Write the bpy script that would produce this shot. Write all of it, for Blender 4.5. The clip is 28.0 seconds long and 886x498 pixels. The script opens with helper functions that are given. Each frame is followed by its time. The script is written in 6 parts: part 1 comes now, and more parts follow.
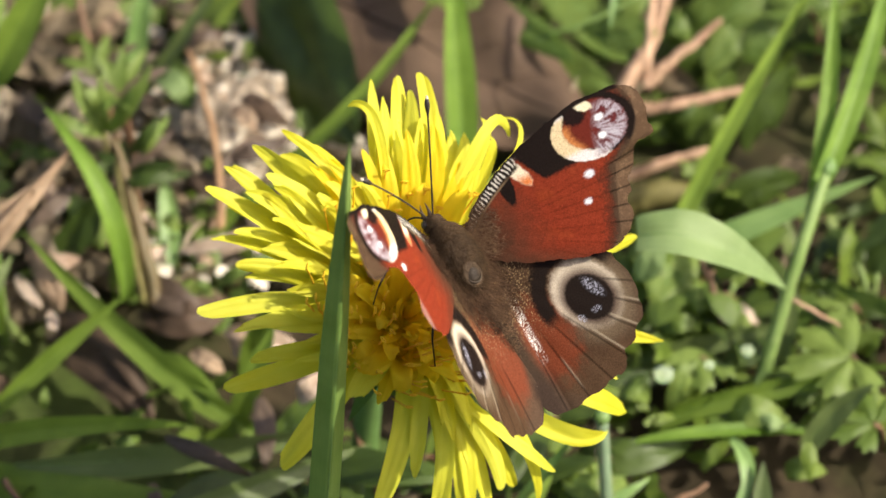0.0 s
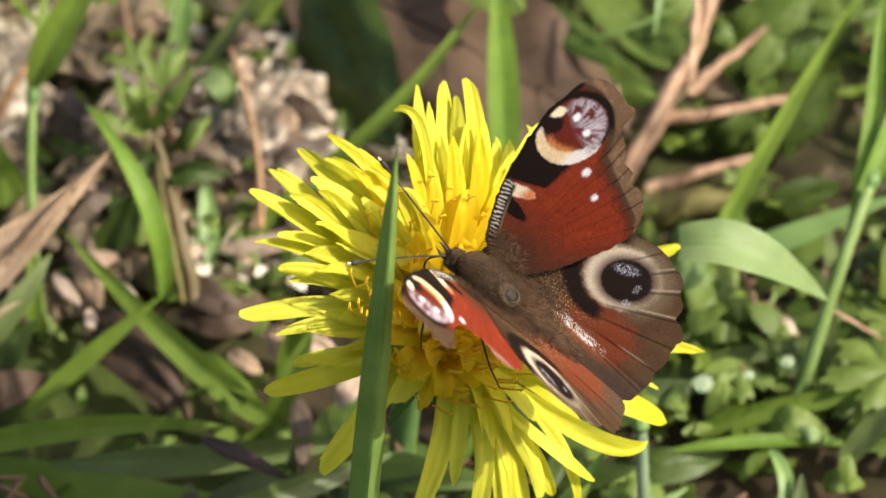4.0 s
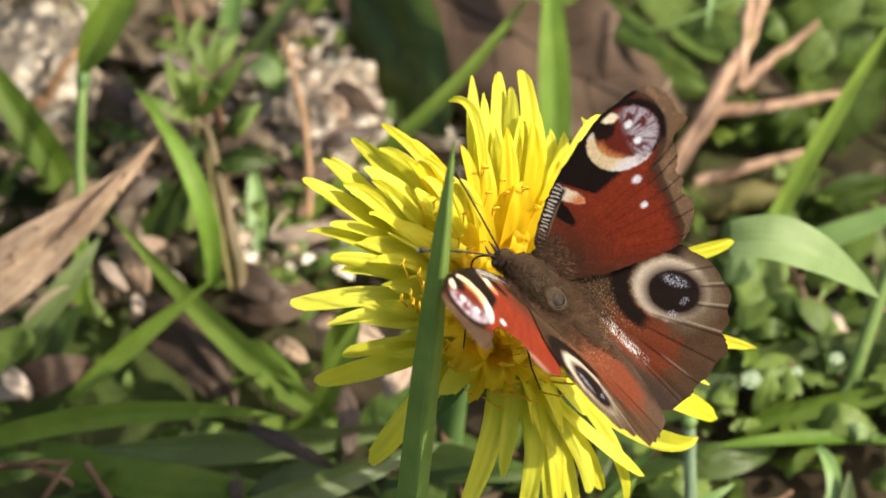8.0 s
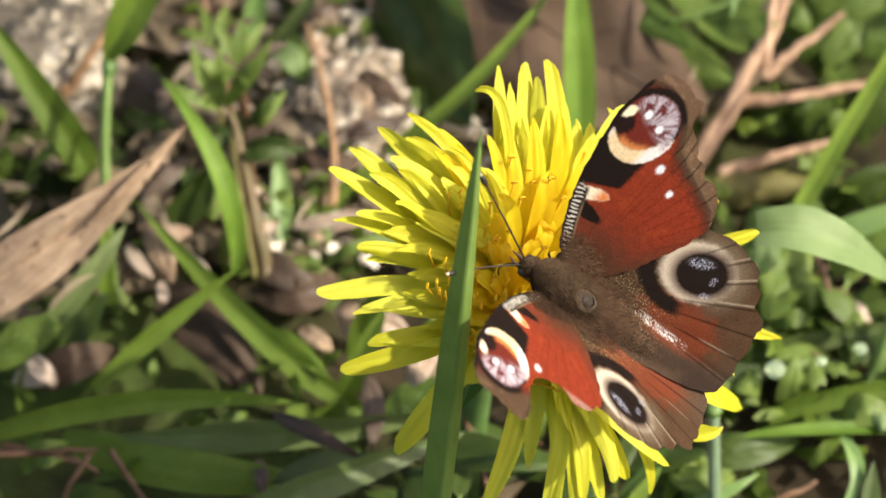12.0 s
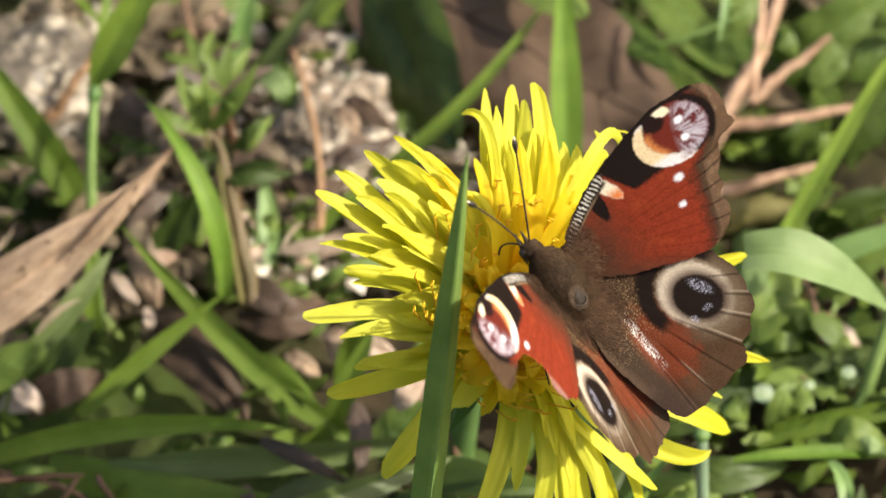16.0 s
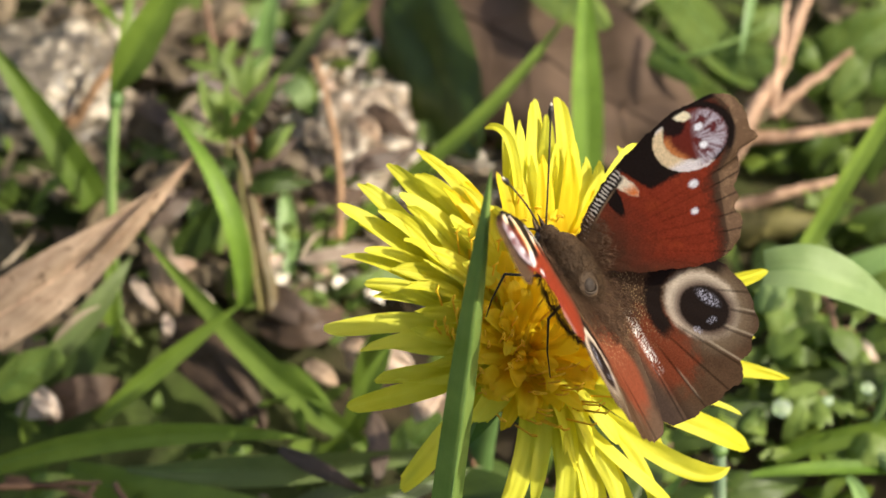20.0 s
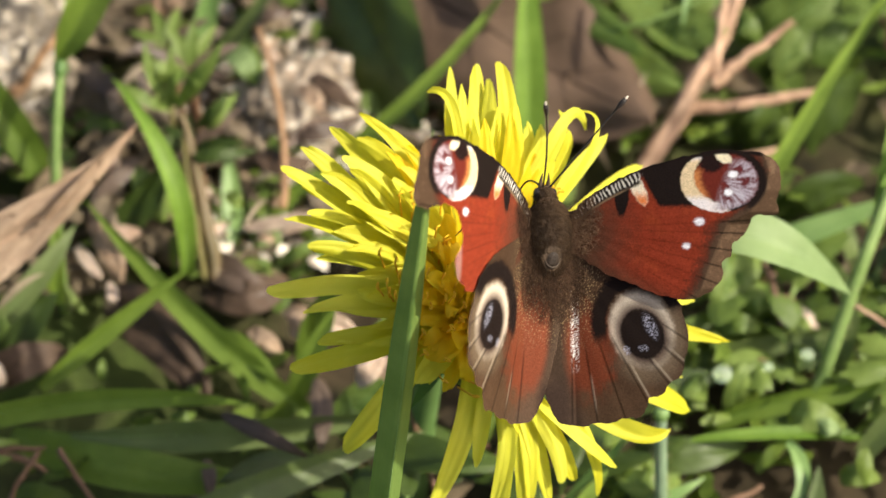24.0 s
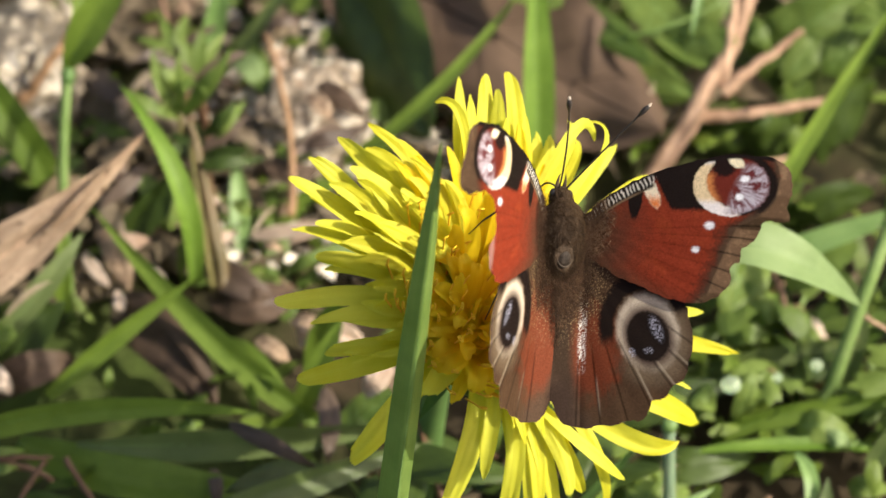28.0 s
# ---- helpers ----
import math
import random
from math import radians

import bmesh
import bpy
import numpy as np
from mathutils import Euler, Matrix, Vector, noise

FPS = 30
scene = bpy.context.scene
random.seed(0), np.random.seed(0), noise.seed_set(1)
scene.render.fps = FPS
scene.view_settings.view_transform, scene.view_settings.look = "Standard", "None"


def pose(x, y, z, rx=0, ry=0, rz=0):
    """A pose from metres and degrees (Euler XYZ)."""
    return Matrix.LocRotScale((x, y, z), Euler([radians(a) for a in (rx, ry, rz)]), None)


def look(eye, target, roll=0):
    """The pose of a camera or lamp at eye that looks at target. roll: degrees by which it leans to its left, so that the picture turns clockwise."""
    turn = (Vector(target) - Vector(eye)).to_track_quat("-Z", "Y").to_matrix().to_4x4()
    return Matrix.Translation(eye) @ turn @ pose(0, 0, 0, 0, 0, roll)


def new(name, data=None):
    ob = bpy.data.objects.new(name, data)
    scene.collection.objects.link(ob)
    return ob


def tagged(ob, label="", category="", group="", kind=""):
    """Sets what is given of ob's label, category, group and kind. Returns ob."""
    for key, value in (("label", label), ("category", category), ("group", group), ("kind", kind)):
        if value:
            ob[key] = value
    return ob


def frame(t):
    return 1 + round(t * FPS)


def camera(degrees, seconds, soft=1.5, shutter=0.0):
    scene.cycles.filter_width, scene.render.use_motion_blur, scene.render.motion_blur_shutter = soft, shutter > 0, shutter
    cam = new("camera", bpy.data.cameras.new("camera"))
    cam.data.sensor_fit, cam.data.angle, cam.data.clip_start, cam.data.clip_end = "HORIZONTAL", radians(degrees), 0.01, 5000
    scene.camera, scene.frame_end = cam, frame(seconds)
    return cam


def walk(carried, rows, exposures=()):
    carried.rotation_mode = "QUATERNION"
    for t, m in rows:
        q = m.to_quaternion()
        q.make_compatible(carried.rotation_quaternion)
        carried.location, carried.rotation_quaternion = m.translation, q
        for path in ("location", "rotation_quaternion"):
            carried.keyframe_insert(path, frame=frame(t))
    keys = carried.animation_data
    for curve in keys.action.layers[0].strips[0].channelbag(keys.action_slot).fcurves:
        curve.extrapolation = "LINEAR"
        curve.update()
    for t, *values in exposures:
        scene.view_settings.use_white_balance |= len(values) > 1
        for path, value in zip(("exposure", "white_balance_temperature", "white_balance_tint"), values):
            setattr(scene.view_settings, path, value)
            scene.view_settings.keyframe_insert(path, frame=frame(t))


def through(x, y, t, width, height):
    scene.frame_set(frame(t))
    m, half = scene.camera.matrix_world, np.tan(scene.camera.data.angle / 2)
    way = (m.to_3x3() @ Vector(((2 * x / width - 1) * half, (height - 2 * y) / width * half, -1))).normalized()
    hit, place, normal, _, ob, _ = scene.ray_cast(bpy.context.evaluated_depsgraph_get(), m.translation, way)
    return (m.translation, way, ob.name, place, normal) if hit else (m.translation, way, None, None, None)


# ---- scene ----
# ---- camera ----
cam = camera(16, 28.0)
cam.data.dof.use_dof = True
cam.data.dof.focus_distance = 0.408
cam.data.dof.aperture_fstop = 23.0
PATH = [
    (0, -0.00262, -0.27083, 0.39495, 40.426, 0.559, -2.054), (0.5, -0.00341, -0.26803, 0.39482, 40.058, 0.382, -1.776),
    (1, -0.00483, -0.26611, 0.39485, 40.034, 0.514, -1.653), (1.5, -0.00506, -0.26610, 0.39438, 39.527, 0.451, -1.672),
    (2, -0.00458, -0.26754, 0.39467, 39.672, 0.534, -1.450), (2.5, -0.00464, -0.26770, 0.39492, 39.950, 0.366, -1.398),
    (3, -0.00474, -0.26744, 0.39512, 40.871, 0.271, -1.243), (3.5, -0.00491, -0.26779, 0.39528, 40.357, 0.287, -1.024),
    (4, -0.00538, -0.26830, 0.39516, 40.279, 0.194, -1.000), (4.5, -0.00581, -0.26751, 0.39464, 40.383, 0.352, -0.551),
    (6.5, -0.00719, -0.26824, 0.39548, 40.215, -0.391, -0.632), (7, -0.00766, -0.26761, 0.39453, 40.494, -1.130, -0.846),
    (7.5, -0.00853, -0.26749, 0.39437, 40.263, -0.806, -0.622), (8, -0.00873, -0.26657, 0.39459, 40.000, -0.000, -0.000),
    (8.5, -0.00978, -0.26725, 0.39478, 39.781, -0.353, -0.027), (9, -0.00852, -0.26678, 0.39420, 39.520, -0.287, -0.216),
    (9.5, -0.00836, -0.26715, 0.39466, 39.404, 0.002, -0.054), (10, -0.00808, -0.26821, 0.39479, 39.336, 0.015, 0.098),
    (10.5, -0.00833, -0.26725, 0.39482, 39.714, 0.007, 0.041), (11, -0.00891, -0.26562, 0.39496, 40.356, 0.197, 0.402),
    (11.5, -0.00964, -0.26526, 0.39511, 40.338, 0.174, 0.478), (12, -0.00986, -0.26690, 0.39526, 39.784, 0.127, 0.343),
    (12.5, -0.00817, -0.26698, 0.39474, 39.446, 0.007, 0.283), (14.5, -0.00898, -0.26563, 0.39513, 39.296, 0.066, 0.184),
    (15, -0.01026, -0.26630, 0.39495, 39.278, 0.028, 0.373), (15.5, -0.00996, -0.26627, 0.39510, 39.270, -0.113, 0.105),
    (16, -0.00970, -0.26681, 0.39375, 40.332, 0.055, 0.091), (16.5, -0.01025, -0.26944, 0.39530, 40.702, -0.316, 0.159),
    (17, -0.00935, -0.27088, 0.39414, 40.885, -0.206, 0.360), (17.5, -0.00940, -0.27062, 0.39528, 40.992, -0.171, 0.239),
    (18, -0.00951, -0.26788, 0.39474, 39.976, -0.153, 0.306), (18.5, -0.01031, -0.26699, 0.39501, 40.533, -0.036, 0.380),
    (19, -0.01019, -0.26741, 0.39564, 40.344, -0.220, 0.609), (19.5, -0.01056, -0.26677, 0.39540, 40.200, -0.291, 0.601),
    (20, -0.01131, -0.26462, 0.39563, 40.188, -0.239, 0.704), (20.5, -0.01223, -0.26414, 0.39502, 38.909, -0.345, 0.679),
    (21, -0.01140, -0.26356, 0.39531, 39.253, -0.585, 0.494), (21.5, -0.01258, -0.26419, 0.39604, 38.697, -0.711, 0.585),
    (22, -0.01034, -0.26623, 0.39466, 40.118, -1.032, 0.474), (22.5, -0.01151, -0.26801, 0.39535, 40.010, -1.141, 0.205),
    (24.5, -0.01025, -0.26969, 0.39475, 40.155, -0.963, 0.098), (25, -0.00999, -0.26882, 0.39466, 40.301, -0.909, 0.112),
    (25.5, -0.01004, -0.26797, 0.39520, 40.650, -0.597, 0.323), (26, -0.01086, -0.26780, 0.39559, 40.150, -0.614, 0.510),
    (26.5, -0.01067, -0.26810, 0.39498, 40.346, -0.829, 0.456), (27, -0.01032, -0.26848, 0.39489, 40.203, -0.912, 0.190),
    (27.5, -0.01092, -0.26774, 0.39495, 40.266, -0.957, 0.387), (28, -0.01059, -0.26749, 0.39480, 40.087, -0.976, 0.329),
]

walk(cam, [(t, pose(x, y, z, rx, ry, rz)) for t, x, y, z, rx, ry, rz in PATH])

# ---- light ----
SUN = Vector((0.69, -0.14, 0.71)).normalized()
sun = new("sun", bpy.data.lights.new("sun", "SUN"))
sun.data.energy, sun.data.angle, sun.data.color = 4.6, radians(0.6), (1.0, 0.935, 0.79)
sun.matrix_world = look(SUN * 5, (0, 0, 0))
world = bpy.data.worlds.new("sky")
scene.world = world
world.use_nodes = True
wn = world.node_tree.nodes
sky = wn.new("ShaderNodeTexSky")
sky.sky_type, sky.sun_disc, sky.dust_density = "NISHITA", False, 5.0
sky.ozone_density = 0.4
sky.sun_elevation, sky.sun_rotation = math.asin(SUN.z), math.atan2(SUN.x, SUN.y)
world.node_tree.links.new(sky.outputs[0], wn["Background"].inputs[0])
wn["Background"].inputs[1].default_value = 0.135
scene.view_settings.exposure = 0.37


# ---- materials ----
def shader(name):
    m = bpy.data.materials.new(name)
    m.use_nodes = True
    return m, m.node_tree.nodes, m.node_tree.links, m.node_tree.nodes["Principled BSDF"]


def ramp_of(nodes, stops):
    r = nodes.new("ShaderNodeValToRGB")
    e = r.color_ramp.elements
    while len(e) < len(stops):
        e.new(0.5)
    for el, (p, c) in zip(e, stops):
        el.position, el.color = p, (*c, 1)
    return r


def noise_of(nodes, links, vec, scale, detail=4.0, rough=0.6):
    n = nodes.new("ShaderNodeTexNoise")
    n.inputs["Scale"].default_value, n.inputs["Detail"].default_value, n.inputs["Roughness"].default_value = scale, detail, rough
    links.new(vec, n.inputs["Vector"])
    return n.outputs["Fac"]


def math_of(nodes, links, op, a, b):
    n = nodes.new("ShaderNodeMath")
    n.operation = op
    for i, v in enumerate((a, b)):
        if isinstance(v, (int, float)):
            n.inputs[i].default_value = v
        else:
            links.new(v, n.inputs[i])
    return n.outputs[0]


def mix_of(nodes, links, kind, fac, a, b):
    n = nodes.new("ShaderNodeMix")
    n.data_type, n.blend_type = "RGBA", kind
    for i, v in ((0, fac), (6, a), (7, b)):
        if isinstance(v, (int, float)):
            n.inputs[i].default_value = v
        elif isinstance(v, tuple):
            n.inputs[i].default_value = (*v, 1)
        else:
            links.new(v, n.inputs[i])
    return n.outputs[2]


def plant(name, dark, light, through=0.3, rough=0.5, stripes=(60.0, 2.0), vein=0.35, spots=None, bump=0.25, gloss=0.4, tone=1.15):
    """A leaf: two greens by grain along its length and by blotches, thin enough to let light through."""
    dark, light = (tuple(c * tone for c in k) for k in (dark, light))
    m, nodes, links, bsdf = shader(name)
    uv = nodes.new("ShaderNodeUVMap")
    coords = nodes.new("ShaderNodeTexCoord").outputs["Object"]
    stretch = nodes.new("ShaderNodeMapping")
    stretch.inputs["Scale"].default_value = (stripes[0], stripes[1], 1)
    links.new(uv.outputs[0], stretch.inputs["Vector"])
    grain = noise_of(nodes, links, stretch.outputs[0], 1.0, 3.0)
    blotch = noise_of(nodes, links, coords, 140.0, 5.0)
    rand = nodes.new("ShaderNodeObjectInfo").outputs["Random"]
    f = math_of(nodes, links, "ADD", math_of(nodes, links, "MULTIPLY", grain, vein), math_of(nodes, links, "MULTIPLY", blotch, 1.0 - vein))
    f = math_of(nodes, links, "ADD", f, math_of(nodes, links, "MULTIPLY", math_of(nodes, links, "SUBTRACT", rand, 0.5), 0.3))
    col = ramp_of(nodes, [(0.3, dark), (0.72, light)])
    links.new(f, col.inputs[0])
    out = col.outputs[0]
    if spots:
        fleck = ramp_of(nodes, [(0.6, (0, 0, 0)), (0.7, (1, 1, 1))])
        links.new(noise_of(nodes, links, coords, 420.0, 3.0), fleck.inputs[0])
        out = mix_of(nodes, links, "MIX", fleck.outputs[0], out, spots)
    links.new(out, bsdf.inputs["Base Color"])
    bsdf.inputs["Roughness"].default_value = rough
    bsdf.inputs["Specular IOR Level"].default_value = gloss
    bp = nodes.new("ShaderNodeBump")
    bp.inputs["Strength"].default_value, bp.inputs["Distance"].default_value = bump, 0.0004
    links.new(f, bp.inputs["Height"])
    links.new(bp.outputs[0], bsdf.inputs["Normal"])
    thin = nodes.new("ShaderNodeBsdfTranslucent")
    links.new(out, thin.inputs["Color"])
    links.new(bp.outputs[0], thin.inputs["Normal"])
    mix = nodes.new("ShaderNodeMixShader")
    mix.inputs[0].default_value = through
    links.new(bsdf.outputs[0], mix.inputs[1])
    links.new(thin.outputs[0], mix.inputs[2])
    links.new(mix.outputs[0], nodes["Material Output"].inputs[0])
    return m


def solid(name, dark, light, scale=300.0, rough=0.8, bump=0.5, metal=0.0, gloss=0.3, mid=None, tone=1.2, spread=0.2):
    """An opaque surface with grain at two scales."""
    dark, light, mid = (tuple(c * tone for c in k) if k else None for k in (dark, light, mid))
    m, nodes, links, bsdf = shader(name)
    coords = nodes.new("ShaderNodeTexCoord").outputs["Object"]
    a, b = noise_of(nodes, links, coords, scale, 6.0), noise_of(nodes, links, coords, scale * 0.17, 3.0)
    f = math_of(nodes, links, "ADD", math_of(nodes, links, "MULTIPLY", a, 0.55), math_of(nodes, links, "MULTIPLY", b, 0.45))
    rand = nodes.new("ShaderNodeObjectInfo").outputs["Random"]
    isle = nodes.new("ShaderNodeNewGeometry").outputs["Random Per Island"]
    f = math_of(nodes, links, "ADD", f, math_of(nodes, links, "MULTIPLY", math_of(nodes, links, "SUBTRACT", rand, 0.5), 0.15))
    f = math_of(nodes, links, "ADD", f, math_of(nodes, links, "MULTIPLY", math_of(nodes, links, "SUBTRACT", isle, 0.5), 0.35))
    col = ramp_of(nodes, [(0.5 - spread, dark), (0.5, mid), (0.5 + spread, light)] if mid else [(0.32, dark), (0.68, light)])
    links.new(f, col.inputs[0])
    links.new(col.outputs[0], bsdf.inputs["Base Color"])
    bsdf.inputs["Roughness"].default_value, bsdf.inputs["Metallic"].default_value = rough, metal
    bsdf.inputs["Specular IOR Level"].default_value = gloss
    bp = nodes.new("ShaderNodeBump")
    bp.inputs["Strength"].default_value, bp.inputs["Distance"].default_value = bump, 0.0006
    links.new(a, bp.inputs["Height"])
    links.new(bp.outputs[0], bsdf.inputs["Normal"])
    return m


MATS = {
    "front_grass": plant("front_grass", (0.11, 0.19, 0.035), (0.225, 0.33, 0.085), 0.36, rough=0.36, gloss=0.6),
    "brown_stone": solid("brown_stone", (0.06, 0.045, 0.03), (0.62, 0.56, 0.46), 420.0, 0.4, 1.0, mid=(0.26, 0.2, 0.14), gloss=0.6, spread=0.12),
    "fresh_grass": plant("fresh_grass", (0.085, 0.14, 0.013), (0.2, 0.29, 0.042), 0.36),
    "bright_grass": plant("bright_grass", (0.108, 0.2, 0.018), (0.25, 0.385, 0.06), 0.42),
    "pale_grass": plant("pale_grass", (0.12, 0.2, 0.04), (0.3, 0.4, 0.14), 0.2),
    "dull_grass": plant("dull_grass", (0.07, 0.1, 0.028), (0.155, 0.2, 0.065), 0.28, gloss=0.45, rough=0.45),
    "pale_blade": plant("pale_blade", (0.11, 0.21, 0.05), (0.25, 0.38, 0.12), 0.35, rough=0.42, gloss=0.6),
    "sheen_blade": plant("sheen_blade", (0.2, 0.31, 0.1), (0.36, 0.48, 0.2), 0.35, rough=0.55, gloss=0.4, tone=0.85),
    "blue_stem": plant("blue_stem", (0.17, 0.24, 0.14), (0.3, 0.4, 0.26), 0.15),
    "herb_leaf": plant("herb_leaf", (0.07, 0.118, 0.016), (0.195, 0.262, 0.056), 0.35, stripes=(14.0, 10.0), vein=0.5),
    # leaf green taken far down: shade is put into the colour
    "shaded_leaf": plant("shaded_leaf", (0.024, 0.042, 0.005), (0.055, 0.086, 0.012), 0.15, stripes=(14.0, 10.0), vein=0.5),
    "purple_leaf": plant("purple_leaf", (0.052, 0.034, 0.024), (0.14, 0.097, 0.07), 0.15, stripes=(12.0, 10.0)),
    # dead-leaf brown, lowered to hold the shade over the largest leaf
    "brown_leaf": plant("brown_leaf", (0.046, 0.028, 0.017), (0.112, 0.07, 0.044), 0.15, stripes=(9.0, 12.0), vein=0.5, rough=0.7),
    "tan_leaf": plant("tan_leaf", (0.16, 0.1, 0.058), (0.48, 0.345, 0.235), 0.25, stripes=(10.0, 14.0), vein=0.5, rough=0.6, spots=(0.11, 0.065, 0.035), bump=0.6),
    "pale_litter": plant("pale_litter", (0.3, 0.2, 0.14), (0.62, 0.5, 0.4), 0.25, rough=0.7),
    "pink_straw": solid("pink_straw", (0.16, 0.085, 0.05), (0.6, 0.4, 0.27), 420.0, 0.75, 0.9),
    "orange_straw": solid("orange_straw", (0.1, 0.055, 0.028), (0.34, 0.2, 0.105), 500.0, 0.6),
    "olive_straw": solid("olive_straw", (0.06, 0.055, 0.015), (0.2, 0.17, 0.06), 300.0, 0.7),
    "red_stem": solid("red_stem", (0.075, 0.038, 0.021), (0.19, 0.11, 0.065), 500.0, 0.5),
    "herb_stem": plant("herb_stem", (0.1, 0.088, 0.034), (0.21, 0.135, 0.075), 0.25, stripes=(5.0, 3.0), vein=0.3, bump=0.1),
    "stone": solid("stone", (0.1, 0.08, 0.055), (0.85, 0.82, 0.74), 420.0, 0.35, 1.0, mid=(0.45, 0.38, 0.28), gloss=0.7, spread=0.1),
    "petal": plant("petal", (0.72, 0.66, 0.026), (0.8, 0.785, 0.085), 0.45, rough=0.5, stripes=(18.0, 1.5), bump=0.35, gloss=0.25, tone=1.0),
    "petal_deep": plant("petal_deep", (0.86, 0.6, 0.012), (0.88, 0.73, 0.03), 0.55, rough=0.5, stripes=(18.0, 1.5), bump=0.3, gloss=0.25, tone=1.0),
    "withered_petal": plant("withered_petal", (0.3, 0.17, 0.03), (0.62, 0.42, 0.08), 0.3, rough=0.7, stripes=(18.0, 1.5)),
    "style": solid("style", (0.6, 0.3, 0.01), (0.8, 0.5, 0.02), 900.0, 0.6),
    "bract": plant("bract", (0.06, 0.13, 0.03), (0.16, 0.26, 0.08), 0.2),
    "fur": solid("fur", (0.04, 0.022, 0.012), (0.1, 0.06, 0.034), 900.0, 0.8, 0.8),
    "fur_dark": solid("fur_dark", (0.03, 0.018, 0.01), (0.08, 0.05, 0.026), 900.0, 0.8, 0.8),
    "hair": solid("hair", (0.028, 0.016, 0.008), (0.08, 0.048, 0.025), 900.0, 0.6, 0.2, gloss=0.15),
    "hair_rust": solid("hair_rust", (0.035, 0.018, 0.01), (0.1, 0.056, 0.03), 900.0, 0.6, 0.2, gloss=0.15),
    "insect_shell": solid("insect_shell", (0.02, 0.014, 0.01), (0.055, 0.04, 0.028), 1500.0, 0.6, 0.3, gloss=0.2),
    "insect_black": solid("insect_black", (0.012, 0.009, 0.008), (0.05, 0.04, 0.035), 900.0, 0.45, 0.3),
    "insect_eye": solid("insect_eye", (0.02, 0.012, 0.01), (0.05, 0.035, 0.03), 2500.0, 0.25, 0.4, gloss=0.6),
    "club_tip": solid("club_tip", (0.5, 0.4, 0.3), (0.75, 0.66, 0.55), 900.0, 0.6),
}


def wing_shader():
    m, nodes, links, bsdf = shader("wing_scales")
    att = nodes.new("ShaderNodeVertexColor")
    att.layer_name = "scales"
    coords = nodes.new("ShaderNodeTexCoord").outputs["Object"]
    fine = noise_of(nodes, links, coords, 5200.0, 3.0, 0.7)
    tone = ramp_of(nodes, [(0.25, (0.62, 0.62, 0.62)), (0.75, (1.25, 1.25, 1.25))])
    links.new(fine, tone.inputs[0])
    links.new(mix_of(nodes, links, "MULTIPLY", 1.0, att.outputs[0], tone.outputs[0]), bsdf.inputs["Base Color"])
    bsdf.inputs["Roughness"].default_value = 0.55
    bsdf.inputs["Specular IOR Level"].default_value = 0.03
    bp = nodes.new("ShaderNodeBump")
    bp.inputs["Strength"].default_value, bp.inputs["Distance"].default_value = 0.35, 0.0002
    links.new(fine, bp.inputs["Height"])
    links.new(bp.outputs[0], bsdf.inputs["Normal"])
    return m


WING = wing_shader()


# ---- mesh helpers ----
def mesh_of(name, verts, faces, material, uvs=None, smooth=True):
    me = bpy.data.meshes.new(name)
    me.from_pydata([tuple(v) for v in verts], [], faces)
    me.materials.append(material)
    if uvs is not None:
        lay = me.uv_layers.new(name="UVMap")
        flat = np.array([uvs[l.vertex_index] for l in me.loops], dtype=np.float32).ravel()
        lay.data.foreach_set("uv", flat)
    me.polygons.foreach_set("use_smooth", [smooth] * len(me.polygons))
    me.update()
    return me


def part(name, me, parent, label="", m=None):
    ob = new(name, me)
    ob.parent = parent
    if m is not None:
        ob.matrix_basis = m
    if label:
        ob["label"] = label
    return ob


def bezier(p0, pm, p2):
    """A curve from p0 through pm, half way, to p2."""
    p0, pm, p2 = Vector(p0), Vector(pm), Vector(p2)
    c = pm * 2 - (p0 + p2) / 2
    return lambda s: p0 * (1 - s) ** 2 + c * (2 * s * (1 - s)) + p2 * s * s


FACE = Vector((0.1, -0.45, 0.88)).normalized()
UP = Vector((0, 0, 1))


def sheet(curve, width, profile, roll=0.0, fold=0.0, cup=0.0, wave=0.0, seed=0, face=FACE, twist=0.0, groove=0.0):
    """A point of a sheet along a curve, for s along and u across. fold: its keel; cup: how it curves across."""
    def at(s, u, lift=0.0):
        p = curve(s)
        t = (curve(min(1, s + 0.01)) - curve(max(0, s - 0.01))).normalized()
        side = t.cross(face)
        side = side.normalized() if side.length > 1e-4 else Vector((1, 0, 0))
        side = Matrix.Rotation(radians(roll + twist * s), 3, t) @ side
        up = side.cross(t)
        w = max(width * profile(s), width * 0.015)
        lift += abs(u) * w / 2 * fold - u * u * w * cup + groove * w * math.cos(u * 9.42)
        if wave:
            lift += wave * width * noise.noise((s * 5 + seed * 7.3, u * 1.6, seed * 1.7))
        return p + side * (u * w / 2) + up * lift
    return at


def strip(curve, width, profile, roll=0.0, fold=0.0, cup=0.0, n=16, m=6, wave=0.0, seed=0, face=FACE, twist=0.0, groove=0.0):
    """The sheet's vertices, faces and uvs."""
    at = sheet(curve, width, profile, roll, fold, cup, wave, seed, face, twist, groove)
    verts, uvs, faces = [], [], []
    for i in range(n + 1):
        for j in range(m + 1):
            verts.append(at(i / n, j / m * 2 - 1))
            uvs.append((j / m, i / n))
    for i in range(n):
        for j in range(m):
            a = i * (m + 1) + j
            faces.append((a, a + 1, a + m + 2, a + m + 1))
    return verts, faces, uvs


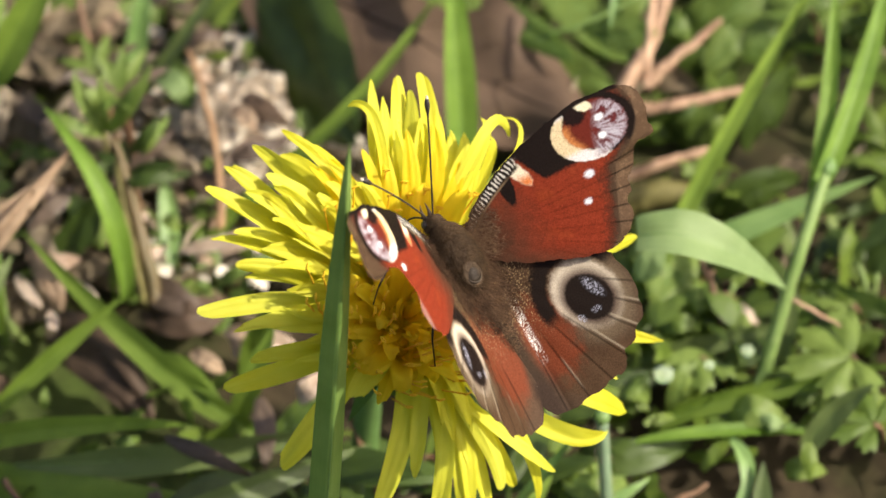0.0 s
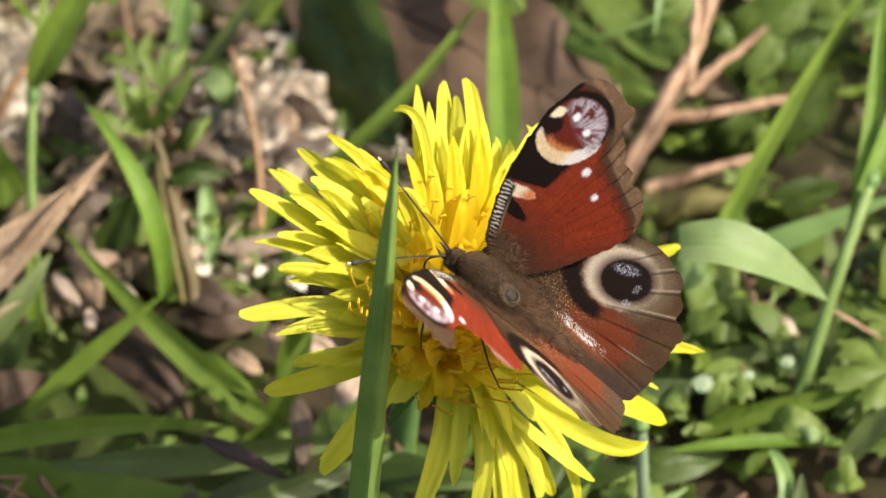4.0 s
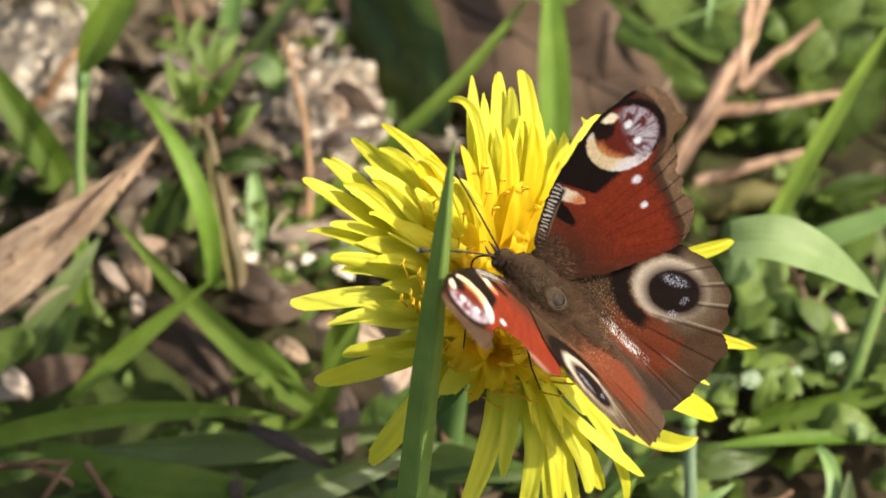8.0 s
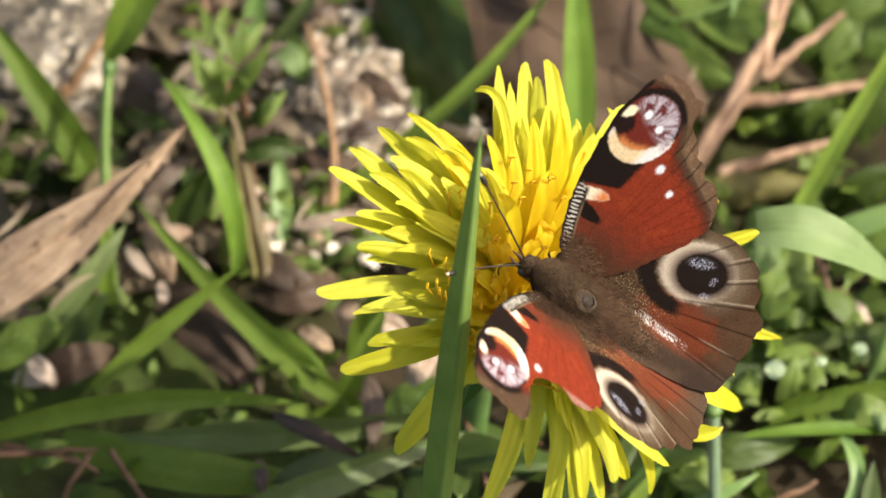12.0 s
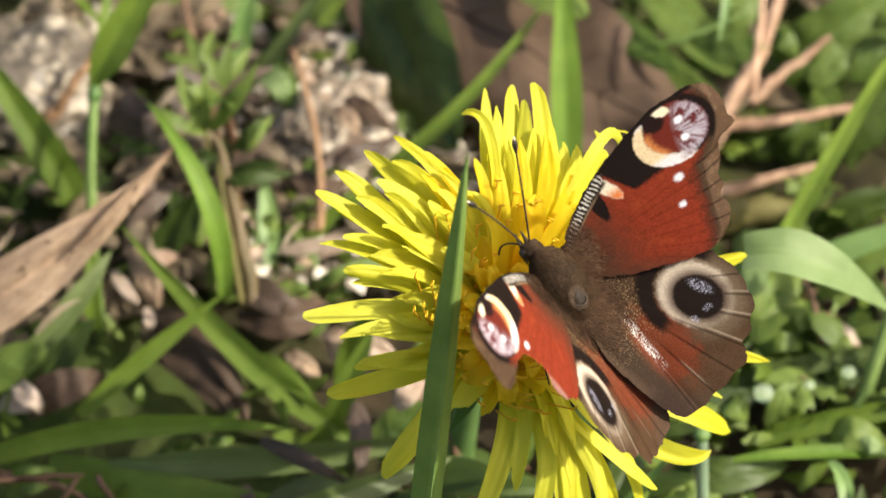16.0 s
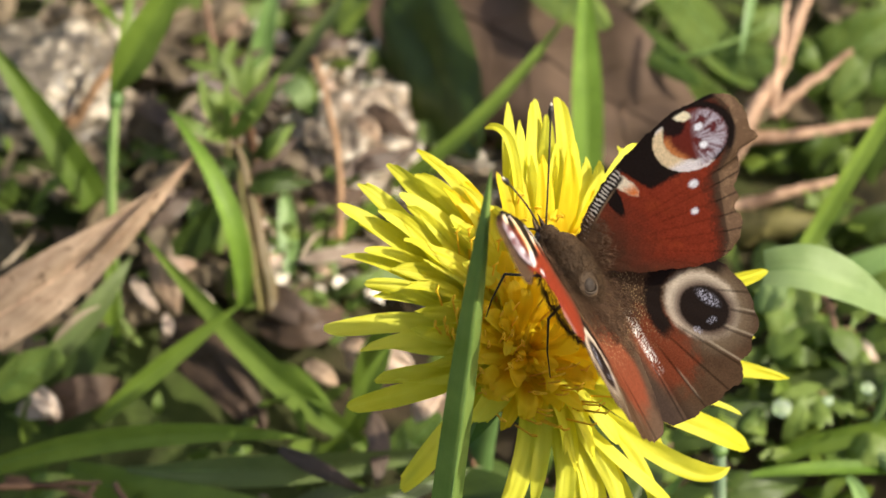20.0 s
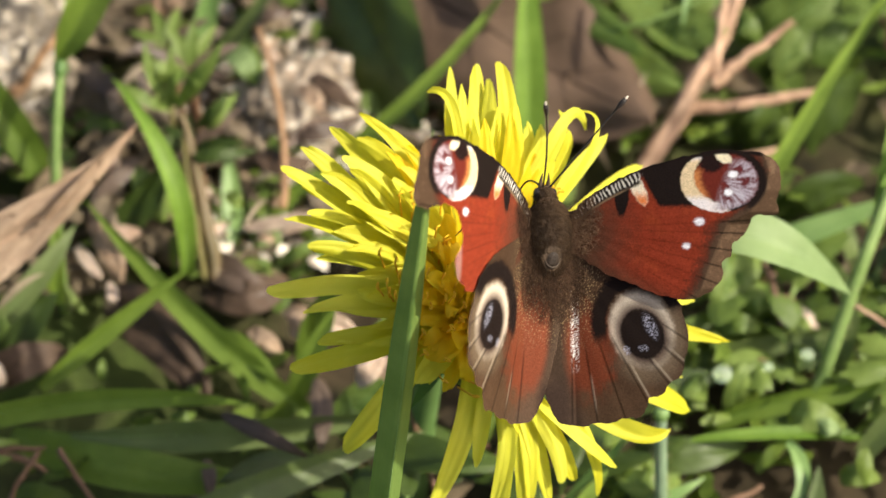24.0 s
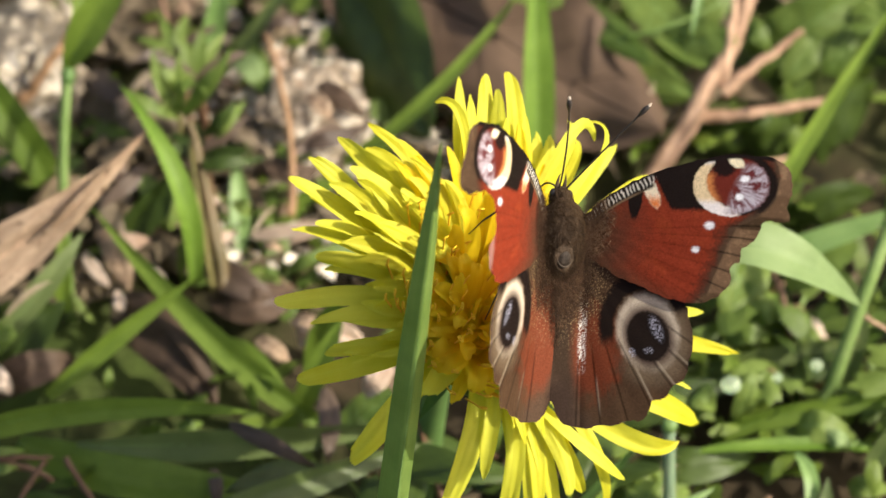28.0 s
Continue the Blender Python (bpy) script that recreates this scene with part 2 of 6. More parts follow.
def tube(curve, radius, n=12, k=8, taper=lambda s: 1.0):
    verts, faces, uvs = [], [], []
    for i in range(n + 1):
        s = i / n
        p = curve(s)
        t = (curve(min(1, s + 0.01)) - curve(max(0, s - 0.01))).normalized()
        a = t.orthogonal().normalized()
        if i and a.dot(last) < 0:
            a = -a
        if i:
            a = (last - t * last.dot(t)).normalized()
        last = a
        b = t.cross(a)
        for j in range(k):
            c, d = math.cos(2 * math.pi * j / k), math.sin(2 * math.pi * j / k)
            verts.append(p + (a * c + b * d) * radius * taper(s))
            uvs.append((j / k, s))
    for i in range(n):
        for j in range(k):
            faces.append((i * k + j, i * k + (j + 1) % k, (i + 1) * k + (j + 1) % k, (i + 1) * k + j))
    faces.append(tuple(range(k))[::-1])
    faces.append(tuple(n * k + j for j in range(k)))
    return verts, faces, uvs


def joined(pieces):
    verts, faces, uvs = [], [], []
    for v, f, u in pieces:
        o = len(verts)
        verts += list(v)
        uvs += list(u)
        faces += [tuple(i + o for i in q) for q in f]
    return verts, faces, uvs


SEED = [0]


def grass_blade(p0, pm, p2, width, mat, roll, fold, label, twist=0.0, slim=0.0):
    """A grass leaf with its keel, as a plant of its own."""
    SEED[0] += 1
    top = new("grass_plant", None)
    top.location = p0
    tagged(top, label, "grass", "grass round the flower")
    p0, pm, p2 = Vector((0, 0, 0)), Vector(pm) - Vector(p0), Vector(p2) - Vector(p0)
    curve = bezier(p0, pm, p2)
    prof = lambda s: min(1.0, 0.72 - slim + s * (1 + 3 * slim)) * (1 - max(0, (s - 0.4) / 0.6) ** 1.8) ** 0.9
    v, f, u = strip(curve, width, prof, roll, fold, 0.0, 26, 8, 0.05, SEED[0], FACE, twist)
    part("blade", mesh_of("blade", v, f, MATS[mat], u), top)
    at = sheet(curve, width, prof, roll, fold, 0.0, 0.05, SEED[0], FACE, twist)
    v, f, u = tube(lambda s: at(s, 0.0, -0.02 * width), width * 0.035, 22, 5, lambda s: 1.0 - 0.8 * s)
    part("midrib", mesh_of("midrib", v, f, MATS["pale_blade"], u), top)
    return top


def grass_stem(p0, pm, p2, width, mat):
    top = new("jointed_grass", None)
    top.location = p0
    tagged(top, "pale green jointed grass stem rooted in the litter", "grass", "jointed grass round the flower")
    curve = bezier((0, 0, 0), Vector(pm) - Vector(p0), Vector(p2) - Vector(p0))
    v, f, u = tube(curve, width / 2, 14, 8, lambda s: 1.0 - 0.15 * s)
    part("stem", mesh_of("stem", v, f, MATS[mat], u), top)
    v, f, u = tube(lambda s: curve(0.93 + 0.07 * s), width / 2, 6, 8, lambda s: 0.88 + 0.4 * math.sin(math.pi * s))
    rr = random.Random(int(width * 1e6))
    pieces = []
    for _ in range(260):
        s, a = rr.random(), rr.uniform(0, 6.283)
        d = Vector((math.cos(a), math.sin(a), rr.uniform(-0.3, 0.3)))
        q, o = curve(s) + d * width * 0.4, Vector((0, 0, 0.00005))
        pieces.append(([q - o, q + o, q + d * rr.uniform(0.0006, 0.0014)], [(0, 1, 2)], [(0, 0)] * 3))
    hv, hf, hu = joined(pieces)
    part("hairs", mesh_of("hairs", hv, hf, MATS["pale_litter"], hu), top, "short pale hairs")
    part("joint", mesh_of("joint", v, f, MATS["pale_blade"], u), top, "swollen pale stem joint")
    return top


def dry_stalk(p0, pm, p2, width, mat, label):
    SEED[0] += 1
    k = SEED[0]
    line = bezier(p0, pm, p2)
    crook = lambda s: line(s) + Vector((noise.noise((s * 5, k, 1)), noise.noise((s * 5, k, 2)), noise.noise((s * 5, k, 3)))) * width * 0.22
    v, f, u = tube(crook, width / 2, 34, 12, lambda s: (1.0 - 0.5 * s ** 1.5) * (1 + 0.22 * noise.noise((s * 8, k, 0)) + 0.1 * noise.noise((s * 26, k, 5))))
    mid = [line(i // 12 / 34) for i in range(len(v))]
    v = [m + (q - m) * (1 + 0.2 * noise.noise((i % 12 * 0.9, i // 12 * 0.12, k))) for i, (q, m) in enumerate(zip(v, mid))]
    ob = new("plant_stalk", mesh_of("plant_stalk", v, f, MATS[mat], u))
    return tagged(ob, label, "stalk", "dry stalks in the litter")


PROFILES = {
    "lance": lambda s: max(0.0, math.sin(math.pi * min(1, 0.06 + s * 0.94) ** 0.8)) ** 0.8,
    "tailed": lambda s: max(0.05, math.sin(math.pi * min(1, 0.12 + s * 1.25)) ** 0.7 if s < 0.52 else 0.5 * (1 - s) ** 1.1 + 0.03) if s < 0.52 else 0.72 * (1 - (s - 0.52) / 0.48) ** 1.25 + 0.02,
    "ovate": lambda s: max(0.0, math.sin(math.pi * min(1, 0.05 + s * 0.95) ** 0.75)) ** 0.55,
}


def leaf(p0, pm, p2, width, mat, shape, roll, label):
    """A leaf with a midrib and side veins."""
    SEED[0] += 1
    dead = mat in ("tan_leaf", "brown_leaf", "pale_litter")
    top = new("dead_leaf" if dead else "herb_leaf", None)
    top.location = p0
    tagged(top, label, "dead leaf" if dead else "leaf", "dead leaves on the soil" if dead else "herb leaves round the flower")
    curve = bezier((0, 0, 0), Vector(pm) - Vector(p0), Vector(p2) - Vector(p0))
    args = (roll, 0.18, 0.12)
    v, f, u = strip(curve, width, PROFILES[shape], *args, 24, 14, 0.13 if dead else 0.07, SEED[0])
    part("leaf_blade", mesh_of("leaf_blade", v, f, MATS[mat], u), top)
    at = sheet(curve, width, PROFILES[shape], *args, 0.13 if dead else 0.07, SEED[0])
    rib = MATS["brown_leaf"] if mat == "brown_leaf" else MATS["pink_straw"] if dead else MATS["pale_blade"] if mat == "herb_leaf" else MATS[mat]
    v, f, u = tube(lambda s: at(s * 0.97, 0.0, 0.002 * width), width * 0.018, 16, 5, lambda s: 1.0 - 0.7 * s)
    part("midrib", mesh_of("midrib", v, f, rib, u), top)
    for s0 in (0.15, 0.29, 0.43, 0.57, 0.71):
        for sg in (-1, 1):
            v, f, u = tube(lambda s: at(s0 + 0.16 * s, sg * s * 0.86, 0.002 * width), width * 0.008, 7, 4, lambda s: 1.0 - 0.6 * s)
            part("vein", mesh_of("vein", v, f, rib, u), top)
    return top


# ---- ground ----
def turf():
    """Dark crumbly soil, overgrown in patches by moss and short grass."""
    m, nodes, links, bsdf = shader("turf")
    coords = nodes.new("ShaderNodeTexCoord").outputs["Object"]
    fine, broad, patch = noise_of(nodes, links, coords, 260.0, 6.0), noise_of(nodes, links, coords, 45.0, 4.0), noise_of(nodes, links, coords, 5.0, 6.0, 0.65)
    f = math_of(nodes, links, "ADD", math_of(nodes, links, "MULTIPLY", fine, 0.55), math_of(nodes, links, "MULTIPLY", broad, 0.45))
    soil = ramp_of(nodes, [(0.32, (0.014, 0.011, 0.006)), (0.68, (0.07, 0.05, 0.027))])
    moss = ramp_of(nodes, [(0.32, (0.02, 0.035, 0.006)), (0.68, (0.075, 0.11, 0.022))])
    links.new(f, soil.inputs[0])
    links.new(f, moss.inputs[0])
    spread = ramp_of(nodes, [(0.42, (0, 0, 0)), (0.56, (1, 1, 1))])
    links.new(patch, spread.inputs[0])
    links.new(mix_of(nodes, links, "MIX", spread.outputs[0], soil.outputs[0], moss.outputs[0]), bsdf.inputs["Base Color"])
    bsdf.inputs["Roughness"].default_value, bsdf.inputs["Specular IOR Level"].default_value = 0.95, 0.2
    bp = nodes.new("ShaderNodeBump")
    bp.inputs["Strength"].default_value, bp.inputs["Distance"].default_value = 1.0, 0.0008
    links.new(fine, bp.inputs["Height"])
    links.new(bp.outputs[0], bsdf.inputs["Normal"])
    return m


def ground():
    """One sheet, fine near the flower and coarse to the horizon."""
    verts, faces = [(0.02, 0.06, 0)], []
    rings = [0.01 * 1.09 ** i for i in range(40)]
    while rings[-1] < 400:
        rings.append(rings[-1] * 1.4)
    k = 72
    for r in rings:
        for j in range(k):
            a = 2 * math.pi * j / k
            x, y = 0.02 + r * math.cos(a), 0.06 + r * math.sin(a)
            z = 0.004 * noise.fractal((x * 40, y * 40, 1.0), 1.0, 2.0, 4) * min(1, 1 / (r * 2 + 0.01)) - 0.001
            verts.append((x, y, z))
    for j in range(k):
        faces.append((0, 1 + j, 1 + (j + 1) % k))
    for i in range(len(rings) - 1):
        for j in range(k):
            a, b = 1 + i * k, 1 + (i + 1) * k
            faces.append((a + j, b + j, b + (j + 1) % k, a + (j + 1) % k))
    ob = new("ground", mesh_of("ground", verts, faces, turf()))
    tagged(ob, "dark crumbly soil with moss under litter and grass", "ground", kind="structure")


ground()
rng = random.Random(7)


def scatter(name, count, mat, length, width, lift, label, category, shape="lance", box=(-0.11, 0.14, -0.05, 0.17), tilt=0.5, keep=lambda x, y: True):
    """Many small pieces of leaf on the ground, as one thing."""
    pieces = []
    while len(pieces) < count:
        x, y = rng.uniform(box[0], box[1]), rng.uniform(box[2], box[3])
        if not keep(x, y):
            continue
        a, l = rng.uniform(0, 6.283), rng.uniform(*length)
        z = rng.uniform(*lift)
        d = Vector((math.cos(a), math.sin(a), rng.uniform(-tilt, tilt))) * l / 2
        c = Vector((x, y, z + abs(d.z)))
        b = Vector((0, 0, rng.uniform(-0.15, 0.25) * l))
        w = rng.uniform(*width)
        f = Vector((rng.uniform(-0.5, 0.5), rng.uniform(-0.7, 0.3), 1)).normalized()
        pieces.append(strip(bezier(c - d, c + b, c + d), w, PROFILES[shape], rng.uniform(-40, 40), 0.2, 0.1, 6, 3, 0.35, len(pieces), f))
    ob = new(name, mesh_of(name, *joined(pieces)[:2], MATS[mat], joined(pieces)[2]))
    tagged(ob, label, category, kind="stuff")


MATS["leaf_bits"] = plant("leaf_bits", (0.04, 0.078, 0.006), (0.17, 0.235, 0.032), 0.35, stripes=(8.0, 6.0), vein=0.4)
MATS["litter_bits"] = plant("litter_bits", (0.03, 0.023, 0.012), (0.29, 0.215, 0.13), 0.15, stripes=(8.0, 6.0), vein=0.3, rough=0.75)
MATS["straw_bits"] = plant("straw_bits", (0.09, 0.065, 0.038), (0.46, 0.37, 0.26), 0.2, stripes=(8.0, 6.0), vein=0.3, rough=0.6)
WEST = lambda x, y: x < 0.01 + 0.02 * noise.noise((x * 30, y * 30, 5)) or noise.noise((x * 50, y * 50, 9)) > 0.25
EAST = lambda x, y: x > 0.025 + 0.02 * noise.noise((x * 30, y * 30, 5)) or noise.noise((x * 50, y * 50, 3)) > 0.3
CLEAR = lambda x, y: math.hypot(x + 0.080, y - 0.100) > 0.013 and math.hypot(x + 0.0290, y - 0.0874) > 0.0115
BACK = lambda x, y: CLEAR(x, y) and WEST(x, y) and (y > 0.05 or rng.random() < 0.06) and (x < -0.046 or x > -0.014 or rng.random() < 0.5)
OPEN = lambda x, y: CLEAR(x, y) and not (-0.03 < x < 0.078 and y > 0.062)
scatter("leaf_litter", 430, "litter_bits", (0.004, 0.02), (0.0015, 0.008), (0.0, 0.006), "brown and tan dead leaf scraps on the soil", "leaf litter", keep=BACK)
scatter("pale_leaf_scraps", 80, "straw_bits", (0.003, 0.010), (0.0012, 0.004), (0.002, 0.01), "pale tan dead leaf scraps in the sun", "leaf litter", "lance", (-0.085, -0.005, 0.06, 0.125), 0.8, keep=lambda x, y: CLEAR(x, y) and (x < -0.035 or y < 0.08))
scatter("dry_grass_bits", 60, "straw_bits", (0.005, 0.014), (0.0005, 0.0014), (0.003, 0.016), "thin pale dry straw bits lying on the litter", "straw", keep=BACK)
scatter("low_herbs", 330, "leaf_bits", (0.004, 0.009), (0.0018, 0.004), (0.001, 0.008), "small green herb leaves close to the soil", "herbs", "ovate", keep=lambda x, y: EAST(x, y) and OPEN(x, y) and (y > 0.016 or x < 0.036), tilt=0.9)
scatter("grass_undergrowth", 150, "leaf_bits", (0.02, 0.05), (0.0012, 0.003), (0.0, 0.006), "narrow green grass leaves tangled over the soil", "grass", tilt=0.2, keep=lambda x, y: OPEN(x, y) and (x > 0.03 and y > 0.03 or y < -0.005 or x > 0.085))
scatter("moss_leaves", 700, "leaf_bits", (0.003, 0.008), (0.0012, 0.003), (0.0, 0.008), "tiny green leaves between the litter", "herbs", tilt=0.9, keep=lambda x, y: (x > 0.02 and (y > 0.014 or x < 0.034)) or rng.random() < (0.7 if y > 0.055 else 0.12))


def lawn(name, count, near, far, label):
    """Grass all round, out to where the lawn runs into bare soil."""
    pieces = []
    while len(pieces) < count:
        a, r = rng.uniform(0, 6.283), near + (far - near) * rng.random() ** 1.4
        x, y = 0.01 + r * math.cos(a), 0.06 + r * math.sin(a) * 0.9
        h, d = rng.uniform(0.015, 0.05), rng.uniform(0, 6.283)
        t = Vector((math.cos(d), math.sin(d), 0)) * rng.uniform(0.01, 0.04)
        p = Vector((x, y, 0))
        pieces.append(strip(bezier(p, p + t * 0.35 + Vector((0, 0, h * 0.7)), p + t + Vector((0, 0, h))), rng.uniform(0.002, 0.005), PROFILES["lance"], rng.uniform(-60, 60), 0.3, 0, 5, 2))
    v, f, u = joined(pieces)
    tagged(new(name, mesh_of(name, v, f, MATS["leaf_bits"], u)), label, "grass", kind="stuff")


lawn("lawn_grass", 3200, 0.16, 0.8, "short green lawn grass round the spot")
lawn("meadow_grass", 9000, 0.7, 4.0, "short green meadow grass farther off")


def stone(x, y, z, rx, ry, rz, seed, label, mat="stone"):
    bm = bmesh.new()
    bmesh.ops.create_icosphere(bm, subdivisions=5, radius=1.0)
    for v in bm.verts:
        n = noise.fractal(v.co * 1.3 + Vector((seed, 0, 0)), 1.0, 2.0, 5)
        v.co = Vector((v.co.x * rx, v.co.y * ry, v.co.z * rz)) * (1 + 0.3 * n + 0.12 * noise.noise(v.co * 5.5 + Vector((0, seed, 0))) + 0.05 * noise.noise(v.co * 14))
    me = bpy.data.meshes.new("stone")
    bm.to_mesh(me)
    bm.free()
    me.materials.append(MATS[mat])
    me.polygons.foreach_set("use_smooth", [True] * len(me.polygons))
    ob = new("stone", me)
    ob.location = (x, y, z)
    tagged(ob, label, "stone", "stones in the litter")


stone(-0.0800, 0.1004, 0.005, 0.0125, 0.013, 0.008, 3, "pale crystalline stone with dark hollows")
stone(-0.0690, 0.1130, 0.003, 0.005, 0.006, 0.005, 5, "small pale crystalline stone")
stone(-0.0290, 0.0874, 0.006, 0.0105, 0.0105, 0.008, 8, "mottled brown and white stone among dead leaves", "brown_stone")
stone(-0.0310, 0.0755, 0.002, 0.005, 0.005, 0.004, 11, "small pale stone chip")

def grit(count, box):
    """Small angular chips of stone, as one thing."""
    pieces = []
    for i in range(count):
        c, r = Vector((rng.uniform(*box[:2]), rng.uniform(*box[2:]), rng.uniform(0.001, 0.006))), rng.uniform(0.0004, 0.002)
        pts = [c + Vector((rng.uniform(-1, 1), rng.uniform(-1, 1), rng.uniform(-0.6, 0.6))).normalized() * r * rng.uniform(0.7, 1.3) for _ in range(6)]
        pts = sorted(pts, key=lambda q: q.z)
        ring = sorted(range(1, 5), key=lambda k: math.atan2(pts[k].y - c.y, pts[k].x - c.x))
        faces = [(0, ring[(k + 1) % 4], ring[k]) for k in range(4)] + [(5, ring[k], ring[(k + 1) % 4]) for k in range(4)]
        pieces.append((pts, faces, [(0, 0)] * 6))
    v, f, u = joined(pieces)
    tagged(new("grit", mesh_of("grit", v, f, MATS["brown_stone"], u, False)), "brown and white stone chips between dead leaves", "gravel", kind="stuff")


grit(900, (-0.048, -0.004, 0.055, 0.115))

# ---- grass, stalks and leaves ----
# the blade that stands before the flower head
grass_blade((-0.0176, -0.0361, 0.0009), (-0.0111, -0.0274, 0.0738), (-0.0074, -0.0135, 0.1134), 0.0041, "front_grass", 5, -1.15, "tall fresh green grass blade standing before the dandelion", 8)
# tall hairy grass at the stony corner
grass_stem((-0.0650, 0.0478, 0.0010), (-0.0663, 0.0608, 0.0170), (-0.0657, 0.0762, 0.0300), 0.0019, "pale_grass")
grass_blade((-0.0659, 0.0759, 0.0300), (-0.0603, 0.0790, 0.0410), (-0.0509, 0.0888, 0.0540), 0.0056, "fresh_grass", 8, 0.55, "bright green hairy grass blade folding from its stem", 10, 0.5)
grass_blade((-0.0660, 0.0774, 0.0300), (-0.0646, 0.0851, 0.0350), (-0.0637, 0.0945, 0.0410), 0.0022, "fresh_grass", 30, 0.4, "narrow bright green grass blade rising from a stem", 0, 0.3)
grass_blade((-0.0681, 0.0693, 0.0050), (-0.0754, 0.0751, 0.0180), (-0.0882, 0.0859, 0.0340), 0.0058, "fresh_grass", -15, 0.35, "broad green grass blade half in shade", 0, 0.1)
grass_blade((-0.0453, 0.0507, 0.0080), (-0.0473, 0.0555, 0.0260), (-0.0572, 0.0716, 0.0310), 0.0037, "bright_grass", 15, 0.35, "bright green grass blade bending over", 0, 0.1)
grass_blade((-0.0249, 0.0253, 0.0050), (-0.0411, 0.0356, 0.0120), (-0.0610, 0.0553, 0.0200), 0.0043, "fresh_grass", -24, 0.35, "bright green grass blade lying across the litter", 0, 0.1)
grass_blade((-0.0671, 0.0303, 0.0040), (-0.0559, 0.0372, 0.0110), (-0.0444, 0.0430, 0.0180), 0.0031, "fresh_grass", 20, 0.35, "bright green grass blade with a pale tip", 0, 0.1)
grass_blade((-0.0462, 0.0973, 0.0080), (-0.0441, 0.1008, 0.0170), (-0.0416, 0.1068, 0.0280), 0.0037, "pale_blade", 6, 0.35, "sunlit upright grass blade", 0, 0.2)
grass_blade((-0.0443, 0.0960, 0.0060), (-0.0369, 0.0973, 0.0180), (-0.0276, 0.1036, 0.0300), 0.0026, "dull_grass", -10, 0.4, "grey-green narrow grass blade", 0, 0.2)
grass_blade((-0.0386, 0.0598, 0.0050), (-0.0389, 0.0667, 0.0090), (-0.0399, 0.0724, 0.0140), 0.0033, "pale_blade", 0, 0.25, "short pale green blade in the litter", 0, 0.2)
grass_blade((-0.0221, 0.0761, 0.0080), (-0.0082, 0.0801, 0.0200), (0.0074, 0.0951, 0.0320), 0.0029, "fresh_grass", -20, 0.35, "green grass blade slanting behind the flower")
grass_blade((0.0092, 0.0694, 0.0100), (0.0089, 0.0816, 0.0250), (0.0083, 0.0961, 0.0400), 0.0053, "bright_grass", 5, 0.45, "upright bright grass blade with a folded midrib")
grass_blade((-0.0366, 0.0637, 0.0040), (-0.0292, 0.0675, 0.0080), (-0.0201, 0.0713, 0.0120), 0.0031, "fresh_grass", 30, 0.2, "green grass blade low in the litter")
grass_blade((-0.0284, 0.0285, 0.0020), (-0.0247, 0.0308, 0.0120), (-0.0211, 0.0344, 0.0200), 0.0039, "fresh_grass", -10, 0.3, "green blade behind the yellow petals")
# right-hand side
grass_blade((0.0331, 0.0276, 0.0460), (0.0432, 0.0260, 0.0460), (0.0556, 0.0265, 0.0340), 0.0075, "sheen_blade", -12, 0.25, "broad pale green grass blade bent down from its stem")
grass_stem((0.0520, 0.0249, 0.0040), (0.0578, 0.0356, 0.0240), (0.0651, 0.0519, 0.0340), 0.0024, "pale_grass")
grass_blade((0.0631, 0.0482, 0.0330), (0.0708, 0.0639, 0.0400), (0.0774, 0.0836, 0.0460), 0.0038, "bright_grass", 10, 0.4, "bright grass blade rising from a jointed stem")
grass_blade((0.0615, 0.0434, 0.0280), (0.0654, 0.0599, 0.0380), (0.0683, 0.0812, 0.0460), 0.0029, "bright_grass", -20, 0.4, "bright grass blade beside its jointed stem")
grass_blade((0.0413, 0.0532, 0.0080), (0.0526, 0.0552, 0.0140), (0.0743, 0.0589, 0.0220), 0.0043, "pale_blade", -5, 0.25, "grey-green blade passing behind the broad leaf")
grass_blade((0.0360, 0.0975, 0.0360), (0.0348, 0.0906, 0.0340), (0.0335, 0.0849, 0.0300), 0.0016, "pale_blade", 0, 0.2, "narrow pale hanging blade tip")
grass_stem((0.0286, 0.0010, 0.0020), (0.0279, 0.0059, 0.0140), (0.0273, 0.0110, 0.0260), 0.0020, "blue_stem")
# dead stalks
dry_stalk((0.0328, 0.0753, 0.0040), (0.0420, 0.0772, 0.0060), (0.0514, 0.0797, 0.0070), 0.0022, "pink_straw", "short pale piece of dry stalk")
dry_stalk((0.0314, 0.0727, 0.0020), (0.0420, 0.0728, 0.0030), (0.0560, 0.0737, 0.0030), 0.0065, "olive_straw", "olive-brown rotting stalk lying level")
dry_stalk((-0.0337, 0.0734, 0.0040), (-0.0311, 0.0861, 0.0080), (-0.0365, 0.0998, 0.0140), 0.0012, "orange_straw", "thin orange-brown dry stalk curving up")
dry_stalk((-0.0518, 0.0984, 0.0100), (-0.0527, 0.1005, 0.0160), (-0.0544, 0.1077, 0.0220), 0.0017, "red_stem", "reddish upright plant stem")
dry_stalk((0.0492, 0.0366, 0.0060), (0.0478, 0.0431, 0.0120), (0.0456, 0.0478, 0.0160), 0.0014, "red_stem", "pink herb stem among green leaves")
dry_stalk((-0.0031, 0.0037, 0.0040), (-0.0074, 0.0126, 0.0120), (-0.0099, 0.0171, 0.0200), 0.0014, "red_stem", "dark reddish stem under the flower")
dry_stalk((-0.0768, 0.0886, 0.0080), (-0.0732, 0.0900, 0.0120), (-0.0680, 0.0959, 0.0180), 0.0024, "orange_straw", "yellow-brown dry blade piece")
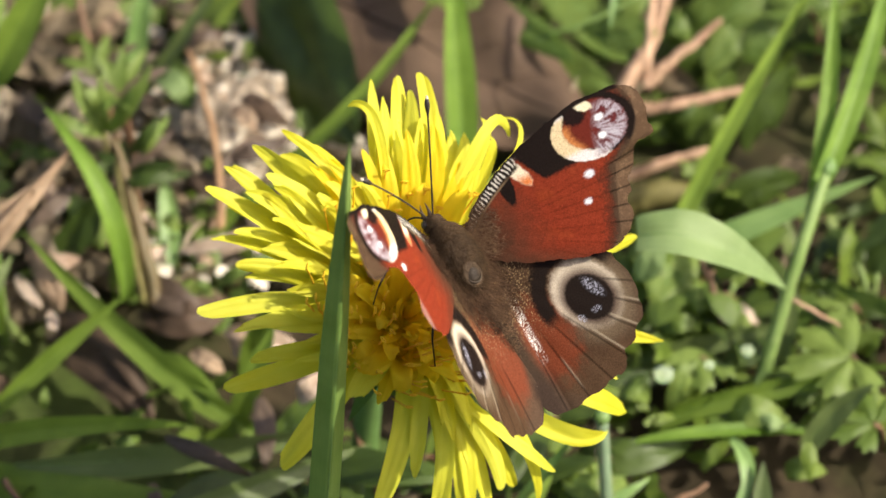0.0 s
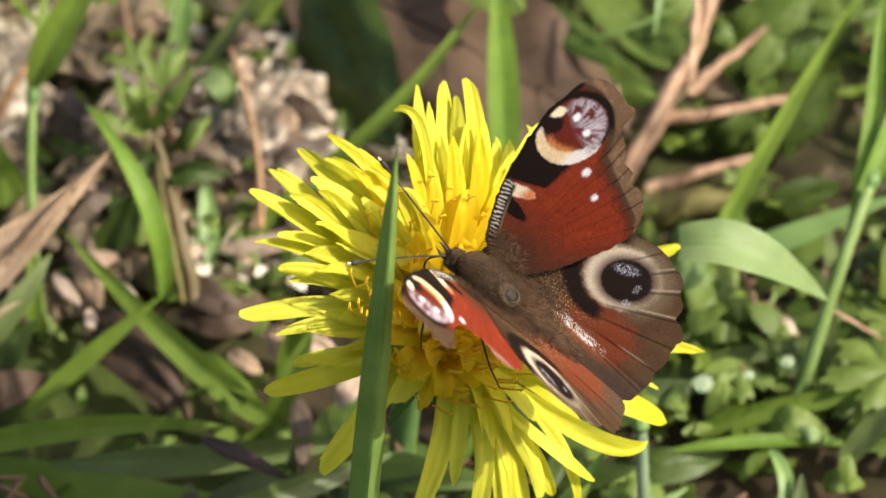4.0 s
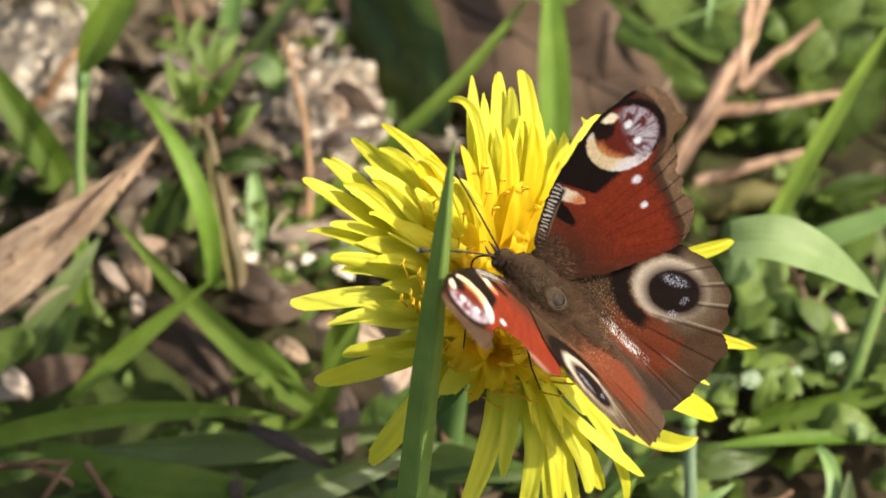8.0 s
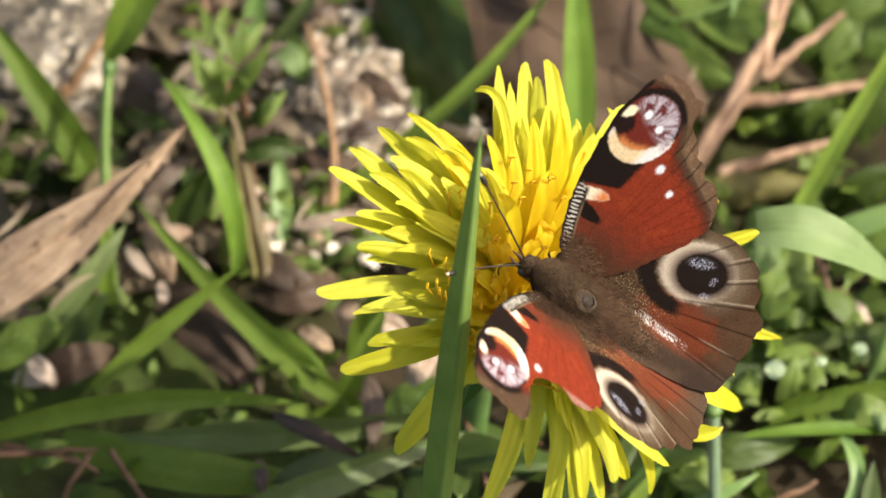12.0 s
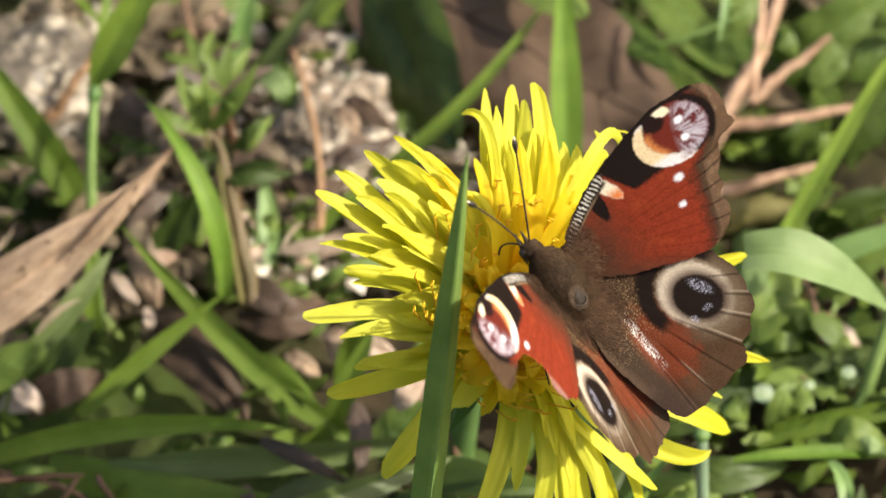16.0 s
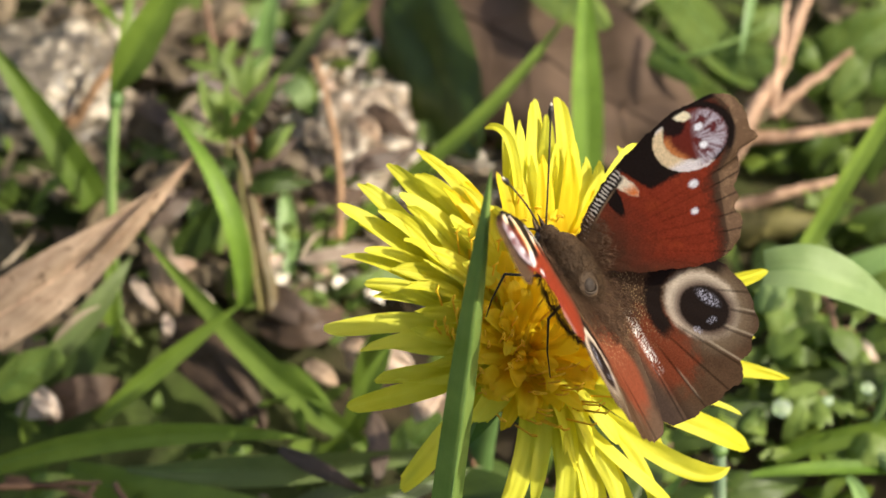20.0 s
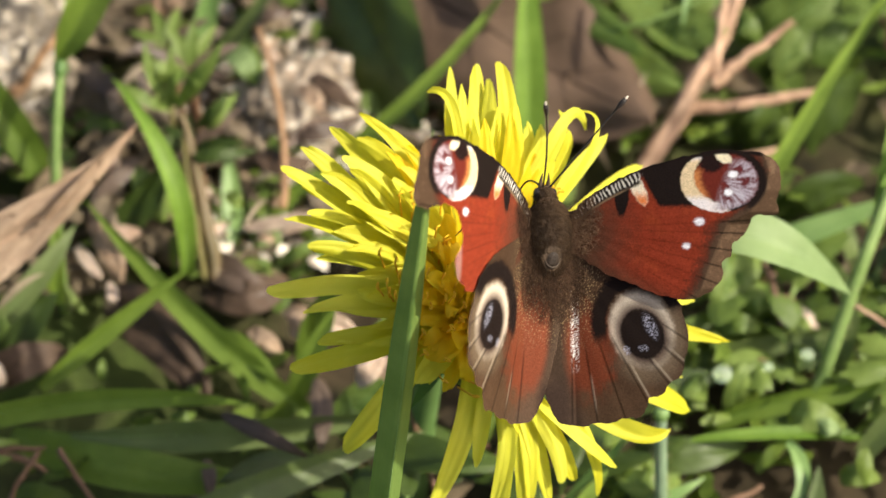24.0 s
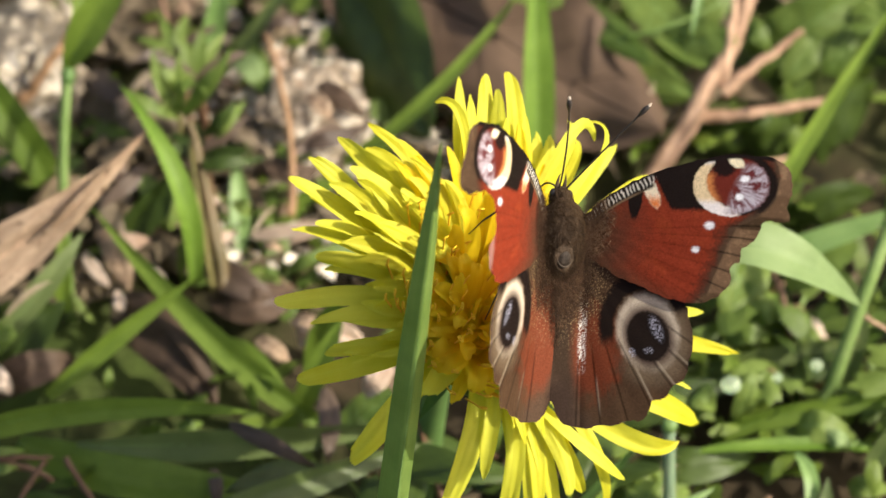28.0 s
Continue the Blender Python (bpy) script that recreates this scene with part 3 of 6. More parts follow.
# leaves
leaf((-0.0951, 0.0306, 0.0160), (-0.0681, 0.0414, 0.0300), (-0.0517, 0.0575, 0.0360), 0.0096, "tan_leaf", "tailed", 12, "curled tan dead leaf with a pointed tip")
# no shadow reaches this leaf; its lowered brown imitates one
leaf((-0.0227, 0.1219, 0.0120), (0.0041, 0.0985, 0.0140), (0.0295, 0.0781, 0.0140), 0.0311, "brown_leaf", "ovate", 0, "large purple-brown dead leaf with shade in its colour")
# nothing shades this leaf: dark colour and a roll off the sun imitate it
leaf((-0.0257, 0.1226, 0.0100), (-0.0172, 0.1017, 0.0120), (-0.0082, 0.0787, 0.0120), 0.0204, "shaded_leaf", "ovate", 46, "dark green rounded leaf toned and tilted as if in deep shade")
leaf((0.0142, 0.1142, 0.0060), (0.0230, 0.0965, 0.0120), (0.0355, 0.0869, 0.0140), 0.0104, "herb_leaf", "ovate", 15, "sunlit green herb leaf")
leaf((0.0243, 0.1260, 0.0080), (0.0308, 0.1050, 0.0140), (0.0384, 0.0914, 0.0160), 0.0114, "herb_leaf", "ovate", -20, "sunlit broad green herb leaf")
leaf((0.0466, 0.1035, 0.0060), (0.0554, 0.1037, 0.0140), (0.0650, 0.1091, 0.0180), 0.0104, "herb_leaf", "ovate", 20, "green herb leaf beside the dry stalk")
leaf((0.0004, 0.1151, 0.0200), (0.0068, 0.1031, 0.0240), (0.0131, 0.0953, 0.0260), 0.0084, "herb_leaf", "ovate", 0, "small sunlit green leaf")
leaf((-0.0417, 0.1042, 0.0080), (-0.0374, 0.0945, 0.0120), (-0.0352, 0.0869, 0.0120), 0.0047, "herb_leaf", "lance", 10, "small pale green toothed leaf")
leaf((-0.0378, 0.1043, 0.0100), (-0.0338, 0.1024, 0.0140), (-0.0299, 0.1018, 0.0160), 0.0027, "purple_leaf", "lance", 0, "small dark reddish herb leaf")
leaf((-0.0375, 0.0134, 0.0200), (-0.0310, 0.0091, 0.0210), (-0.0242, 0.0063, 0.0190), 0.0026, "purple_leaf", "lance", 20, "dark purple-brown narrow leaf")
leaf((-0.0238, 0.0251, 0.0140), (-0.0227, 0.0169, 0.0160), (-0.0230, 0.0110, 0.0140), 0.0034, "purple_leaf", "lance", 0, "dark brown withered leaf hanging down")
leaf((-0.0823, 0.0321, 0.0080), (-0.0764, 0.0345, 0.0120), (-0.0716, 0.0355, 0.0130), 0.0060, "herb_leaf", "ovate", 10, "small round green leaf")
leaf((-0.0581, 0.0478, 0.0050), (-0.0487, 0.0372, 0.0090), (-0.0409, 0.0275, 0.0050), 0.0090, "brown_leaf", "ovate", 20, "brown dead leaf lying on the soil")
leaf((-0.0170, 0.0299, 0.0060), (-0.0143, 0.0290, 0.0100), (-0.0095, 0.0308, 0.0120), 0.0052, "tan_leaf", "lance", 0, "pale withered leaf behind the flower")
leaf((-0.0212, 0.0212, 0.0060), (-0.0168, 0.0236, 0.0100), (-0.0134, 0.0264, 0.0120), 0.0069, "herb_leaf", "ovate", -10, "green leaf under the flower")
leaf((-0.0329, 0.0625, 0.0040), (-0.0274, 0.0638, 0.0060), (-0.0201, 0.0650, 0.0060), 0.0033, "pale_litter", "lance", 0, "pale dry leaf scrap")
leaf((-0.0409, 0.0695, 0.0140), (-0.0381, 0.0693, 0.0160), (-0.0345, 0.0698, 0.0160), 0.0020, "shaded_leaf", "lance", 20, "small dark leaflet of a whorl")
leaf((-0.0459, 0.0699, 0.0150), (-0.0418, 0.0721, 0.0180), (-0.0373, 0.0758, 0.0200), 0.0020, "purple_leaf", "lance", 0, "narrow dark leaflet of a whorl")
leaf((0.0317, 0.0370, 0.0040), (0.0328, 0.0295, 0.0080), (0.0333, 0.0240, 0.0080), 0.0044, "herb_leaf", "lance", 0, "green leaf beside the petals")
leaf((0.0397, 0.0255, 0.0060), (0.0410, 0.0264, 0.0120), (0.0419, 0.0303, 0.0140), 0.0038, "herb_leaf", "lance", 10, "upright green herb leaf")
leaf((0.0372, 0.0603, 0.0080), (0.0408, 0.0511, 0.0120), (0.0387, 0.0424, 0.0100), 0.0107, "herb_leaf", "ovate", 0, "pale green leaf behind the wing")

leaf((-0.0589, 0.0561, 0.0060), (-0.0568, 0.0563, 0.0100), (-0.0526, 0.0591, 0.0080), 0.0040, "pale_litter", "lance", 0, "pale dry leaf scrap in the sun")
leaf((-0.0287, 0.0427, 0.0040), (-0.0232, 0.0406, 0.0080), (-0.0180, 0.0399, 0.0060), 0.0053, "pale_litter", "ovate", 10, "pinkish dry leaf behind the flower")
leaf((-0.0651, 0.0964, 0.0080), (-0.0604, 0.0875, 0.0120), (-0.0540, 0.0868, 0.0100), 0.0037, "purple_leaf", "lance", 10, "dark reddish narrow herb leaf")
leaf((-0.0587, 0.0828, 0.0060), (-0.0546, 0.0824, 0.0120), (-0.0537, 0.0869, 0.0140), 0.0024, "pale_litter", "lance", 0, "narrow pale pink dry leaf")
dry_stalk((-0.0419, 0.0586, 0.0030), (-0.0469, 0.0689, 0.0120), (-0.0488, 0.0758, 0.0220), 0.0016, "olive_straw", "olive upright herb stem")
leaf((-0.0484, 0.0739, 0.0220), (-0.0513, 0.0751, 0.0280), (-0.0524, 0.0785, 0.0320), 0.0022, "herb_leaf", "lance", 10, "narrow green leaflet of a rosette")
leaf((-0.0484, 0.0739, 0.0220), (-0.0480, 0.0742, 0.0290), (-0.0485, 0.0768, 0.0330), 0.0018, "herb_leaf", "lance", 0, "narrow green leaflet of a rosette")
leaf((-0.0480, 0.0739, 0.0220), (-0.0448, 0.0724, 0.0290), (-0.0427, 0.0739, 0.0330), 0.0021, "herb_leaf", "lance", -10, "narrow green leaflet of a rosette")
leaf((-0.0475, 0.0739, 0.0220), (-0.0431, 0.0742, 0.0290), (-0.0398, 0.0776, 0.0340), 0.0023, "herb_leaf", "lance", 10, "narrow green leaflet of a rosette")
leaf((-0.0484, 0.0733, 0.0220), (-0.0530, 0.0721, 0.0260), (-0.0577, 0.0758, 0.0260), 0.0023, "herb_leaf", "lance", 10, "narrow green leaflet of a rosette")
leaf((-0.0443, 0.0715, 0.0200), (-0.0414, 0.0709, 0.0240), (-0.0392, 0.0733, 0.0260), 0.0022, "shaded_leaf", "lance", 0, "dark narrow leaflet of a rosette")
leaf((-0.0542, 0.0832, 0.0200), (-0.0535, 0.0798, 0.0200), (-0.0526, 0.0776, 0.0180), 0.0014, "pale_litter", "lance", 0, "pink dry leaf scrap caught in the herbs")
leaf((-0.0541, 0.0695, 0.0140), (-0.0571, 0.0653, 0.0140), (-0.0611, 0.0623, 0.0120), 0.0029, "purple_leaf", "lance", 0, "dull purple withered leaf")
leaf((-0.0487, 0.0627, 0.0080), (-0.0517, 0.0641, 0.0120), (-0.0545, 0.0677, 0.0140), 0.0051, "herb_leaf", "ovate", 0, "green leaf half in shade")
leaf((-0.0269, 0.0881, 0.0120), (-0.0296, 0.0882, 0.0140), (-0.0315, 0.0907, 0.0140), 0.0034, "tan_leaf", "lance", 20, "orange-brown leaf scrap on a stone")
leaf((-0.0230, 0.0812, 0.0120), (-0.0265, 0.0763, 0.0140), (-0.0310, 0.0714, 0.0140), 0.0028, "purple_leaf", "lance", 0, "grey-purple withered leaf over a stone")
leaf((-0.0796, 0.0325, 0.0040), (-0.0762, 0.0295, 0.0080), (-0.0731, 0.0284, 0.0080), 0.0035, "pale_litter", "ovate", 0, "pale dry leaf scrap in the sun")
leaf((-0.0633, 0.0562, 0.0080), (-0.0607, 0.0521, 0.0080), (-0.0587, 0.0492, 0.0080), 0.0022, "pale_litter", "lance", 0, "pale dry leaf scrap in the sun")
leaf((-0.0574, 0.0486, 0.0080), (-0.0565, 0.0441, 0.0100), (-0.0566, 0.0438, 0.0080), 0.0019, "pale_litter", "lance", 0, "pale dry leaf scrap in the sun")
leaf((-0.0363, 0.0603, 0.0080), (-0.0308, 0.0598, 0.0100), (-0.0244, 0.0599, 0.0120), 0.0024, "pale_litter", "lance", 10, "pale dry leaf behind the petals")
leaf((-0.0286, 0.0440, 0.0080), (-0.0267, 0.0407, 0.0100), (-0.0250, 0.0395, 0.0080), 0.0035, "tan_leaf", "ovate", 0, "tan dry leaf behind the petals")
leaf((-0.0348, 0.0411, 0.0060), (-0.0320, 0.0372, 0.0080), (-0.0298, 0.0366, 0.0060), 0.0030, "tan_leaf", "ovate", 0, "tan dry leaf scrap in shade")
# shade on this blade comes from its darker material
grass_blade((-0.0760, 0.0325, 0.0040), (-0.0697, 0.0379, 0.0100), (-0.0644, 0.0414, 0.0140), 0.0053, "shaded_leaf", 10, 0.2, "green blade darkened as if in the shade")
leaf((-0.0460, 0.0209, 0.0100), (-0.0439, 0.0192, 0.0120), (-0.0422, 0.0212, 0.0100), 0.0019, "herb_leaf", "ovate", 0, "small sunlit green leaf")
leaf((-0.0574, 0.0289, 0.0080), (-0.0572, 0.0296, 0.0100), (-0.0572, 0.0318, 0.0100), 0.0017, "herb_leaf", "ovate", 0, "small sunlit green leaf")
leaf((-0.0737, 0.0107, 0.0160), (-0.0709, 0.0094, 0.0180), (-0.0678, 0.0109, 0.0160), 0.0013, "herb_leaf", "lance", 0, "small sunlit green leaf")
leaf((-0.0726, 0.0078, 0.0160), (-0.0702, 0.0063, 0.0180), (-0.0684, 0.0080, 0.0160), 0.0013, "herb_leaf", "lance", 0, "small sunlit green leaf")
dry_stalk((-0.0786, 0.0131, 0.0120), (-0.0700, 0.0115, 0.0120), (-0.0641, 0.0098, 0.0100), 0.0015, "red_stem", "dark reddish stem in the shade")
leaf((0.0154, 0.1110, 0.0120), (0.0218, 0.0972, 0.0180), (0.0283, 0.0879, 0.0200), 0.0058, "herb_leaf", "lance", 10, "broad green herb leaf in the sun")

leaf((0.0300, 0.0985, 0.0140), (0.0358, 0.0957, 0.0180), (0.0425, 0.0940, 0.0200), 0.0073, "herb_leaf", "ovate", 10, "rounded green herb leaf in the sun")
dry_stalk((0.0244, 0.0945, 0.0200), (0.0313, 0.0953, 0.0220), (0.0392, 0.0985, 0.0240), 0.0009, "pale_grass", "thin pale stem over the herb leaves")
leaf((0.0324, 0.1109, 0.0080), (0.0376, 0.1064, 0.0140), (0.0425, 0.1111, 0.0160), 0.0067, "herb_leaf", "ovate", 0, "broad green herb leaf in the sun")
leaf((0.0516, 0.0964, 0.0080), (0.0564, 0.1017, 0.0120), (0.0596, 0.1077, 0.0140), 0.0057, "herb_leaf", "lance", 0, "green herb leaf half in shade")
leaf((0.0593, 0.0977, 0.0080), (0.0611, 0.1004, 0.0120), (0.0651, 0.1050, 0.0140), 0.0047, "herb_leaf", "ovate", 10, "green herb leaf half in shade")
# dark colour and roll stand in for the shade behind the stalks
leaf((0.0344, 0.0881, 0.0030), (0.0406, 0.0851, 0.0070), (0.0494, 0.0865, 0.0040), 0.0084, "shaded_leaf", "ovate", 48, "green leaf darkened and tilted as if in deep shade")
leaf((0.0455, 0.0843, 0.0030), (0.0510, 0.0864, 0.0070), (0.0570, 0.1001, 0.0040), 0.0103, "shaded_leaf", "ovate", 48, "green leaf darkened and tilted as if in deep shade")
leaf((0.0587, 0.0843, 0.0030), (0.0613, 0.0874, 0.0080), (0.0676, 0.1001, 0.0040), 0.0094, "shaded_leaf", "ovate", 48, "green leaf darkened and tilted as if in deep shade")
leaf((0.0436, 0.0984, 0.0030), (0.0499, 0.0979, 0.0070), (0.0581, 0.1014, 0.0040), 0.0086, "shaded_leaf", "ovate", 48, "green leaf darkened and tilted as if in deep shade")
leaf((0.0518, 0.0682, 0.0030), (0.0569, 0.0687, 0.0080), (0.0653, 0.0746, 0.0040), 0.0083, "shaded_leaf", "ovate", 48, "green leaf darkened and tilted as if in deep shade")
leaf((0.0442, 0.0645, 0.0030), (0.0478, 0.0668, 0.0060), (0.0544, 0.0784, 0.0040), 0.0064, "shaded_leaf", "lance", 48, "green leaf darkened and tilted as if in deep shade")
leaf((0.0158, 0.1001, 0.0040), (0.0193, 0.0951, 0.0080), (0.0239, 0.0912, 0.0080), 0.0028, "pale_litter", "lance", 0, "pale dry leaf scrap in half shade")
leaf((-0.0650, 0.0397, 0.0330), (-0.0589, 0.0462, 0.0360), (-0.0521, 0.0561, 0.0370), 0.0017, "tan_leaf", "lance", 50, "narrow rolled strip of a tan dead leaf")

# a duller green replaces fresh grass to imitate half shade
grass_blade((-0.0749, 0.0368, 0.0100), (-0.0678, 0.0426, 0.0160), (-0.0620, 0.0504, 0.0200), 0.0039, "dull_grass", 10, 0.25, "dull green blade toned as half shaded beside a dead leaf")
leaf((-0.0435, 0.0561, 0.0060), (-0.0385, 0.0493, 0.0100), (-0.0323, 0.0463, 0.0080), 0.0054, "purple_leaf", "ovate", 0, "dull reddish withered leaf")
leaf((-0.0307, 0.0532, 0.0080), (-0.0274, 0.0520, 0.0120), (-0.0234, 0.0546, 0.0120), 0.0023, "herb_leaf", "lance", 0, "small sunlit green leaf")
leaf((-0.0400, 0.0384, 0.0080), (-0.0353, 0.0334, 0.0100), (-0.0299, 0.0279, 0.0100), 0.0038, "fresh_grass", "lance", 10, "broad green leaf half in shade")

grass_blade((-0.0684, 0.1040, 0.0160), (-0.0711, 0.1033, 0.0220), (-0.0755, 0.1052, 0.0280), 0.0014, "fresh_grass", 0, 0.3, "thin green blade crossing a pale stone")
# darker copy of the neighbouring blade, its shade held in the colour
grass_blade((-0.0589, 0.0600, 0.0060), (-0.0523, 0.0627, 0.0120), (-0.0498, 0.0653, 0.0180), 0.0052, "shaded_leaf", 10, 0.2, "green blade with shade in its colour beside its bright neighbour")
grass_blade((-0.0658, 0.0474, 0.0040), (-0.0658, 0.0501, 0.0120), (-0.0660, 0.0567, 0.0180), 0.0024, "fresh_grass", 0, 0.3, "upright green blade among dead leaves")
grass_blade((-0.0262, 0.0363, 0.0040), (-0.0239, 0.0390, 0.0120), (-0.0201, 0.0392, 0.0200), 0.0040, "fresh_grass", -10, 0.3, "broad green blade behind the flower head")
leaf((-0.0542, 0.0908, 0.0120), (-0.0532, 0.0848, 0.0150), (-0.0527, 0.0822, 0.0130), 0.0016, "pale_litter", "lance", 10, "pale pink dry leaf standing on edge")
leaf((-0.0517, 0.1021, 0.0140), (-0.0492, 0.1029, 0.0170), (-0.0475, 0.1091, 0.0140), 0.0026, "tan_leaf", "ovate", 0, "orange-brown dry leaf scrap lit by the sun")
leaf((-0.0374, 0.1016, 0.0140), (-0.0334, 0.0996, 0.0170), (-0.0297, 0.1013, 0.0150), 0.0022, "purple_leaf", "lance", 0, "reddish-green herb leaf with a pointed tip")
leaf((-0.0417, 0.0981, 0.0100), (-0.0379, 0.0917, 0.0140), (-0.0366, 0.0897, 0.0100), 0.0042, "sheen_blade", "ovate", 0, "pale green toothed herb leaf")
leaf((-0.0616, 0.0660, 0.0060), (-0.0577, 0.0542, 0.0100), (-0.0554, 0.0488, 0.0060), 0.0046, "tan_leaf", "lance", 15, "tan dead leaf folded between grass blades")
leaf((-0.0548, 0.0553, 0.0080), (-0.0510, 0.0487, 0.0110), (-0.0485, 0.0483, 0.0080), 0.0026, "pale_litter", "lance", 0, "tan dead leaf folded between grass blades")
leaf((-0.0756, 0.0313, 0.0040), (-0.0692, 0.0327, 0.0080), (-0.0628, 0.0371, 0.0040), 0.0060, "brown_leaf", "ovate", 0, "brown dead leaf in half shade")
leaf((-0.0772, 0.0338, 0.0080), (-0.0737, 0.0281, 0.0110), (-0.0722, 0.0277, 0.0080), 0.0032, "pale_litter", "ovate", 10, "pale dry leaf curling in the sun")
leaf((-0.0420, 0.0515, 0.0050), (-0.0353, 0.0459, 0.0090), (-0.0294, 0.0516, 0.0050), 0.0075, "brown_leaf", "ovate", 0, "brown dead leaf behind the flower")
leaf((-0.0295, 0.0433, 0.0080), (-0.0271, 0.0406, 0.0100), (-0.0247, 0.0413, 0.0080), 0.0024, "tan_leaf", "ovate", 0, "orange dry leaf scrap behind the petals")
leaf((-0.0179, 0.0231, 0.0160), (-0.0157, 0.0229, 0.0190), (-0.0132, 0.0273, 0.0170), 0.0034, "pale_litter", "ovate", 0, "white-tipped dry leaf behind the petals")
dry_stalk((-0.0305, 0.0628, 0.0100), (-0.0311, 0.0762, 0.0170), (-0.0354, 0.0937, 0.0200), 0.0013, "orange_straw", "thin orange-brown dry stalk curving up")
leaf((-0.0283, 0.0850, 0.0150), (-0.0259, 0.0816, 0.0160), (-0.0243, 0.0797, 0.0140), 0.0030, "tan_leaf", "lance", 20, "orange-brown leaf scrap on a stone")
leaf((-0.0265, 0.0876, 0.0150), (-0.0226, 0.0829, 0.0160), (-0.0189, 0.0819, 0.0130), 0.0036, "brown_leaf", "lance", 10, "brown leaf scrap lying on a stone")
leaf((-0.0345, 0.0733, 0.0120), (-0.0306, 0.0690, 0.0140), (-0.0261, 0.0715, 0.0120), 0.0042, "brown_leaf", "ovate", 0, "brown leaf scrap lying on a stone")
leaf((-0.0280, 0.0743, 0.0150), (-0.0234, 0.0747, 0.0160), (-0.0180, 0.0807, 0.0130), 0.0030, "purple_leaf", "lance", 0, "dull grey-brown leaf against a stone")
leaf((-0.0447, 0.0641, 0.0200), (-0.0401, 0.0636, 0.0220), (-0.0357, 0.0654, 0.0200), 0.0024, "shaded_leaf", "lance", 0, "dark narrow leaf over a stone")
leaf((-0.0428, 0.0709, 0.0200), (-0.0404, 0.0716, 0.0230), (-0.0379, 0.0771, 0.0220), 0.0022, "herb_leaf", "lance", 0, "dull olive herb leaf")
dry_stalk((-0.0406, 0.0492, 0.0080), (-0.0434, 0.0604, 0.0170), (-0.0468, 0.0704, 0.0240), 0.0026, "herb_stem", "broad dull pinkish herb stem")
dry_stalk((-0.0424, 0.0492, 0.0080), (-0.0447, 0.0583, 0.0180), (-0.0462, 0.0667, 0.0220), 0.0012, "olive_straw", "narrow green herb stem beside a broader one")
leaf((0.0434, 0.1045, 0.0080), (0.0461, 0.1020, 0.0140), (0.0492, 0.1000, 0.0100), 0.0044, "herb_leaf", "lance", 0, "green leaf lit at its rim")
dry_stalk((0.0351, 0.0857, 0.0100), (0.0472, 0.0865, 0.0110), (0.0606, 0.0900, 0.0110), 0.0023, "pink_straw", "orange-brown dry stalk lying level")
grass_blade((0.0367, 0.0475, 0.0080), (0.0508, 0.0651, 0.0270), (0.0681, 0.0851, 0.0450), 0.0030, "fresh_grass", 12, 0.6, "long grey-green grass blade slanting upwards")
# herbs and blades at the foot of the flower
grass_blade((0.0327, 0.0355, 0.0050), (0.0458, 0.0364, 0.0090), (0.0607, 0.0380, 0.0120), 0.0036, "dull_grass", 30, 0.2, "dark green blade lying under the herbs")
grass_blade((0.0374, 0.0228, 0.0070), (0.0532, 0.0244, 0.0120), (0.0721, 0.0249, 0.0140), 0.0034, "fresh_grass", 25, 0.25, "green blade lying across the herbs")
grass_blade((0.0600, 0.0197, 0.0080), (0.0441, 0.0178, 0.0110), (0.0295, 0.0170, 0.0090), 0.0023, "bright_grass", 20, 0.25, "yellow-green blade with a brown withered tip")
leaf((0.0486, 0.0231, 0.0090), (0.0520, 0.0207, 0.0120), (0.0574, 0.0209, 0.0090), 0.0052, "herb_leaf", "ovate", 0, "yellowish herb leaf with a pale pink spot")
leaf((0.0525, 0.0192, 0.0090), (0.0539, 0.0185, 0.0120), (0.0564, 0.0188, 0.0100), 0.0030, "sheen_blade", "ovate", 0, "small pale green leaf in the sun")
leaf((0.0322, 0.0293, 0.0080), (0.0339, 0.0262, 0.0120), (0.0362, 0.0257, 0.0090), 0.0046, "herb_leaf", "ovate", 0, "rounded pale green leaf beside the petals")
grass_blade((0.0476, 0.0155, 0.0120), (0.0494, 0.0102, 0.0120), (0.0483, 0.0038, 0.0080), 0.0022, "pale_blade", 0, 0.3, "pale green blade bent down over the soil", 0, 0.3)
leaf((0.0560, 0.0133, 0.0060), (0.0586, 0.0118, 0.0090), (0.0624, 0.0131, 0.0060), 0.0036, "herb_leaf", "ovate", 0, "oval pale green leaf near the soil")
# the dark leaf colour carries the shade below the flower
leaf((0.0251, 0.0199, 0.0050), (0.0320, 0.0151, 0.0090), (0.0424, 0.0196, 0.0060), 0.0060, "shaded_leaf", "ovate", 0, "broad green leaf with shade put into its dark colour")
leaf((0.0224, 0.0118, 0.0090), (0.0262, 0.0074, 0.0120), (0.0316, 0.0104, 0.0090), 0.0044, "herb_leaf", "ovate", 0, "small green leaf in the sun")
leaf((0.0362, 0.0457, 0.0140), (0.0378, 0.0464, 0.0180), (0.0403, 0.0486, 0.0200), 0.0044, "sheen_blade", "lance", 0, "pale green leaf behind the wing")
leaf((0.0421, 0.0435, 0.0080), (0.0449, 0.0431, 0.0120), (0.0483, 0.0442, 0.0090), 0.0042, "herb_leaf", "ovate", 0, "small green leaf among the herbs")
leaf((0.0387, 0.0403, 0.0080), (0.0420, 0.0394, 0.0110), (0.0462, 0.0400, 0.0080), 0.0034, "herb_leaf", "ovate", 0, "small green leaf among the herbs")
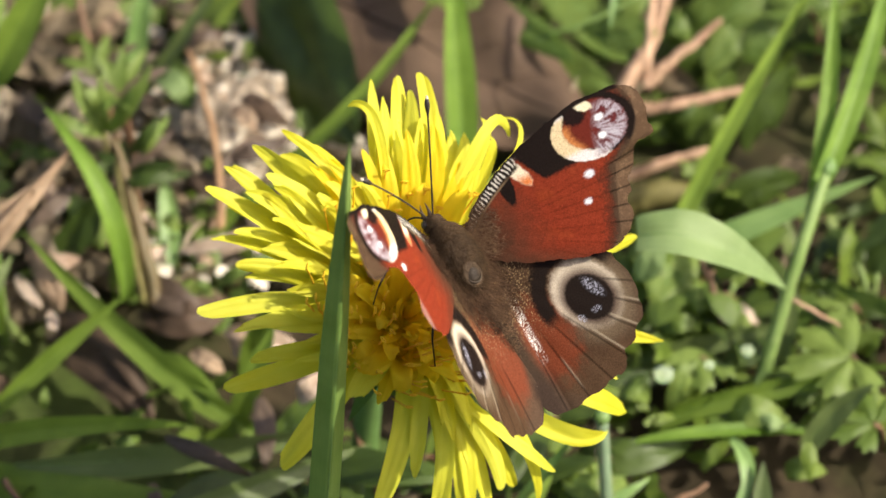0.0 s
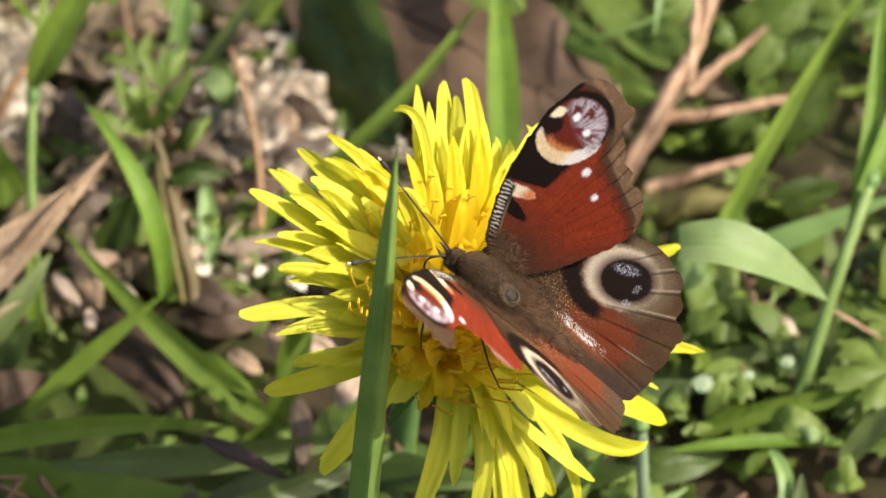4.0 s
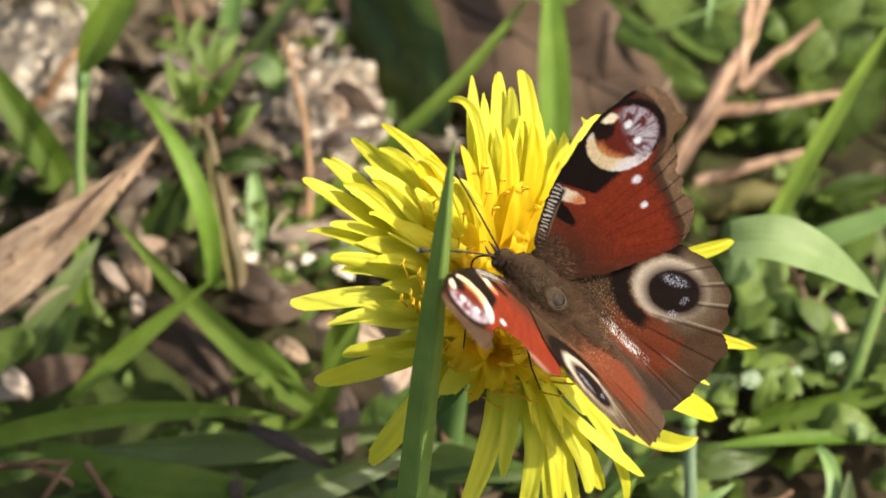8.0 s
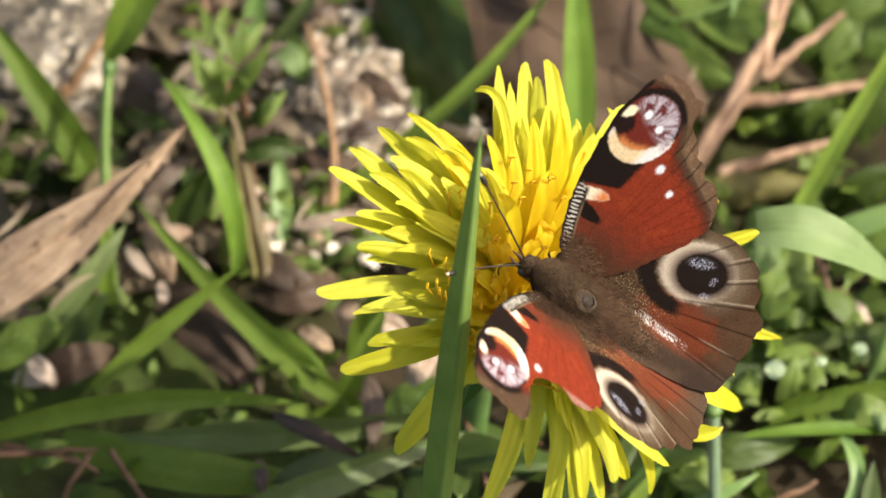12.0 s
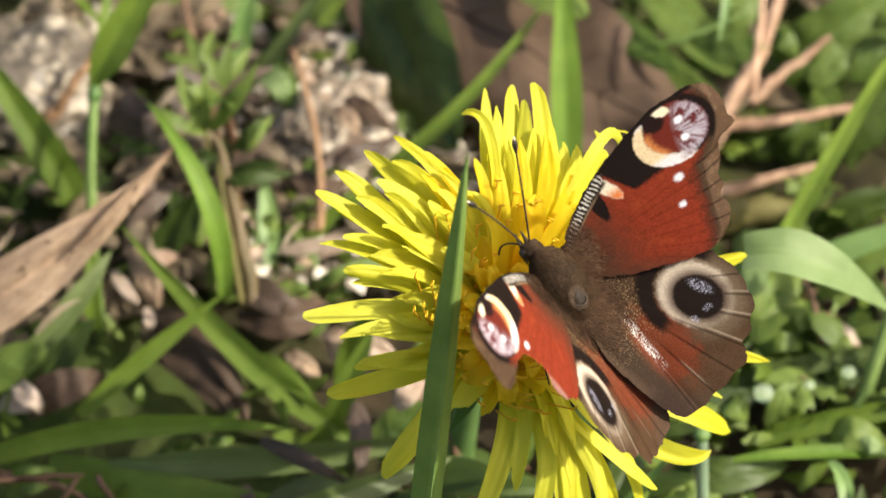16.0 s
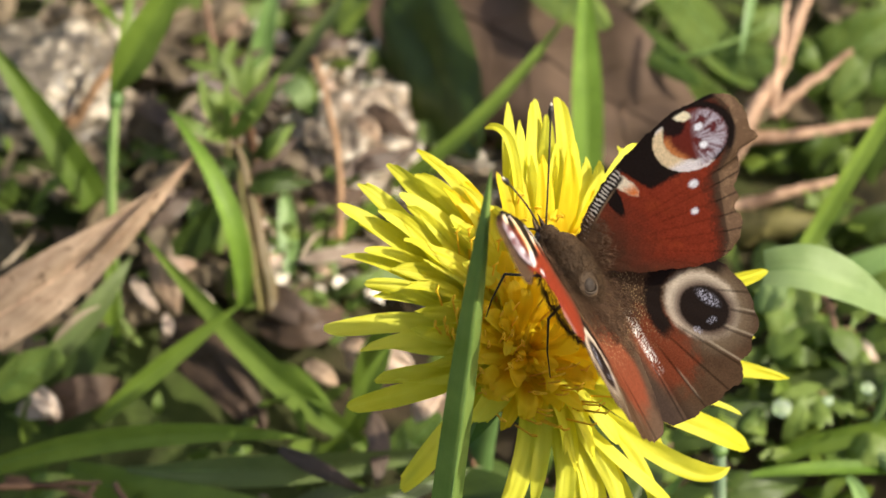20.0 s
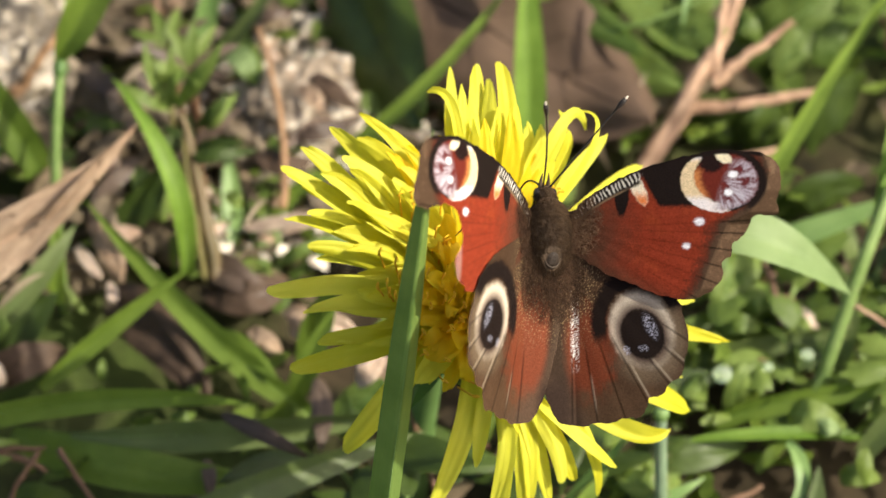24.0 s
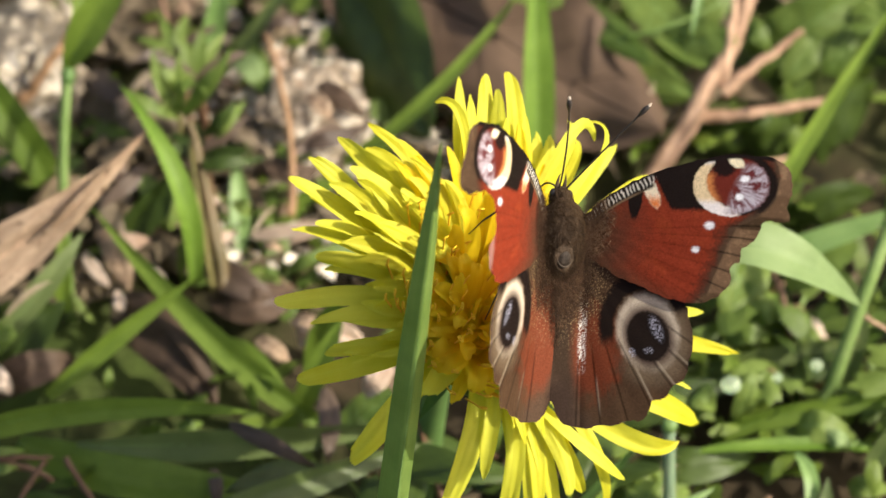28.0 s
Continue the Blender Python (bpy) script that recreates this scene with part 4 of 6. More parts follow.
leaf((0.0402, 0.0491, 0.0090), (0.0430, 0.0471, 0.0120), (0.0469, 0.0483, 0.0090), 0.0032, "herb_leaf", "lance", 0, "small green leaf among the herbs")
leaf((0.0492, 0.0433, 0.0080), (0.0512, 0.0391, 0.0110), (0.0536, 0.0380, 0.0080), 0.0034, "herb_leaf", "lance", 0, "small green leaf among the herbs")
leaf((0.0512, 0.0455, 0.0080), (0.0525, 0.0408, 0.0110), (0.0547, 0.0408, 0.0080), 0.0022, "pale_litter", "lance", 0, "pale pink dry leaf among the herbs")
dry_stalk((0.0585, 0.0358, 0.0200), (0.0613, 0.0337, 0.0200), (0.0658, 0.0327, 0.0170), 0.0008, "pink_straw", "pale thin dry stem over a lobed leaf")
grass_blade((0.0508, 0.0244, 0.0100), (0.0527, 0.0251, 0.0140), (0.0548, 0.0263, 0.0180), 0.0008, "pale_grass", 0, 0.3, "thin pale grass blade leaning over the herbs")
grass_blade((0.0565, 0.0318, 0.0080), (0.0580, 0.0348, 0.0140), (0.0593, 0.0377, 0.0200), 0.0030, "dull_grass", 0, 0.3, "green blade below a jointed stem")
grass_blade((0.0593, 0.0150, 0.0100), (0.0632, 0.0168, 0.0160), (0.0686, 0.0173, 0.0220), 0.0040, "dull_grass", 10, 0.3, "broad green blade at the edge of the herbs")
dry_stalk((0.0302, 0.0073, 0.0050), (0.0375, 0.0073, 0.0070), (0.0438, 0.0096, 0.0090), 0.0014, "red_stem", "dull reddish dry stalk on dark soil")
grass_blade((0.0477, 0.0148, 0.0120), (0.0495, 0.0083, 0.0110), (0.0436, 0.0004, 0.0060), 0.0020, "pale_blade", 0, 0.3, "pale green blade curving over dark soil", 0, 0.2)
grass_blade((0.0514, -0.0010, 0.0030), (0.0513, 0.0041, 0.0090), (0.0518, 0.0098, 0.0140), 0.0036, "dull_grass", 0, 0.3, "upright green blade in half shade")
leaf((0.0198, 0.0116, 0.0070), (0.0251, 0.0096, 0.0100), (0.0317, 0.0122, 0.0080), 0.0034, "herb_leaf", "lance", 0, "bright green leaf below the flower")
grass_blade((0.0209, 0.0039, 0.0070), (0.0278, 0.0048, 0.0110), (0.0349, 0.0082, 0.0130), 0.0024, "pale_blade", 10, 0.25, "pale green blade slanting below the flower", 0, 0.2)
leaf((0.0225, -0.0005, 0.0060), (0.0270, 0.0016, 0.0090), (0.0320, 0.0048, 0.0060), 0.0060, "herb_leaf", "ovate", 0, "broad bright green leaf near the soil")
leaf((0.0148, -0.0027, 0.0060), (0.0185, -0.0001, 0.0090), (0.0217, 0.0042, 0.0080), 0.0036, "herb_leaf", "lance", 0, "broad bright green leaf near the soil")
grass_blade((0.0138, 0.0083, 0.0060), (0.0193, 0.0097, 0.0140), (0.0243, 0.0113, 0.0220), 0.0013, "pale_blade", 10, 0.3, "thin grey-green blade leaning under the petals")
grass_blade((0.0116, -0.0000, 0.0050), (0.0155, 0.0031, 0.0110), (0.0201, 0.0080, 0.0150), 0.0030, "fresh_grass", 10, 0.3, "dark green blade below the petals")
grass_blade((-0.0824, 0.0150, 0.0120), (-0.0573, 0.0160, 0.0200), (-0.0321, 0.0153, 0.0200), 0.0044, "fresh_grass", 45, 0.25, "long dark green blade lying level")
grass_blade((-0.0606, 0.0146, 0.0130), (-0.0355, 0.0131, 0.0160), (-0.0102, 0.0193, 0.0130), 0.0054, "dull_grass", 38, 0.2, "grey-green lance-shaped blade lying level", 0, 0.55)
leaf((-0.0704, 0.0188, 0.0070), (-0.0498, 0.0095, 0.0110), (-0.0262, 0.0102, 0.0070), 0.0068, "fresh_grass", "lance", 20, "broad dark green leaf lying in shade")
grass_blade((-0.0503, -0.0073, 0.0140), (-0.0323, -0.0006, 0.0200), (-0.0068, 0.0140, 0.0160), 0.0056, "dull_grass", 25, 0.2, "broad pale grey-green blade in broken light")
dry_stalk((-0.0800, 0.0102, 0.0140), (-0.0715, 0.0101, 0.0150), (-0.0642, 0.0121, 0.0130), 0.0012, "red_stem", "dark reddish stem in the shade")
dry_stalk((-0.0623, 0.0127, 0.0120), (-0.0586, 0.0075, 0.0100), (-0.0534, 0.0021, 0.0060), 0.0010, "red_stem", "thin brown stem in the shade")
dry_stalk((-0.0652, 0.0121, 0.0120), (-0.0683, 0.0073, 0.0100), (-0.0708, 0.0028, 0.0060), 0.0009, "red_stem", "thin brown stem in the shade")
dry_stalk((-0.0801, 0.0032, 0.0060), (-0.0669, 0.0003, 0.0090), (-0.0512, 0.0007, 0.0060), 0.0017, "red_stem", "pinkish stem lying near the soil")
leaf((-0.0403, 0.0125, 0.0100), (-0.0394, 0.0075, 0.0120), (-0.0395, 0.0049, 0.0090), 0.0022, "purple_leaf", "lance", 0, "withered purple-brown leaf in the shade")
leaf((-0.0227, 0.0068, 0.0060), (-0.0176, 0.0028, 0.0090), (-0.0125, 0.0032, 0.0070), 0.0050, "herb_leaf", "lance", 0, "small bright green leaf below the flower")
leaf((-0.0623, 0.0030, 0.0060), (-0.0603, 0.0005, 0.0090), (-0.0588, 0.0031, 0.0060), 0.0018, "pale_litter", "ovate", 0, "pale dry leaf scrap in the shade")
leaf((-0.0549, 0.0038, 0.0050), (-0.0463, 0.0040, 0.0080), (-0.0398, 0.0072, 0.0050), 0.0040, "brown_leaf", "ovate", 0, "brown dead leaf in the shade")
grass_blade((-0.0747, 0.0121, 0.0140), (-0.0716, 0.0116, 0.0150), (-0.0680, 0.0127, 0.0140), 0.0015, "bright_grass", 20, 0.2, "small sunlit blade tip in the shade")
leaf((-0.0738, 0.0119, 0.0100), (-0.0718, 0.0101, 0.0120), (-0.0700, 0.0122, 0.0100), 0.0014, "herb_leaf", "ovate", 0, "small sunlit green leaf")
dry_stalk((0.0262, 0.0742, 0.0040), (0.0375, 0.0882, 0.0140), (0.0463, 0.1045, 0.0260), 0.0036, "pink_straw", "pinkish dry forked plant stalk")
dry_stalk((0.0400, 0.0878, 0.0140), (0.0460, 0.0916, 0.0170), (0.0533, 0.0964, 0.0200), 0.0020, "pink_straw", "thin dry side branch of a plant stalk")
dry_stalk((0.0405, 0.0891, 0.0140), (0.0412, 0.0949, 0.0200), (0.0426, 0.1040, 0.0240), 0.0016, "pink_straw", "thin dry strand beside a plant stalk")
leaf((-0.0432, 0.0568, 0.0106), (-0.0409, 0.0562, 0.0126), (-0.0389, 0.0590, 0.0106), 0.0027, "pale_litter", "ovate", -19, "pale pink dry leaf scrap in the litter")
leaf((-0.0344, 0.0600, 0.0067), (-0.0328, 0.0577, 0.0087), (-0.0315, 0.0588, 0.0067), 0.0018, "tan_leaf", "lance", -5, "tan dry leaf scrap in the litter")
leaf((-0.0523, 0.0938, 0.0067), (-0.0525, 0.0946, 0.0087), (-0.0531, 0.0992, 0.0067), 0.0015, "herb_leaf", "ovate", 4, "small green leaf in the litter")
leaf((-0.0579, 0.0574, 0.0060), (-0.0588, 0.0570, 0.0080), (-0.0602, 0.0600, 0.0060), 0.0012, "pale_litter", "lance", -20, "pale dry leaf scrap in the sun")
leaf((-0.0596, 0.0834, 0.0119), (-0.0583, 0.0833, 0.0139), (-0.0574, 0.0869, 0.0119), 0.0027, "pale_litter", "ovate", 14, "pale pink dry leaf scrap in the litter")
leaf((-0.0334, 0.0674, 0.0063), (-0.0318, 0.0661, 0.0083), (-0.0303, 0.0683, 0.0063), 0.0027, "tan_leaf", "lance", 4, "tan dry leaf scrap in the litter")
leaf((-0.0561, 0.0838, 0.0062), (-0.0549, 0.0805, 0.0082), (-0.0542, 0.0808, 0.0062), 0.0017, "herb_leaf", "ovate", 18, "small green leaf in the litter")
leaf((-0.0446, 0.0671, 0.0100), (-0.0427, 0.0644, 0.0120), (-0.0412, 0.0652, 0.0100), 0.0017, "pale_litter", "lance", 0, "pale dry leaf scrap in the sun")
leaf((-0.0594, 0.0796, 0.0062), (-0.0590, 0.0742, 0.0082), (-0.0591, 0.0724, 0.0062), 0.0027, "pale_litter", "ovate", 2, "pale pink dry leaf scrap in the litter")
leaf((-0.0326, 0.1003, 0.0105), (-0.0339, 0.0960, 0.0125), (-0.0354, 0.0957, 0.0105), 0.0012, "tan_leaf", "lance", -18, "tan dry leaf scrap in the litter")
leaf((-0.0393, 0.0646, 0.0117), (-0.0378, 0.0614, 0.0137), (-0.0367, 0.0617, 0.0117), 0.0025, "herb_leaf", "ovate", 9, "small green leaf in the litter")
leaf((-0.0532, 0.0784, 0.0087), (-0.0529, 0.0785, 0.0107), (-0.0530, 0.0823, 0.0087), 0.0024, "pale_litter", "lance", 3, "pale dry leaf scrap in the sun")
leaf((-0.0349, 0.0972, 0.0116), (-0.0332, 0.0939, 0.0136), (-0.0317, 0.0945, 0.0116), 0.0022, "pale_litter", "ovate", -11, "pale pink dry leaf scrap in the litter")
leaf((-0.0509, 0.0519, 0.0088), (-0.0512, 0.0481, 0.0108), (-0.0520, 0.0477, 0.0088), 0.0015, "tan_leaf", "lance", -15, "tan dry leaf scrap in the litter")
leaf((-0.0389, 0.0622, 0.0072), (-0.0411, 0.0602, 0.0092), (-0.0435, 0.0616, 0.0072), 0.0013, "herb_leaf", "ovate", 18, "small green leaf in the litter")
leaf((-0.0435, 0.0775, 0.0067), (-0.0455, 0.0776, 0.0087), (-0.0479, 0.0813, 0.0067), 0.0019, "pale_litter", "lance", 6, "pale dry leaf scrap in the sun")


def lobed_leaf(x, y, z, r, turn, lobes, mat, label):
    """A palmate leaf: wedge lobes with blunt teeth round a common base, on a thin stalk."""
    SEED[0] += 1
    rings, step, span = 9, 2.5, 50.0
    verts, uvs, faces = [], [], []
    count = int(lobes * span / step) + 1
    for i in range(count):
        deg = i * step
        k = min(lobes - 1, int(deg / span))
        off = deg - (k + 0.5) * span
        size = 1.0 - 0.11 * abs(k - (lobes - 1) / 2)
        out = r * size * (1 - 0.66 * (abs(off) / (span / 2)) ** 3.5) * (1 + 0.09 * math.cos(off / span * 6.283 * 3))
        a = radians(turn + deg - lobes * span / 2)
        for q in range(rings + 1):
            d = out * q / rings
            lift = 0.22 * d - 0.9 * d * d / r * 0.3 + 0.05 * d * math.cos(off / span * 6.283) + 0.05 * r * noise.noise((d * 300, a * 2, SEED[0]))
            verts.append((d * math.cos(a), d * math.sin(a) * 0.9, lift))
            uvs.append((off / span + 0.5, q / rings))
    for i in range(count - 1):
        for q in range(rings):
            a = i * (rings + 1) + q
            faces.append((a, a + 1, a + rings + 2, a + rings + 1))
    top = new("herb_plant", None)
    top.location = (x, y, 0)
    tagged(top, label, "herb", "lobed herbs in the grass")
    part("leaf_blade", mesh_of("leaf_blade", verts, faces, MATS[mat], uvs), top, "", Matrix.Translation((0, 0, z)))
    v, f, u = tube(bezier((0.003, 0.004, 0), (0.002, 0.002, z * 0.6), (0, 0, z)), 0.0005, 6, 6)
    part("leaf_stalk", mesh_of("leaf_stalk", v, f, MATS["red_stem"], u), top)


def whorl(x, y, z, r, count, turn, mat, label):
    """A whorl of narrow leaflets round a stem."""
    top = new("whorled_herb", None)
    top.location = (x, y, 0)
    tagged(top, label, "herb", "whorled herbs in the litter")
    for i in range(count):
        a = radians(turn + 360 * i / count + rng.uniform(-12, 12))
        d = Vector((math.cos(a), math.sin(a), rng.uniform(0.1, 0.9))) * r * rng.uniform(0.75, 1.1)
        v, f, u = strip(bezier((0, 0, z), Vector((0, 0, z)) + d * 0.5 + Vector((0, 0, 0.12 * r)), Vector((0, 0, z)) + d), r * 0.24, PROFILES["lance"], 0, 0.2, 0, 8, 3)
        part("leaflet", mesh_of("leaflet", v, f, MATS[mat if i % 4 else "purple_leaf"], u), top)
    v, f, u = tube(bezier((0.002, 0.001, 0), (0.001, 0, z * 0.5), (0, 0, z)), 0.0009, 6, 7)
    part("stem", mesh_of("stem", v, f, MATS["red_stem"], u), top)


lobed_leaf(0.0670, 0.0274, 0.0160, 0.0105, 190, 5, "herb_leaf", "large deeply lobed pale green herb leaf")
lobed_leaf(0.0690, 0.0407, 0.0120, 0.0055, 165, 5, "herb_leaf", "small lobed green herb leaf in half shade")
lobed_leaf(0.0445, 0.0313, 0.0120, 0.0070, 268, 3, "herb_leaf", "three-lobed green herb leaf beside dew drops")
lobed_leaf(0.0696, 0.0174, 0.0120, 0.0080, 150, 5, "herb_leaf", "small deeply lobed green herb leaf")
lobed_leaf(0.0626, 0.0256, 0.0100, 0.0055, 260, 3, "herb_leaf", "small lobed green herb leaf")
lobed_leaf(0.0494, 0.0465, 0.0090, 0.0050, 200, 3, "herb_leaf", "small lobed green herb leaf")
lobed_leaf(0.0690, 0.1018, 0.0160, 0.0090, 90, 5, "herb_leaf", "small lobed green herb leaf in the sun")
lobed_leaf(0.0596, 0.1036, 0.0100, 0.0090, 120, 5, "herb_leaf", "small lobed green herb leaf in the sun")
whorl(-0.0458, 0.0789, 0.0240, 0.0090, 9, 10, "herb_leaf", "green whorled herb with narrow leaflets")
whorl(-0.0448, 0.0687, 0.0170, 0.0085, 7, 40, "shaded_leaf", "dark green whorled herb with narrow leaflets")
whorl(-0.0500, 0.0880, 0.0200, 0.0085, 8, 25, "herb_leaf", "green whorled herb with narrow leaflets")


def herb_cluster(x, y, count, size, shape, mat, label, tall=1.0):
    """A low herb: leaves on short stalks round one root."""
    top = new("herb_plant", None)
    top.location = (x, y, 0)
    tagged(top, label, "herb", "low herbs in the grass")
    for i in range(count):
        a = 6.283 * i / count + rng.uniform(-0.5, 0.5)
        l, h = size * rng.uniform(0.7, 1.2), rng.uniform(0.004, 0.014) * tall
        d = Vector((math.cos(a), math.sin(a), 0))
        p0 = d * rng.uniform(0.002, 0.006) + UP * h
        p2 = p0 + d * l + UP * l * rng.uniform(-0.25, 0.5)
        pm = (p0 + p2) / 2 + UP * l * rng.uniform(0.02, 0.14)
        SEED[0] += 1
        v, f, u = strip(bezier(p0, pm, p2), l * (0.62 if shape == "ovate" else 0.34), PROFILES[shape], rng.uniform(-25, 25), 0.15, 0.1, 12, 8, 0.07, SEED[0], UP)
        part("leaf_blade", mesh_of("leaf_blade", v, f, MATS[mat], u), top)
        v, f, u = tube(bezier((0, 0, 0), p0 * 0.5 + UP * h * 0.2, p0), 0.0004, 5, 5)
        part("leaf_stalk", mesh_of("leaf_stalk", v, f, MATS["red_stem" if i % 3 == 0 else "pale_grass"], u), top)


for k in range(14):
    x, y = 0.035 + 0.07 * rng.random(), 0.024 + 0.13 * rng.random()
    if x < 0.078 and y > 0.06:
        y = 0.026 + (y - 0.06) * 0.35
    herb_cluster(x, y, rng.randint(4, 6), rng.uniform(0.007, 0.011), "ovate" if k % 3 else "lance", "herb_leaf" if k % 2 else "shaded_leaf", "low green herb with oval leaves" if k % 3 else "low green herb with narrow leaves", 0.7)
for k in range(11):
    herb_cluster(-0.075 + 0.07 * rng.random(), 0.055 + 0.07 * rng.random(), rng.randint(3, 5), rng.uniform(0.006, 0.010), "ovate", "herb_leaf", "small green herb growing through dead leaves", 0.6)
# herbs darkened by their material to look shaded by the flower head
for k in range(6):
    herb_cluster(-0.02 + 0.06 * rng.random(), 0.0 + 0.03 * rng.random(), 4, rng.uniform(0.010, 0.016), "lance", "shaded_leaf", "green herb coloured dark as if shaded by the flower")


def drop(x, y, z, r):
    bm = bmesh.new()
    bmesh.ops.create_uvsphere(bm, u_segments=20, v_segments=12, radius=r)
    for v in bm.verts:
        v.co.z *= 0.72
        v.co.x *= 1 + 0.1 * v.co.y / r
    me = bpy.data.meshes.new("dew_drop")
    bm.to_mesh(me)
    bm.free()
    m, nodes, links, bsdf = shader("dew")
    bsdf.inputs["Transmission Weight"].default_value, bsdf.inputs["IOR"].default_value, bsdf.inputs["Roughness"].default_value = 0.7, 1.33, 0.03
    bsdf.inputs["Base Color"].default_value = (0.74, 0.87, 0.6, 1)
    me.materials.append(m)
    me.polygons.foreach_set("use_smooth", [True] * len(me.polygons))
    ob = new("dew_drop", me)
    ob.location = (x, y, z)
    tagged(ob, "clear round drop of dew resting on a leaf", "dew drop", "dew drops on the herbs")


drop(0.0382, 0.0267, 0.0142, 0.0016)
drop(0.0452, 0.0276, 0.0150, 0.0009)
drop(0.0512, 0.0293, 0.0160, 0.0011)

# ---- dandelion ----
HEAD = Matrix(((0.9703, 0., 0.2418, -0.0028), (0.1044, 0.9021, -0.4188, -0.002), (-0.2182, 0.4316, 0.8753, 0.0631), (0, 0, 0, 1)))
dandelion = new("dandelion", None)
dandelion.location = (-0.009, 0.013, 0)
tagged(dandelion, "open yellow dandelion flower head on a green stem", "flower")
ON_HEAD = Matrix.Translation((0.009, -0.013, 0)) @ HEAD
mm = 0.001
TEETH = (-0.6, -0.2, -0.1, 0.2, 0.05, 0.4, 0.1, 0.25, -0.1, -0.15, -0.6)


def ray_mesh(mid, tip, w, mat, r0=2.4, z0=0.0, cup=0.0, fold=0.0, twist=30.0, sway=0.5):
    """A strap-shaped ray with five teeth at its tip, in the flower head's own space; lengths in millimetres."""
    SEED[0] += 1
    mid, tip = Vector(mid), Vector(tip)
    out = Vector((mid.x, mid.y, 0))
    base = (out.normalized() * r0 if out.length > 0.1 else Vector((r0, 0, 0))) + UP * z0
    slim, narrow, lean = rng.uniform(0.4, 0.82), rng.uniform(0.56, 0.78), rng.uniform(-0.7, 0.7)
    prof = lambda s: 0.3 + 0.7 * math.sin(1.5708 * min(1, s / 0.55)) if s < 0.55 else 1.0 - slim * max(0, (s - narrow) / (1 - narrow)) ** 1.7
    line = bezier(base * mm, mid * mm, tip * mm)
    bow, ph = rng.uniform(-sway, sway) * mm, rng.uniform(0, 6.283)
    side = (tip - base).cross(UP).normalized()
    wavy = lambda s: line(s) + (side * math.sin(s * 5.5 + ph) + UP * math.cos(s * 4.5 + ph) * 0.6) * bow * s
    v, f, u = strip(wavy, w * mm, prof, rng.uniform(-22, 22), fold, cup, 16, 10, 0.1, SEED[0], UP, rng.uniform(-twist, twist), rng.uniform(0.004, 0.02))
    end = (Vector(v[-6]) - Vector(v[-17])).normalized()
    for j in range(11):
        v[-11 + j] = v[-11 + j] + end * (TEETH[j] - 0.3 + lean * (j - 5) / 5) * mm * 0.85
    return mesh_of("petal", v, f, MATS[mat], u)


# tip and middle of each ray on the flower head, and its width
RAYS_A = [(-27.2, 16.4, 7, -15.9, 11.7, 5.3, 3), (-24.7, 19.3, 8, -15.5, 13.8, 6.4, 2.6), (-20.4, 22.8, 9, -12.4, 15.7, 6.3, 2.9), (-16.6, 24.4, 10, -9.0, 17.2, 8.2, 2.0), (-12.4, 22.6, 10, -5.9, 15.3, 6.8, 2.4), (-26.1, 9.9, 5, -14.1, 7.8, 4.3, 3.5), (-23.2, 10.9, 7, -12.8, 8.9, 5.3, 2.6), (-21.4, 5.3, 5, -11.7, 5.3, 4.3, 2.9), (-27.5, 1, 3, -14.5, 2.4, 3.3, 3.3), (-20.9, -1.5, 4, -11.7, -0.8, 4.7, 3.2), (-18.4, -5.5, 4, -9.2, -3.7, 3.8, 2), (-23.8, -9.1, 1, -13.5, -6.1, 2.9, 3.2), (-16.5, -19, 0, -10.1, -11.7, 3.2, 3), (-23.5, 15.2, 6, -13.5, 10.5, 4.8, 3)]
RAYS_B = [(-21.9, 15.7, 9, -12.3, 11, 6.3, 3.2), (-17.2, 20.9, 10, -9.5, 14.8, 7.4, 3.3), (-19.3, 18, 10, -10.1, 12.6, 6.8, 3.2), (-19.6, 8.8, 8, -9.8, 6.6, 5.8, 3), (-13.6, 19, 11, -6.4, 12.7, 7.3, 3.2), (-16.3, 10.5, 10, -7, 7.4, 6.8, 3.2), (-16.2, 3.2, 7, -7.7, 3.4, 5.3, 3.2), (-15, -0.2, 7, -7.3, 1.1, 5.3, 3.2), (-14.3, -3.7, 6, -6.3, -1.4, 4.8, 2.7), (-10.9, 20, 11, -4.8, 13.6, 7.3, 2.3)]
RAYS_C = [(-3.9, 32.5, 8, -2.7, 18.1, 5.8, 2.7), (-1.1, 33.2, 8, 0.1, 18.4, 5.8, 3.2), (2.9, 33.6, 9, 4.3, 19.4, 6.3, 3.4), (-3.2, 29.6, 10, -1.7, 16.4, 6.8, 2.5), (0.9, 31, 9, 1.9, 16.8, 6.3, 2.8), (-8.6, 27.2, 13, -4.2, 21.6, 12.7, 1.5), (6.4, 25.5, 9, 5.7, 17.1, 6.3, 2.4), (8.5, 25.3, 9, 6.5, 16.4, 6.3, 2.6), (10.4, 27.3, 10, 9.9, 19.7, 6.8, 1.4), (15.2, 25.2, 8, 9.1, 22.4, 13.2, 1.7), (13.3, 27.5, 8, 14.8, 21.5, 10.2, 1.2), (18.9, 26.1, 5, 12.4, 17.1, 5.2, 2.6), (24.6, 22.7, 3, 17, 16.4, 3.3, 2)]
